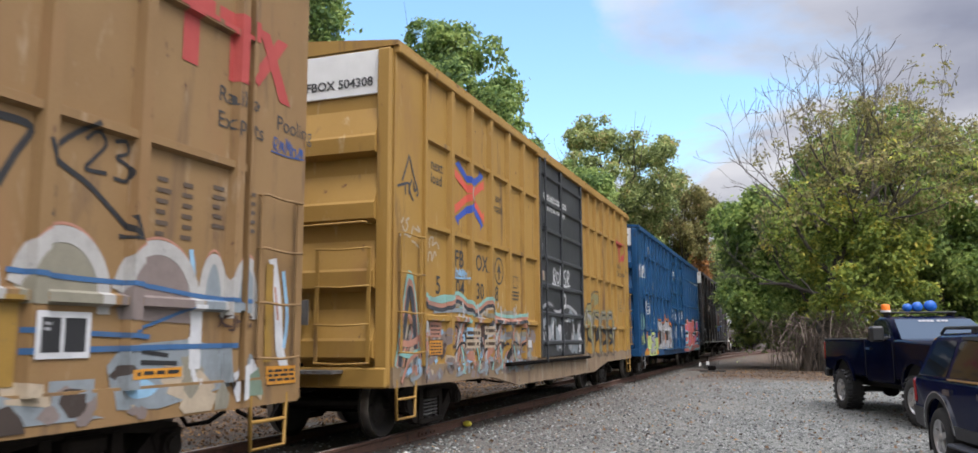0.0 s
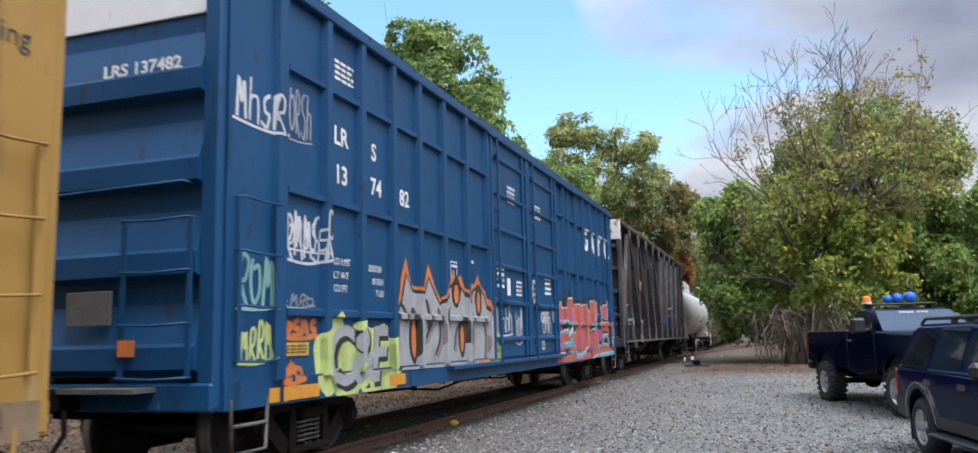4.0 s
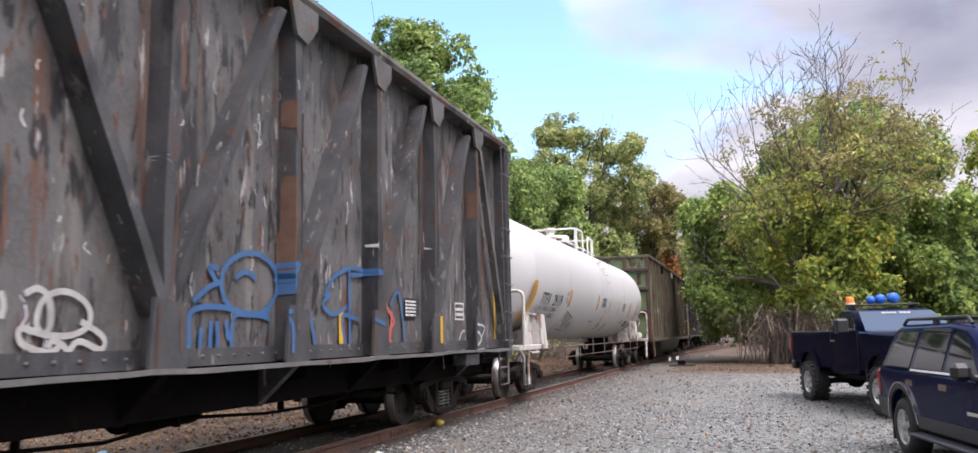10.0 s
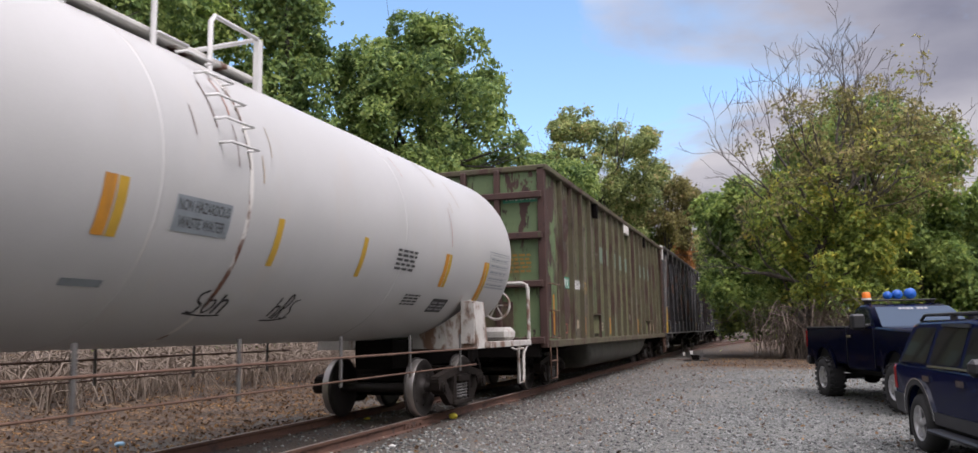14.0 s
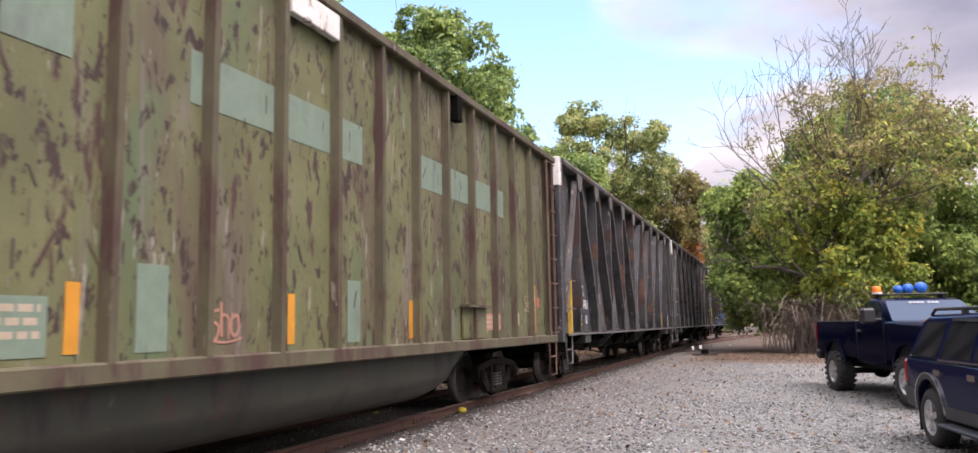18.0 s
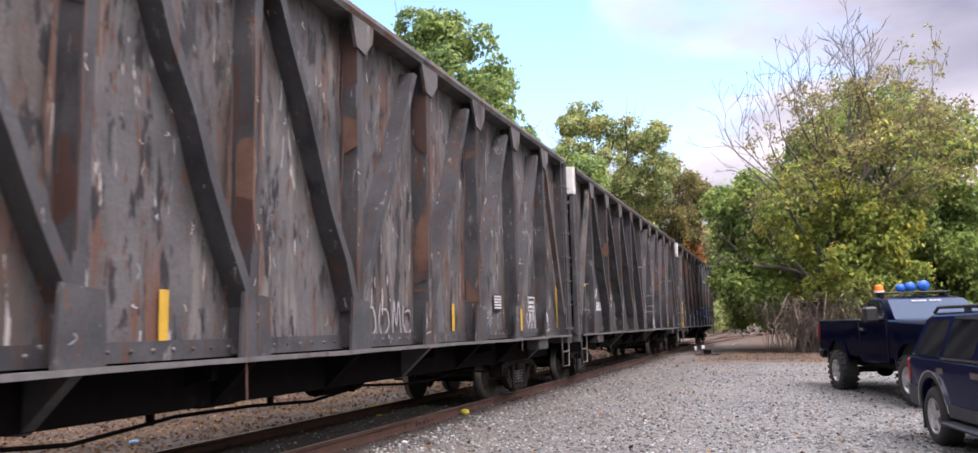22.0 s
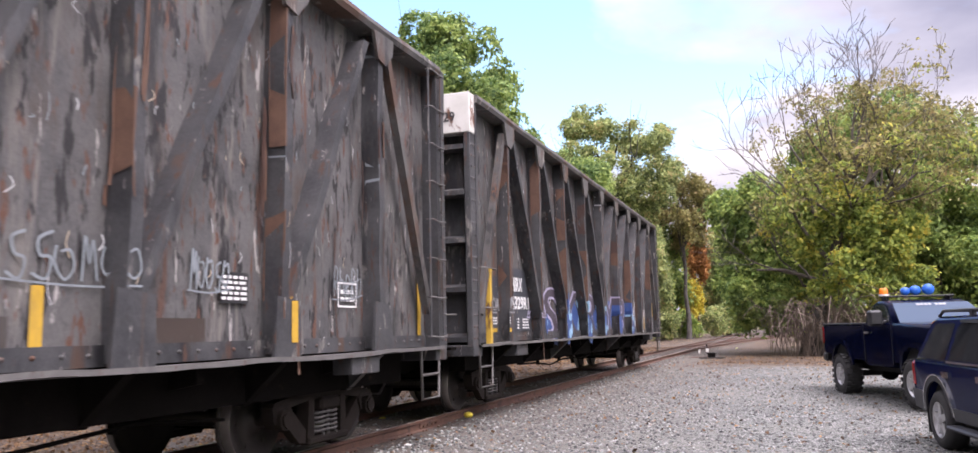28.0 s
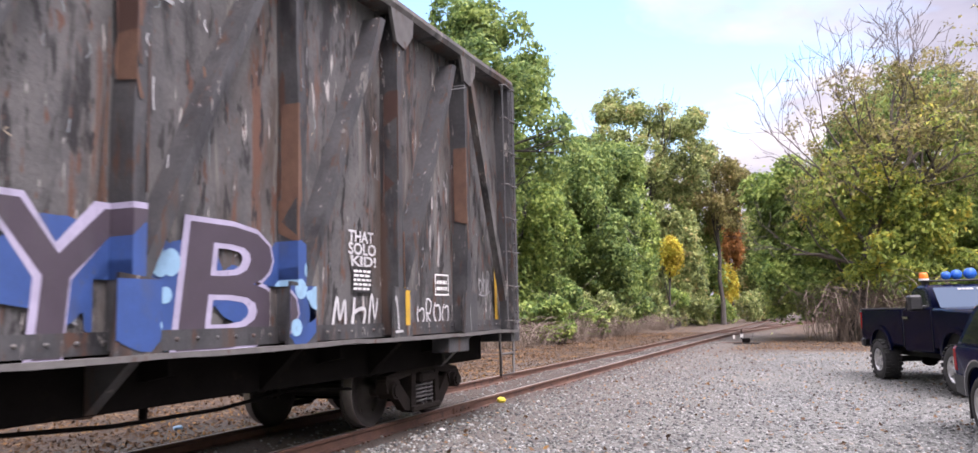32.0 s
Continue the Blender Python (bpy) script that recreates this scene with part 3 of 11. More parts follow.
def rail_along(g, path, off, top):
    """A rail swept along points (x, y), set off sideways; the running surface is the second material."""
    prof = rail_profile()
    n = len(prof)
    vs = []
    for i, (x, y) in enumerate(path):
        a, b = path[max(i - 1, 0)], path[min(i + 1, len(path) - 1)]
        d = Vector((b[0] - a[0], b[1] - a[1])).normalized()
        s = Vector((d.y, -d.x))
        for px, pz in prof:
            vs.append((x + s.x * (off + px), y + s.y * (off + px), top - 0.152 + pz))
    m = len(vs) // n
    for k in range(n):
        fs = [(i * n + k, i * n + (k + 1) % n, (i + 1) * n + (k + 1) % n, (i + 1) * n + k) for i in range(m - 1)]
        g.add(vs, fs, 1 if k == 6 else 0)


MAIN = [(TRACK_X, y) for y in np.linspace(-60, 130, 40)]


def siding(y):
    """Across place of the diverging track's middle: it leaves the main line and bears off to the right."""
    d = max(0.0, y - 36.0)
    return TRACK_X + min(d * d * 0.0016, 1.2e9)


def build_track():
    tr = thing("railway_track", "single railway track with rusty rails on ballast", "railway track", kind="structure")
    for s in (-1, 1):
        g = Geo()
        rail_along(g, MAIN, s * GAUGE / 2, RAIL)
        part("rail", g, [M_RAIL, M_RAILTOP], tr)
    side = [(siding(y), y) for y in np.linspace(36, 120, 60)]
    tr2 = thing("railway_siding", "rusty siding track bearing away from the main line", "railway track", kind="structure")
    for s in (-1, 1):
        g = Geo()
        rail_along(g, [p for p in side if p[1] > (36 if s > 0 else 52)], s * GAUGE / 2 + 0.02, RAIL - 0.004)
        part("rail", g, [M_RAIL, M_RAILTOP], tr2)
    tie = Geo().box(-1.28, 1.28, -0.11, 0.11, -0.16, 0.0, c=0.012).mesh("tie", M_TIE)
    plate = Geo().box(-0.18, 0.18, -0.09, 0.09, 0, 0.014, c=0.004)
    for x in (-0.11, 0.11):
        for y in (-0.05, 0.05):
            plate.box(x - 0.012, x + 0.012, y - 0.012, y + 0.012, 0.014, 0.04)
    plate = plate.mesh("tie_plate", M_RAIL)
    y = 1.0
    k = 0
    while y < 70:
        o = part("tie", tie, None, tr, at=pose(TRACK_X + random.uniform(-0.04, 0.04), y, RAIL - 0.166, 0, 0, random.uniform(-1.2, 1.2)))
        if y < 40:
            for s in (-1, 1):
                part("tie_plate", plate, None, tr, at=pose(TRACK_X + s * GAUGE / 2, y, RAIL - 0.166))
        y += 0.52 + random.uniform(-0.03, 0.03)
        k += 1
    bar = Geo().box(-0.012, 0.012, -0.3, 0.3, -0.045, 0.045, c=0.008)
    for yy in (-0.22, -0.08, 0.08, 0.22):
        bar.cyl((0.0, yy, 0), (0.032, yy, 0), 0.017, seg=6, smooth=False)
    bar = bar.mesh("joint_bar", M_RAIL)
    for y, s in ((11.2, 1), (23.0, 1), (17.0, -1), (29.0, -1), (35.0, 1)):
        part("joint_bar", bar, None, tr, at=pose(TRACK_X + s * GAUGE / 2 + 0.022, y, RAIL - 0.085))


build_track()


# ---- loose stones, litter, rail-side things ----
def pebbles():
    """Crushed stone that can be told apart near the eye."""
    rng = np.random.default_rng(5)
    base = np.array([(1, 0, 0), (-1, 0, 0), (0, 1, 0), (0, -1, 0), (0, 0, 1), (0, 0, -1)], float)
    tri = np.array([(0, 2, 4), (2, 1, 4), (1, 3, 4), (3, 0, 4), (2, 0, 5), (1, 2, 5), (3, 1, 5), (0, 3, 5)])
    V, F, n = [], [], 0
    N = 46000
    d = 5.5 + 24.0 * rng.random(N) ** 1.7
    x = rng.uniform(-0.75, 0.42, N) * d * 1.0 - 0.6
    keep = (x > -4.75) & (x < 5)
    x, y = x[keep], d[keep]
    nb = 5000
    x = np.concatenate([x, rng.uniform(-7.4, -4.2, nb)])
    y = np.concatenate([y, rng.uniform(3.0, 40.0, nb)])
    s = rng.uniform(0.010, 0.029, len(x))
    z = np.array([rise(float(a), float(b)) for a, b in zip(x, y)])
    for i in range(len(x)):
        v = base * (s[i] * rng.uniform(0.6, 1.4, (6, 1))) * np.array([1, 1, 0.7])
        a = rng.uniform(0, 6.28)
        c, q = math.cos(a), math.sin(a)
        v = v @ np.array([(c, q, 0), (-q, c, 0), (0, 0, 1)])
        V.append(v + (x[i], y[i], z[i] + s[i] * 0.2))
    V = np.concatenate(V)
    k = len(x)
    F = (tri[None] + 6 * np.arange(k)[:, None, None]).reshape(-1, 3)
    me = bpy.data.meshes.new("loose_stones")
    me.vertices.add(len(V))
    me.vertices.foreach_set("co", V.astype(np.float32).ravel())
    me.loops.add(3 * len(F))
    me.loops.foreach_set("vertex_index", F.astype(np.int32).ravel())
    me.polygons.add(len(F))
    me.polygons.foreach_set("loop_start", np.arange(0, 3 * len(F), 3, dtype=np.int32))
    me.update(calc_edges=True)
    m = bpy.data.materials.new("crushed_stone")
    m.use_nodes = True
    t = m.node_tree
    geo = node(t, "ShaderNodeNewGeometry")
    c = ramp(t, geo.outputs["Random Per Island"], [(0.0, (0.034, 0.035, 0.037)), (0.45, (0.130, 0.137, 0.130)), (0.8, (0.228, 0.237, 0.225)), (0.95, (0.35, 0.36, 0.34)), (1.0, (0.22, 0.15, 0.09))])
    t.links.new(c, t.nodes["Principled BSDF"].inputs["Base Color"])
    t.nodes["Principled BSDF"].inputs["Roughness"].default_value = 0.85
    me.materials.append(m)
    solid("loose_stones", me, None, "grey crushed stones lying over the lot", "gravel", kind="stuff")


pebbles()

# ---- train: shared running gear ----
WHEEL_R = 0.43
WHEELS = []   # every wheelset with its car's start, for the turning


def helix(o, r, hh, turns, n=48):
    return [(o[0] + r * math.cos(2 * math.pi * turns * i / n), o[1] + r * math.sin(2 * math.pi * turns * i / n), o[2] + hh * i / n) for i in range(n + 1)]


def gear_meshes():
    w = Geo()
    for s in (-1, 1):
        prof = [(0.0, 0.09), (0.10, 0.09), (0.115, 0.05), (0.20, 0.02), (0.33, 0.035), (0.36, 0.066), (0.425, 0.066)]
        w.lathe(prof, (s * 0.70, 0, 0), (s, 0, 0), 28, 0)
        w.lathe([(0.425, 0.066), (0.43, 0.058), (0.436, -0.045)], (s * 0.70, 0, 0), (s, 0, 0), 28, 1)
        w.lathe([(0.436, -0.045), (0.462, -0.055), (0.462, -0.075), (0.36, -0.075), (0.1, -0.05), (0.0, -0.05)], (s * 0.70, 0, 0), (s, 0, 0), 28, 0)
        for k in range(6):
            a = k * math.pi / 3
            w.cyl((s * 0.73, 0.27 * math.cos(a), 0.27 * math.sin(a)), (s * 0.742, 0.27 * math.cos(a), 0.27 * math.sin(a)), 0.025, seg=6)
    w.cyl((-1.05, 0, 0), (1.05, 0, 0), 0.075, seg=10)
    wheel = w.mesh("wheelset", [M_WHEEL, M_TREAD])
    # cast side frame, outer face towards +x, middle at the origin of y, rail height
    f = Geo()
    top = [(-1.02, 0.52), (-0.98, 0.60), (-0.62, 0.66), (-0.3, 0.70), (0.3, 0.70), (0.62, 0.66), (0.98, 0.60), (1.02, 0.52)]
    f.prism(top + [(0.70, 0.54), (0.34, 0.585), (-0.34, 0.585), (-0.70, 0.54)], "x", 0.93, 1.06)
    for s in (-1, 1):
        f.prism([(s * 0.98, 0.56), (s * 0.72, 0.56), (s * 0.30, 0.20), (s * 0.36, 0.14), (s * 0.52, 0.16)], "x", 0.94, 1.05)
        f.prism([(s * 0.27, 0.60), (s * 0.37, 0.60), (s * 0.40, 0.18), (s * 0.27, 0.18)], "x", 0.92, 1.07)
        f.prism([(s * 1.02, 0.56), (s * 0.99, 0.40), (s * 0.93, 0.40), (s * 0.93, 0.56)], "x", 0.92, 1.07)
        f.prism([(s * 0.74, 0.56), (s * 0.79, 0.40), (s * 0.74, 0.38), (s * 0.68, 0.52)], "x", 0.92, 1.07)
    f.box(0.90, 1.10, -0.40, 0.40, 0.12, 0.20, c=0.02)
    frame_me = f.mesh("side_frame", M_BOGIE)
    b = Geo()
    b.cyl((0.92, 0, 0), (1.12, 0, 0), 0.105, seg=14).cyl((1.12, 0, 0), (1.145, 0, 0), 0.075, seg=12)
    for k in range(3):
        a = k * 2.094 + 0.5
        b.cyl((1.12, 0.07 * math.cos(a), 0.07 * math.sin(a)), (1.14, 0.07 * math.cos(a), 0.07 * math.sin(a)), 0.016, seg=6)
    b.box(0.93, 1.07, -0.13, 0.13, 0.09, 0.14, c=0.01)
    cap = b.mesh("bearing", M_BOGIE)
    sp = Geo()
    for y in (-0.13, 0.13):
        sp.tube(helix((1.0, y, 0.20), 0.085, 0.26, 5.5, 56), 0.016, 5)
    sp.tube(helix((0.98, 0, 0.20), 0.085, 0.26, 5.5, 56), 0.016, 5)
    spring = sp.mesh("spring", M_GALV)
    bo = Geo().box(-1.12, 1.12, -0.2, 0.2, 0.46, 0.60, c=0.03).box(-0.85, 0.85, -0.15, 0.15, 0.60, 0.72)
    bolster = bo.mesh("bolster", M_BOGIE)
    br = Geo()
    for s in (-1, 1):
        br.beam((-0.75, s * 0.37, 0.34), (0.75, s * 0.37, 0.34), 0.06, 0.14)
        for x in (-0.75, 0.75):
            br.box(x - 0.07, x + 0.07, s * 0.37, s * 0.46, 0.26, 0.52)
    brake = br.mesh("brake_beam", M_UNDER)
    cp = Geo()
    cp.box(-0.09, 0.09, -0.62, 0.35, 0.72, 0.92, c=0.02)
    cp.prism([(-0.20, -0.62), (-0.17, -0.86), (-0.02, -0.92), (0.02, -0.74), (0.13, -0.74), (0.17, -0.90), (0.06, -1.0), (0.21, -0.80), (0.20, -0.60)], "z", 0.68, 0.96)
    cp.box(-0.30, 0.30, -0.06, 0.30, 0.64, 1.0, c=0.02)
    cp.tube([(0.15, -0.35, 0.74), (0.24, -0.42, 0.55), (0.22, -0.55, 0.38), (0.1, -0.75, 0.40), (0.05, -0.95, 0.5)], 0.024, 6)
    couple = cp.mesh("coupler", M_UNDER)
    return wheel, frame_me, cap, spring, bolster, brake, couple


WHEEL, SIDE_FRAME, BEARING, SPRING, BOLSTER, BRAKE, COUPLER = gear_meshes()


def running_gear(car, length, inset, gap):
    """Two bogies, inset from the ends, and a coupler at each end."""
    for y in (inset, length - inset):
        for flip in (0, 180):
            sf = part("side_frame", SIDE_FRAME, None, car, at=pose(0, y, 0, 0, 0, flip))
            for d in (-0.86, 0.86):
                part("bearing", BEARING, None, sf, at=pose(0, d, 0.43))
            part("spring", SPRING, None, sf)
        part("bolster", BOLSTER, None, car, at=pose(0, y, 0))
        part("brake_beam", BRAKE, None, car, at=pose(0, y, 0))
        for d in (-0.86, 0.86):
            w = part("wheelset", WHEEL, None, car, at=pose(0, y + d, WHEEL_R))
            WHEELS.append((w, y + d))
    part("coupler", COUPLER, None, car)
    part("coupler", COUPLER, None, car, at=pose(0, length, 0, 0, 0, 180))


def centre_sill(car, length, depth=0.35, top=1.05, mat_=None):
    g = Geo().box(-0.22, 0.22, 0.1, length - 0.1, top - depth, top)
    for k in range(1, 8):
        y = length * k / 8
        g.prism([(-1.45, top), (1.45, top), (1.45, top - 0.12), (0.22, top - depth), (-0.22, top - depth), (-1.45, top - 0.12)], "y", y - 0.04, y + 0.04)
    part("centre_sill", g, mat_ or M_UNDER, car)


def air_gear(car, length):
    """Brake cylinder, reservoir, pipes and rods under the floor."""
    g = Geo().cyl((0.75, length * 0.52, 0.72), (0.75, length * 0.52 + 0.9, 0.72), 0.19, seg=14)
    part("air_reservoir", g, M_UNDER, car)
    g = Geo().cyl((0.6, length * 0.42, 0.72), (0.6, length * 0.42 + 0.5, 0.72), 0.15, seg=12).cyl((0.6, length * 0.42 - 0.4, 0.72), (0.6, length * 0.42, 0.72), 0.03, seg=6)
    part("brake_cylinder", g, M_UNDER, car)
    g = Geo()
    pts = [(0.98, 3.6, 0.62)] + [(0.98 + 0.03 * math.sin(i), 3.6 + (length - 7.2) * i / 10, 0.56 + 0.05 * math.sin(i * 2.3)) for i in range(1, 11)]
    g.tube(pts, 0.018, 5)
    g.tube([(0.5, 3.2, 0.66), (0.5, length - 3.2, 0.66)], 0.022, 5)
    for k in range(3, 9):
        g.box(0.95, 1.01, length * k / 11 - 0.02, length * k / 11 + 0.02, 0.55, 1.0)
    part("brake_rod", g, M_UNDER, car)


def ladder(car, x, y0, y1, z0, z1, n, mat_, rail_mat=None, name="ladder", axis="y", drop=0.0, out=0.09):
    """Rungs between y0 and y1 on a side (axis y), or between two x on an end at y = x (axis x)."""
    lad = Geo()

    def p(a, o, z):
        return (x + o, a, z) if axis == "y" else (a, x - o, z)
    for a in (y0, y1):
        lad.beam(p(a, out * 0.5, z0 - drop), p(a, out * 0.5, z1), 0.05, 0.012, upv=(1, 0, 0) if axis == "y" else (0, 1, 0))
    ob = part(name, lad, rail_mat or mat_, car)
    for k in range(n):
        z = z0 + (z1 - z0) * k / (n - 1)
        sag = 0.015
        g = Geo().tube([p(y0, 0.0, z), p(y0, out, z), p((y0 + y1) / 2, out, z - sag), p(y1, out, z), p(y1, 0.0, z)], 0.012, 5)
        part("rung", g, mat_, ob)
    return ob


def grab(car, pts, mat_, name="grab_iron"):
    part(name, Geo().tube(pts, 0.012, 6), mat_, car)


def stirrup(car, x, y0, y1, z0, z1, mat_):
    g = Geo()
    g.tube([(x, y0, z1), (x, y0 + 0.02, z0), (x, y1 - 0.02, z0), (x, y1, z1)], 0.02, 5)
    g.tube([(x, y0 + 0.01, (z0 + z1) / 2), (x, y1 - 0.01, (z0 + z1) / 2)], 0.018, 5)
    part("step_iron", g, mat_, car)


# ---- flat marks on the sides ----
SIDE_TURN = Matrix(((0, 0, 1, 0), (1, 0, 0, 0), (0, 1, 0, 0), (0, 0, 0, 1)))   # letters' right to +y, up to +z, face to +x


def mark(car, name, me, mat_, x, y, z, label="", end=False, tilt=0):
    """Letters or a flat shape on the side at x (or, with end, on the leading end at y)."""
    me.materials.clear()
    me.materials.append(mat_)
    m = Matrix.Translation((x, y, z)) @ (pose(0, 0, 0, 90, 0, 0) if end else SIDE_TURN) @ pose(0, 0, 0, 0, 0, tilt)
    return part(name, me, None, car, label, at=m)


def lettering(car, s, y, z, size, mat_, x, stretch=1.0, end=False, grow=0.006, name="lettering", space=1.0, tilt=0, shear=0.0):
    return mark(car, name, text_mesh(s, size, 0.002, grow, shear, stretch, space), mat_, x, y, z, end=end, tilt=tilt)


def flat(polys, thick=0.003):
    g = Geo()
    for p in polys:
        g.prism(p, "z", 0, thick)
    return g.mesh("mark", M_LETW)


def bars(w, hh, rows, seed, words=2):
    """Small print that cannot be read: plain bars in rows."""
    r = random.Random(seed)
    ps = []
    for k in range(rows):
        z = hh * (1 - (k + 0.8) / rows)
        x = 0.0
        while x < w * 0.95:
            l = min(r.uniform(0.14, 0.3) * w, w - x)
            ps.append([(x, z), (x + l, z), (x + l, z + hh / rows * 0.55), (x, z + hh / rows * 0.55)])
            x += l + 0.06 * w
    return flat(ps)


def ring(r0, r1, n=24, sx=1.0, sy=1.0):
    g = Geo()
    vs = [(sx * r * math.cos(2 * math.pi * i / n), sy * r * math.sin(2 * math.pi * i / n), z) for z in (0, 0.003) for r in (r0, r1) for i in range(n)]
    fs = []
    for i in range(n):
        j = (i + 1) % n
        fs += [(i, j, n + j, n + i), (2 * n + i, 3 * n + i, 3 * n + j, 2 * n + j), (n + i, n + j, 3 * n + j, 3 * n + i)]
    g.add(vs, fs)
    return g.mesh("mark", M_LETW)


def ribbon(g, pts, w, z=0.0, t=0.003):
    """A brush stroke of width w through points in the plane."""
    n = len(pts)
    L, R = [], []
    for i, p in enumerate(pts):
        a, b = Vector(pts[max(i - 1, 0)]), Vector(pts[min(i + 1, n - 1)])
        d = b - a
        d = d.normalized() if d.length > 1e-6 else Vector((1, 0))
        s = Vector((-d.y, d.x)) * (w[i] if isinstance(w, list) else w) / 2
        L.append(Vector(p) + s)
        R.append(Vector(p) - s)
    vs = [(q.x, q.y, z + h_) for h_ in (0, t) for side_ in (L, R) for q in side_]
    fs = []
    for i in range(n - 1):
        fs += [(2 * n + i, 2 * n + i + 1, 3 * n + i + 1, 3 * n + i), (i, n + i, n + i + 1, i + 1), (i, i + 1, 2 * n + i + 1, 2 * n + i), (n + i, 3 * n + i, 3 * n + i + 1, n + i + 1)]
    g.add(vs, fs)


def smooth_line(pts, n=8):
    """Points along a soft curve through the given ones."""
    out = []
    P = [Vector(p) for p in pts]
    for i in range(len(P) - 1):
        p0, p1, p2, p3 = P[max(i - 1, 0)], P[i], P[i + 1], P[min(i + 2, len(P) - 1)]
        for k in range(n):
            t = k / n
            out.append(0.5 * ((2 * p1) + (p2 - p0) * t + (2 * p0 - 5 * p1 + 4 * p2 - p3) * t * t + (3 * p1 - p0 - 3 * p2 + p3) * t ** 3))
    out.append(P[-1])
    return [tuple(q) for q in out]


def tag_scrawl(w, hh, seed, n=9, width=0.03):
    """A sprayed signature, unreadable: loops that run on to the right."""
    r = random.Random(seed)
    g = Geo()
    pts = []
    for i in range(n):
        pts.append((w * i / n + r.uniform(-0.3, 0.3) * w / n, hh * (r.uniform(0.0, 0.25) if i % 2 else r.uniform(0.7, 1.0))))
        if r.random() < 0.5:
            pts.append((w * (i + 0.6) / n, hh * r.uniform(0.3, 0.6)))
    ribbon(g, smooth_line(pts), width)
    ribbon(g, smooth_line([(w * r.uniform(0, 0.2), -hh * 0.05), (w * 0.5, -hh * 0.14), (w * r.uniform(0.8, 1.0), -hh * 0.02)]), width * 0.8)
    for _ in range(3):
        a = (r.uniform(0, w), r.uniform(0.2, 0.9) * hh)
        ribbon(g, smooth_line([a, (a[0] + r.uniform(-0.1, 0.1) * w, a[1] + r.uniform(-0.4, 0.4) * hh), (a[0] + r.uniform(-0.2, 0.2) * w, a[1] - r.uniform(0.1, 0.5) * hh)]), width * 0.8)
    return g.mesh("scrawl", M_LETW)


def bubble(cx, cy, rx, ry, seed, n=26, rough=0.1):
    r = random.Random(seed)
    ph = [r.uniform(0, 6.28) for _ in range(4)]
    return [(cx + rx * math.cos(a) * (1 + rough * math.sin(2 * a + ph[0]) + rough * 0.7 * math.sin(3 * a + ph[1]) + rough * 0.5 * math.sin(5 * a + ph[2])),
             cy + ry * math.sin(a) * (1 + rough * math.sin(2 * a + ph[1]) + rough * 0.7 * math.sin(4 * a + ph[3]))) for a in (2 * math.pi * i / n for i in range(n))]


CARS = []


def train_car(name, label, category, start):
    car = thing(name, label, category, group="cars of the freight train")
    CARS.append((car, start))
    return car

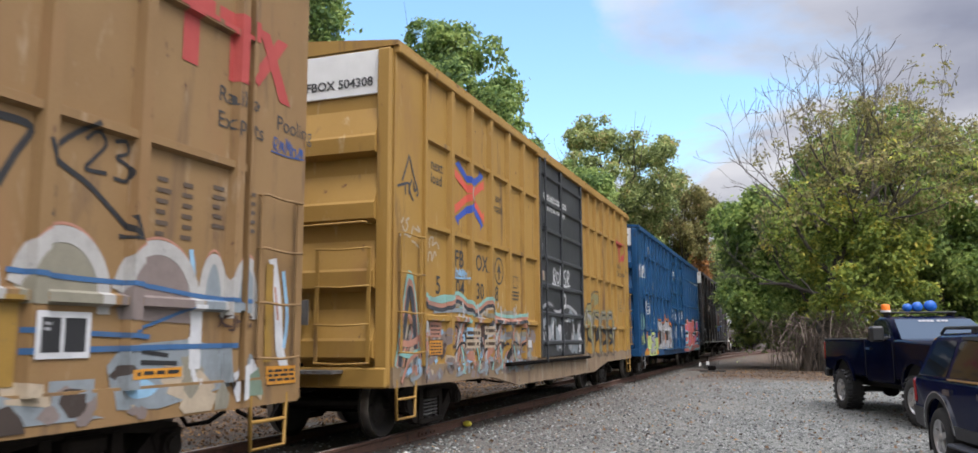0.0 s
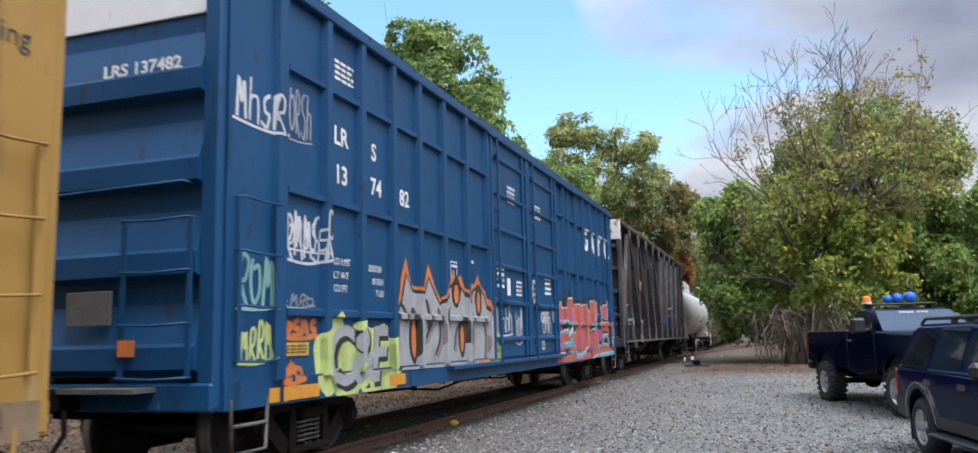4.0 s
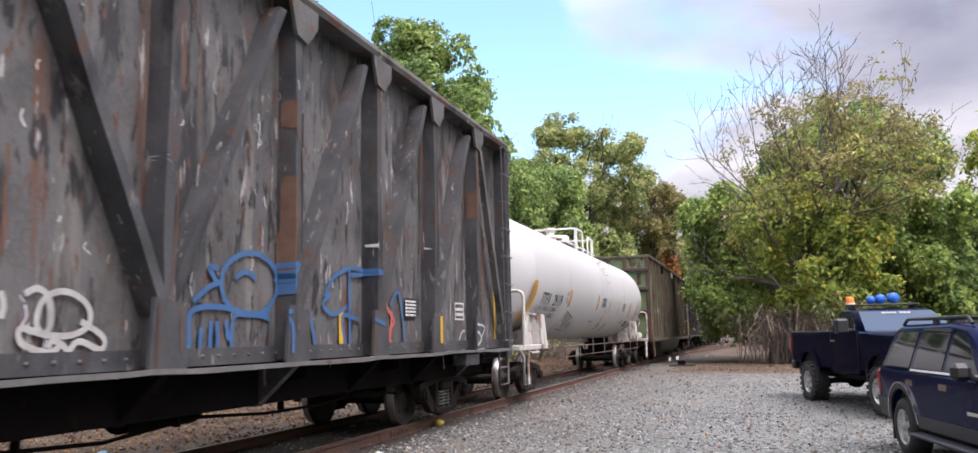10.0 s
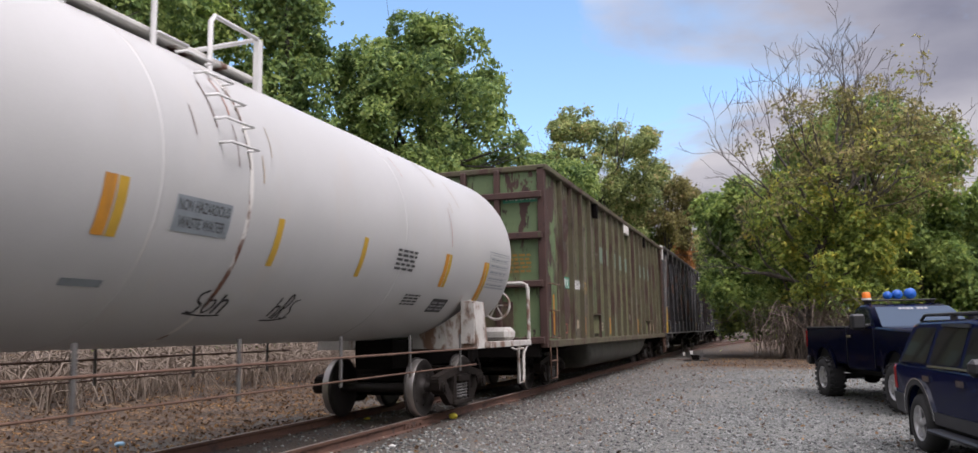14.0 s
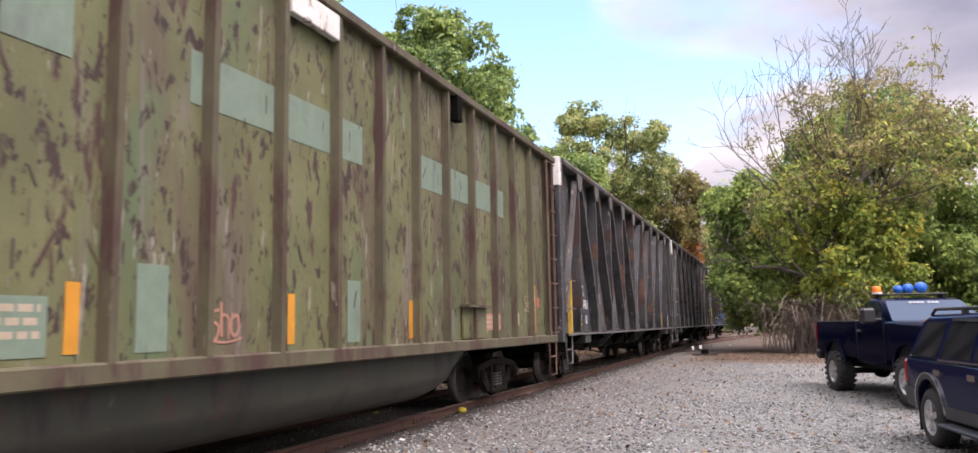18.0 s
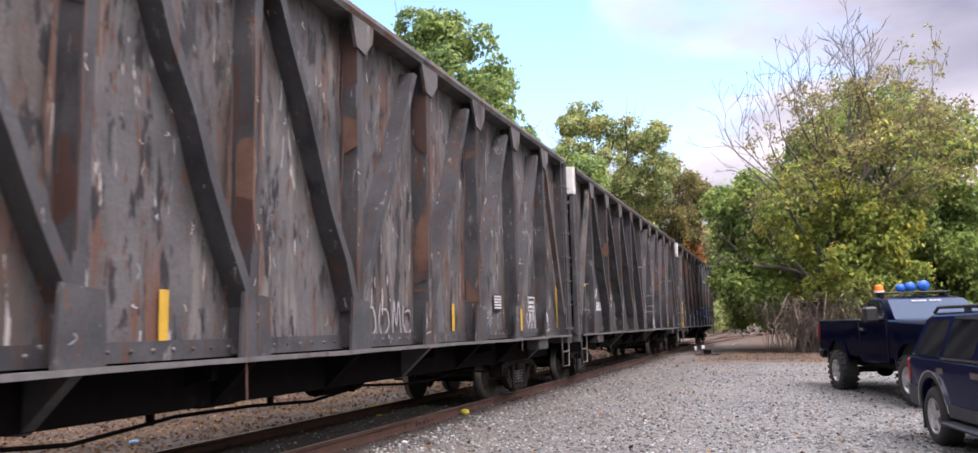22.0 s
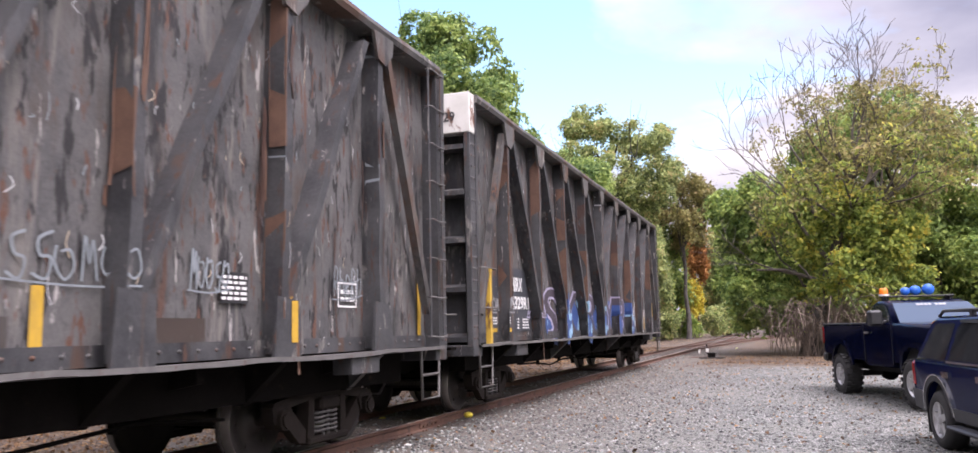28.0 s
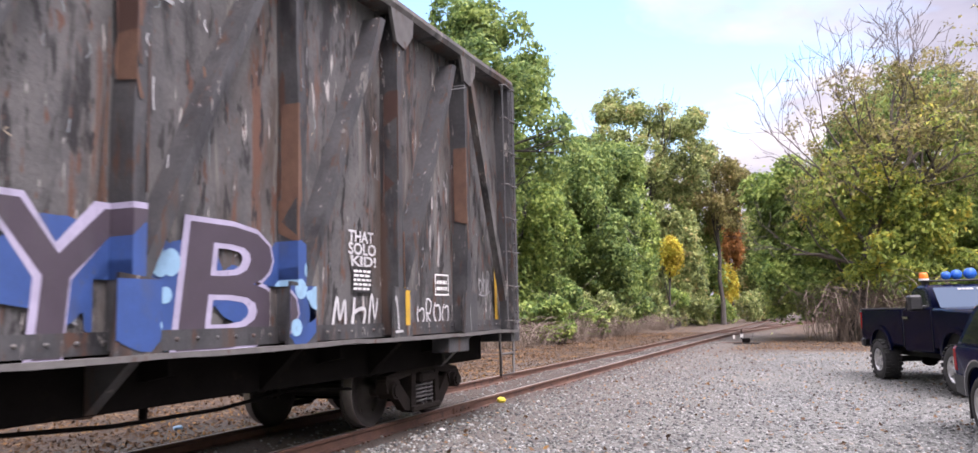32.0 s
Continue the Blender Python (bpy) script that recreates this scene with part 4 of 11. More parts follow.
# ---- boxcars ----
def boxcar(name, label, start, length, paint, end_white, door, door_paint, posts, ribs, sill_low, high, inset=2.05, chord=None):
    """A ribbed steel boxcar. door: (from, to) along the side; posts: places of side posts; ribs: heights of the level stiffeners."""
    car = train_car(name, label, "boxcar", start)
    W0 = 1.47
    lo = 0.93
    g = Geo()
    for s in (-1, 1):
        g.box(s * (W0 - 0.04), s * W0, 0.0, length, lo, high - 0.1)
    part("side_panel", g, paint, car)
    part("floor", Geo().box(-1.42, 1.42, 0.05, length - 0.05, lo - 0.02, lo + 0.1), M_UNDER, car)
    n = 14
    for k in range(n):
        r = Geo()
        a, b = length * k / n, length * (k + 1) / n
        r.prism([(-1.54, high - 0.06), (-1.54, high), (0, high + 0.17), (1.54, high), (1.54, high - 0.06)], "y", a - (0.03 if k == 0 else 0), b - 0.03)
        r.prism([(-1.52, high + 0.02), (0, high + 0.21), (1.52, high + 0.02), (1.54, high)], "y", b - 0.03, b + 0.03)
        part("roof_panel", r, M_WHITE if chord is None else chord, car)
    ch = Geo()
    for s in (-1, 1):
        ch.box(s * (W0 - 0.02), s * 1.56, 0.0, length, high - 0.16, high - 0.055, c=0.015)
    part("top_chord", ch, paint, car)
    # posts stand proud of the panels
    pm = Geo().prism([(0, -0.075), (0.075, -0.05), (0.075, 0.05), (0, 0.075)], "z", lo + 0.55, high - 0.16).mesh("side_post", paint)
    pm_long = Geo().prism([(0, -0.075), (0.075, -0.05), (0.075, 0.05), (0, 0.075)], "z", lo, high - 0.16).mesh("side_post", paint)
    for i, y in enumerate(posts):
        part("side_post", pm_long, None, car, at=pose(W0, y, 0))
        part("side_post", pm_long, None, car, at=pose(-W0, y, 0, 0, 0, 180))
    spans = [(0.9, door[0] - 0.02), (door[1] + 0.02, length - 0.9)]
    for z in ribs:
        for a, b in spans:
            part("side_rib", Geo().prism([(W0, z - 0.05), (W0 + 0.055, z - 0.03), (W0 + 0.055, z + 0.03), (W0, z + 0.05)], "y", a, b), paint, car)
    # broad flat corners
    for a, b in ((0.0, 0.86), (length - 0.86, length)):
        part("corner_panel", Geo().box(W0, W0 + 0.02, a, b, lo, high - 0.16, c=0.004), paint, car)
        part("corner_panel", Geo().box(W0 + 0.001, W0 + 0.075, b - 0.06 if a == 0 else a, b if a == 0 else a + 0.06, lo, high - 0.16, c=0.01), paint, car)
    # side sill, deeper between the bogies
    sl = [(0.0, lo + 0.02), (0.0, lo - 0.22), (3.4, lo - 0.24), (door[0] - 1.2, sill_low), (door[1] + 1.2, sill_low), (length - 3.4, lo - 0.24), (length, lo - 0.22), (length, lo + 0.02)]
    for s in (-1, 1):
        part("side_sill", Geo().prism(sl, "x", s * (W0 - 0.03), s * (W0 + 0.03)), M_SILL if paint is M_YELLOW else paint, car)
    # door
    d0, d1 = door
    mid = (d0 + d1) / 2
    zt, zb = high - 0.2, lo + 0.0
    leaves = [(d0, d1)] if door_paint is not paint else [(d0, mid), (mid, d1)]
    for a, b in leaves:
        dr = part("door", Geo().box(W0 + 0.005, W0 + 0.05, a + 0.02, b - 0.02, zb, zt, c=0.01), door_paint, car, "sliding door" if door_paint is paint else "black sliding door")
        for k in range(7 if door_paint is not paint else 6):
            z = zb + (zt - zb) * (k + 0.5) / (7 if door_paint is not paint else 6)
            part("door_rib", Geo().prism([(W0 + 0.05, z - 0.05), (W0 + 0.09, z - 0.025), (W0 + 0.09, z + 0.025), (W0 + 0.05, z + 0.05)], "y", a + 0.06, b - 0.06), door_paint, dr)
        for y in (a + 0.06, (a + b) / 2 - 0.1 if door_paint is not paint else b - 0.3, b - 0.06):
            part("door_post", Geo().box(W0 + 0.05, W0 + 0.10, y - 0.045, y + 0.045, zb, zt, c=0.01), door_paint, dr)
        lock = part("lock_rod", Geo().cyl((W0 + 0.125, a + 0.28, zb - 0.1), (W0 + 0.125, a + 0.28, zt + 0.02), 0.022, seg=8), door_paint, dr)
        for z in (zb + 0.25, zb + 1.3, zb + 2.5, zt - 0.3):
            part("rod_guide", Geo().box(W0 + 0.09, W0 + 0.15, a + 0.23, a + 0.33, z - 0.035, z + 0.035, c=0.008), door_paint, dr)
        part("lock_handle", Geo().beam((W0 + 0.15, a + 0.28, zb + 0.95), (W0 + 0.15, a + 0.70, zb + 0.92), 0.03, 0.05), door_paint, dr)
    part("door_track", Geo().box(W0 + 0.01, W0 + 0.13, d0 - 1.9, d1 + 0.4, lo - 0.1, lo - 0.04, c=0.01), M_UNDER if door_paint is not paint else paint, car)
    part("door_rail", Geo().box(W0 + 0.02, W0 + 0.12, d0 - 0.1, d1 + 2.2, high - 0.21, high - 0.165, c=0.01), paint, car)
    # ends: deep level corrugations under a flat top band
    for y, out in ((0.0, -1), (length, 1)):
        e = Geo().box(-1.42, 1.42, y - 0.02, y + 0.02, lo, high - 0.08)
        part("end_panel", e, paint, car)
        tz = high - 0.72
        cell = (tz - lo) / 4
        for k in range(4):
            z0 = lo + cell * k
            dz = cell
            c = Geo().prism([(y, z0 + dz * 0.10), (y + out * 0.15, z0 + dz * 0.17), (y + out * 0.155, z0 + dz * 0.40), (y + out * 0.13, z0 + dz * 0.44), (y + out * 0.02, z0 + dz * 0.86), (y, z0 + dz * 0.86)], "x", -1.30, 1.30)
            part("end_corrugation", c, paint, car)
        part("end_top_plate", Geo().box(-1.44, 1.44, y + out * 0.02, y + out * 0.05, tz + 0.06, high - 0.1, c=0.006), end_white, car)
        for x in (-1.38, 1.38):
            part("corner_post", Geo().box(x - 0.09, x + 0.09, y, y + out * 0.10, lo - 0.2, high - 0.1, c=0.02), paint, car)
        part("end_sill", Geo().box(-1.46, 1.46, y - 0.12, y + 0.12, lo - 0.22, lo + 0.02, c=0.02), paint, car)
    # ladders, grabs and steps at both ends of the side, and on the leading end
    for ya, yb in ((0.12, 0.68), (length - 0.68, length - 0.12)):
        ladder(car, W0 + 0.03, ya, yb, 1.12, 2.55, 4, paint)
        stirrup(car, W0 + 0.02, ya - 0.02, yb - 0.05, 0.34, 0.80, M_GALV if paint is M_BLUE else M_YELLOW)
    ladder(car, -0.12, 0.55, 1.25, 1.0, 2.35, 4, paint, axis="x", name="end_ladder")
    grab(car, [(-0.9, -0.02, 2.62), (-0.9, -0.22, 2.62), (1.2, -0.22, 2.66), (1.2, -0.02, 2.66)], paint)
    part("crossover_step", Geo().box(-1.0, 0.9, -0.38, -0.12, lo - 0.05, lo - 0.01), M_GALV, car)
    part("placard_board", Geo().box(-0.05, 0.45, -0.19, -0.17, 1.45, 1.75, c=0.005), M_GALV, car)
    # routing board and bumper marks under the sill
    running_gear(car, length, inset, 1.9)
    centre_sill(car, length)
    air_gear(car, length)
    return car


fbox_posts = [1.72, 2.48, 3.35, 4.24, 5.05, 5.92, 9.32, 10.1, 10.9, 11.7, 12.5, 13.3, 14.4]
box_ttx = boxcar("boxcar", "weathered tan boxcar with red marks and large sprayed graffiti", -8.75, 15.4, M_YELLOW_OLD, M_WHITE, (5.9, 9.3), M_BLACKDOOR, fbox_posts, [1.55, 2.75, 3.92], 0.50, 4.93, chord=M_YELLOW_OLD)
box_yellow = boxcar("boxcar", "yellow ribbed boxcar with a black sliding door and graffiti", 8.63, 15.35, M_YELLOW, M_WHITE, (5.93, 9.33), M_BLACKDOOR, fbox_posts, [1.55, 2.75, 3.92], 0.50, 4.93, chord=M_YELLOW)
blue_posts = [0.75, 1.65, 2.42, 3.25, 4.05, 4.92, 5.85, 6.85, 11.35, 12.1, 12.55, 13.35, 14.2, 15.05, 15.85, 16.7, 17.5]
box_blue = boxcar("boxcar", "blue ribbed boxcar with double doors and graffiti along the sill", 25.8, 18.2, M_BLUE, M_WHITE, (6.9, 11.3), M_BLUE, blue_posts, [1.56, 2.75, 3.98], 0.66, 4.88, chord=M_BLUE)


# ---- trash gondolas ----
def gondola(start, label, seed):
    """A tall open gondola: thin sheets set back behind posts and slanted braces, which lean towards its middle."""
    car = train_car("gondola_car", label, "gondola car", start)
    L, top, sill, XO, XI = 18.1, 4.85, 1.06, 1.60, 1.36
    n = 10
    p = L / n
    r = random.Random(seed)
    ps = [0.0] + [1.55 + 1.86 * i for i in range(n - 1)] + [L]
    for i in range(n):
        # dented sheet between two posts
        g = Geo()
        a, b = ps[i], ps[i + 1]
        nx, nz = 8, 12
        vs = []
        for k in range(nz + 1):
            for j in range(nx + 1):
                y, z = a + (b - a) * j / nx, sill + 0.1 + (top - sill - 0.15) * k / nz
                d = 0.0 if j in (0, nx) or k in (0, nz) else 0.05 * noise.noise(Vector((y * 1.1 + seed * 9.1, z * 0.9, seed))) + 0.02 * noise.noise(Vector((y * 3.1, z * 2.3, seed * 2.0)))
                d *= 0.3 + 0.7 * min(max((z - 2.3) / 0.6, 0.0), 1.0)
                vs.append((XI + d, y, z))
        g.add(vs, [(k * (nx + 1) + j, k * (nx + 1) + j + 1, (k + 1) * (nx + 1) + j + 1, (k + 1) * (nx + 1) + j) for k in range(nz) for j in range(nx)], 0, True)
        part("side_sheet", g, M_HOPPER, car)
    part("far_side", Geo().box(-1.56, -1.50, 0, L, sill, top), M_HOPPER, car)
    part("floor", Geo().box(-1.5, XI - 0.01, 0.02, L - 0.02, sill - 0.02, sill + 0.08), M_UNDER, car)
    # posts: a flange towards the eye and a web behind it, a little bent
    for i in range(1, n):
        y = ps[i]
        g = Geo()
        ks = 7
        w = 0.06
        vs = []
        for k in range(ks + 1):
            z = sill + 0.04 + (top - sill - 0.1) * k / ks
            j = 0.015 * r.uniform(-1, 1)
            for q in ((XI - 0.03, -w), (XO - 0.02, -w), (XO - 0.02, w), (XI - 0.03, w)):
                vs.append((q[0] + (0.4 * j if q[0] > XI else 0), y + q[1] + j, z))
        g.add(vs, [(k * 4 + c, k * 4 + c + 1, k * 4 + 5 + c, k * 4 + 4 + c) for k in range(ks) for c in range(3)])
        part("side_post", g, M_HOPPER_BAR, car)
        # gusset plates, top and bottom
        k = r.uniform(0.9, 1.1)
        part("top_gusset", Geo().prism([(y - 0.22 * k, top - 0.1), (y + 0.30 * k, top - 0.1), (y + 0.28 * k, top - 0.30 * k), (y + 0.10 * k, top - 0.50 * k), (y - 0.10, top - 0.46 * k)], "x", XO - 0.03, XO + 0.012), M_SCOUR if r.random() < 0.6 else M_GALV, car)
        part("bottom_gusset", Geo().prism([(y - 0.2, sill), (y + 0.22, sill), (y + 0.2, sill + 0.52), (y - 0.16, sill + 0.56)], "x", XO - 0.04, XO - 0.005), M_HOPPER_BAR, car)
    for i in range(1, n - 1):
        near = i < n / 2
        a, b = (ps[i] + 0.34, ps[i + 1] - 0.02) if near else (ps[i + 1] - 0.34, ps[i] + 0.02)
        g = Geo()
        w = 0.055
        ks = 6
        vs = []
        for k in range(ks + 1):
            t = k / ks
            y, z = a + (b - a) * t, top - 0.30 + (sill + 0.42 - (top - 0.30)) * t
            j = 0.02 * r.uniform(-1, 1)
            for q in ((XI - 0.04, -w), (XO - 0.015 + 0.4 * j, -w), (XO - 0.015 + 0.4 * j, w), (XI - 0.04, w)):
                vs.append((q[0], y + q[1] + j, z))
        fs = [(k * 4 + c, k * 4 + c + 1, k * 4 + 5 + c, k * 4 + 4 + c) for k in range(ks) for c in range(3)]
        g.add(vs, fs)
        part("slanted_brace", g, M_HOPPER_BAR, car)
    for s in (0, 1):
        a, b = (0.20, 1.44) if s == 0 else (L - 0.30, L - 1.44)
        part("end_brace", Geo().beam((XO - 0.08, a, sill + 0.45), (XO - 0.08, b, top - 0.30), 0.11, 0.10, upv=(1, 0, 0)), M_SCOUR, car)
    part("edge_bar", Geo().box(XO - 0.10, XO - 0.01, 0.50, 0.58, sill, sill + 1.12, c=0.006), P_EDGE if seed in (2, 4) else M_HOPPER_BAR, car, "yellow-painted edge bar" if seed in (2, 4) else "")
    part("edge_bar_tip", Geo().box(XO - 0.105, XO - 0.005, 0.495, 0.585, sill + 1.1, sill + 1.17, c=0.006), P_EDGE, car)
    # chords: a bulb at the top, a bent shelf at the bottom
    g = Geo()
    ks = 36
    vs = []
    for k in range(ks + 1):
        y = L * k / ks
        wob = 0.012 * noise.noise(Vector((y * 0.7, seed * 3.0, 0)))
        for q in ((XI - 0.02, top - 0.12), (XO + 0.01, top - 0.12), (XO + 0.035, top - 0.06), (XO + 0.02, top), (XI + 0.02, top + 0.015)):
            vs.append((q[0] + wob, y, q[1] + wob))
    g.add(vs, [(k * 5 + c, k * 5 + (c + 1) % 5, k * 5 + 5 + (c + 1) % 5, k * 5 + 5 + c) for k in range(ks) for c in range(5)] + [(0, 1, 2, 3, 4), tuple(ks * 5 + c for c in (4, 3, 2, 1, 0))])
    part("top_chord", g, M_SCOUR, car)
    g = Geo()
    vs = []
    for k in range(ks * 2 + 1):
        y = L * k / (ks * 2)
        dip = 0.02 * noise.noise(Vector((y * 0.55, seed * 5.0, 2))) + 0.03 * max(0, noise.noise(Vector((y * 1.3, seed * 7.0, 4))))
        for q in ((XI - 0.05, sill), (XO + 0.03, sill + 0.012), (XO + 0.035, sill - 0.03), (XI - 0.05, sill - 0.04)):
            vs.append((q[0], y, q[1] + (dip if q[0] > XI else 0)))
    g.add(vs, [(k * 4 + c, k * 4 + (c + 1) % 4, k * 4 + 4 + (c + 1) % 4, k * 4 + 4 + c) for k in range(ks * 2) for c in range(4)])
    part("sill_shelf", g, M_GALV, car, "bent grey sill shelf")
    part("floor_angle", Geo().box(XI - 0.02, XI + 0.03, 0.1, L - 0.1, sill + 0.02, sill + 0.17), M_HOPPER_BAR, car)
    rv = Geo()
    y = 0.2
    while y < L - 0.2:
        rv.lathe([(0.018, 0), (0.015, 0.012), (0.0, 0.016)], (XI + 0.03, y, sill + 0.1), (1, 0, 0), 6)
        y += 0.22
    tagged(part("rivet_row", rv, M_HOPPER, car), kind="stuff")
    # brackets under the shelf
    for i in range(1, n):
        y = ps[i]
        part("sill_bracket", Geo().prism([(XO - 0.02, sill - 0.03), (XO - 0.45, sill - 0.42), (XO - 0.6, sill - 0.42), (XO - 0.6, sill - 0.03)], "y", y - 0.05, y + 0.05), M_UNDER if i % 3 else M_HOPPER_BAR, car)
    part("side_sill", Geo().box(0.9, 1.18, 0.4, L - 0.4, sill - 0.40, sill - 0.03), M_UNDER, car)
    # ends
    for y, out in ((0.0, -1), (L, 1)):
        part("end_sheet", Geo().box(-1.5, XI + 0.02, y - 0.02, y + 0.02, sill, top - 0.02), M_HOPPER_BAR, car)
        for z in (sill + 0.02, sill + 0.75, sill + 1.48, sill + 2.2, sill + 2.9):
            part("end_rib", Geo().prism([(y, z), (y + out * 0.2, z + 0.03), (y + out * 0.2, z + 0.10), (y, z + 0.16)], "x", -1.42, XO - 0.135), M_HOPPER_BAR, car)
        part("end_cap_plate", Geo().box(-1.55, XO - 0.02, y + out * 0.01, y + out * 0.22, top - 0.62, top, c=0.01), M_WHITE_RUST if out < 0 else M_HOPPER_BAR, car, "peeling white end plate" if out < 0 else "")
        part("corner_post", Geo().box(XO - 0.13, XO - 0.03, y, y + out * 0.21, sill - 0.03, top - 0.02, c=0.01), M_HOPPER_BAR, car)
        part("corner_sheet", Geo().box(XI, XO - 0.02, y - out * 0.07, y, sill, top - 0.05), M_HOPPER_BAR, car)
        rv = Geo()
        z = sill + 0.1
        while z < top - 0.7:
            for o in (0.05, 0.16):
                rv.lathe([(0.02, 0), (0.016, 0.014), (0.0, 0.018)], (XO - 0.03, y + out * o, z), (1, 0, 0), 6)
            z += 0.17
        tagged(part("rivet_row", rv, M_HOPPER, car), kind="stuff")
        part("end_sill", Geo().box(-1.5, XO - 0.03, y + out * 0.20, y - out * 0.15, sill - 0.16, sill + 0.0, c=0.01), M_HOPPER_BAR, car)
        part("platform", Geo().box(-1.2, 1.3, y + out * 0.22, y + out * 0.42, sill - 0.06, sill - 0.02), M_UNDER, car)
        part("jacking_pad", Geo().box(XO - 0.25, XO - 0.01, y - out * 1.75, y - out * 2.35, sill - 0.22, sill - 0.04, c=0.01), M_HOPPER_BAR, car)
    # ladder at the trailing corner, grabs at the leading one
    ladder(car, XO - 0.02, L - 0.42, L - 0.02, sill + 0.15, top - 0.15, 8, M_GALV, M_HOPPER_BAR)
    for z in (sill + 0.55, sill + 1.15):
        grab(car, [(XO - 0.05, 0.08, z), (XO + 0.06, 0.08, z), (XO + 0.06, 0.62, z), (XO - 0.05, 0.62, z)], M_GALV)
    grab(car, [(0.2, -0.2, sill + 0.45), (0.2, -0.32, sill + 0.45), (1.3, -0.32, sill + 0.45), (1.3, -0.2, sill + 0.45)], M_GALV)
    for ya in (0.05, L - 0.6):
        stirrup(car, XO - 0.04, ya, ya + 0.55, sill - 0.62, sill - 0.03, M_GALV)
    running_gear(car, L, 1.98, 1.2)
    centre_sill(car, L, top=1.02)
    air_gear(car, L)
    return car


GON = "tall weathered black steel trash gondola with slanted side braces"
gon_a = gondola(45.25, GON, 1)


def snagged(car, y, z, r, seed):
    """Torn sheeting caught on a post."""
    rng = random.Random(seed)
    g = Geo()
    for k in range(7):
        w, hh = r * rng.uniform(0.35, 0.8), r * rng.uniform(0.6, 1.3)
        oy, oz = rng.uniform(-0.5, 0.5) * r, rng.uniform(-0.8, 0.8) * r
        pts = [(oy + w * math.cos(a) * rng.uniform(0.5, 1.2), oz + hh * math.sin(a) * rng.uniform(0.5, 1.2)) for a in (i * 0.785 for i in range(8))]
        vs = [(1.60 + rng.uniform(0.0, 0.07), y + p, z + q) for p, q in pts]
        g.add(vs + [(v[0] - 0.012, v[1], v[2]) for v in vs], [tuple(range(8)), tuple(range(15, 7, -1))] + [(i, (i + 1) % 8, 8 + (i + 1) % 8, 8 + i) for i in range(8)])
    part("snagged_sheeting", g, M_RAG, car, "torn tan sheeting caught on a post")


for y, z, r in ((3.30, 2.95, 0.13), (3.35, 1.65, 0.10), (2.99, 1.13, 0.10)):
    snagged(gon_a, y, z, r, int(y * 50 + z * 7))
gon_b = gondola(104.6, GON, 2)
gon_c = gondola(123.75, GON, 3)
gon_d = gondola(143.25, "last car, a weathered black trash gondola with plum and lilac graffiti", 4)


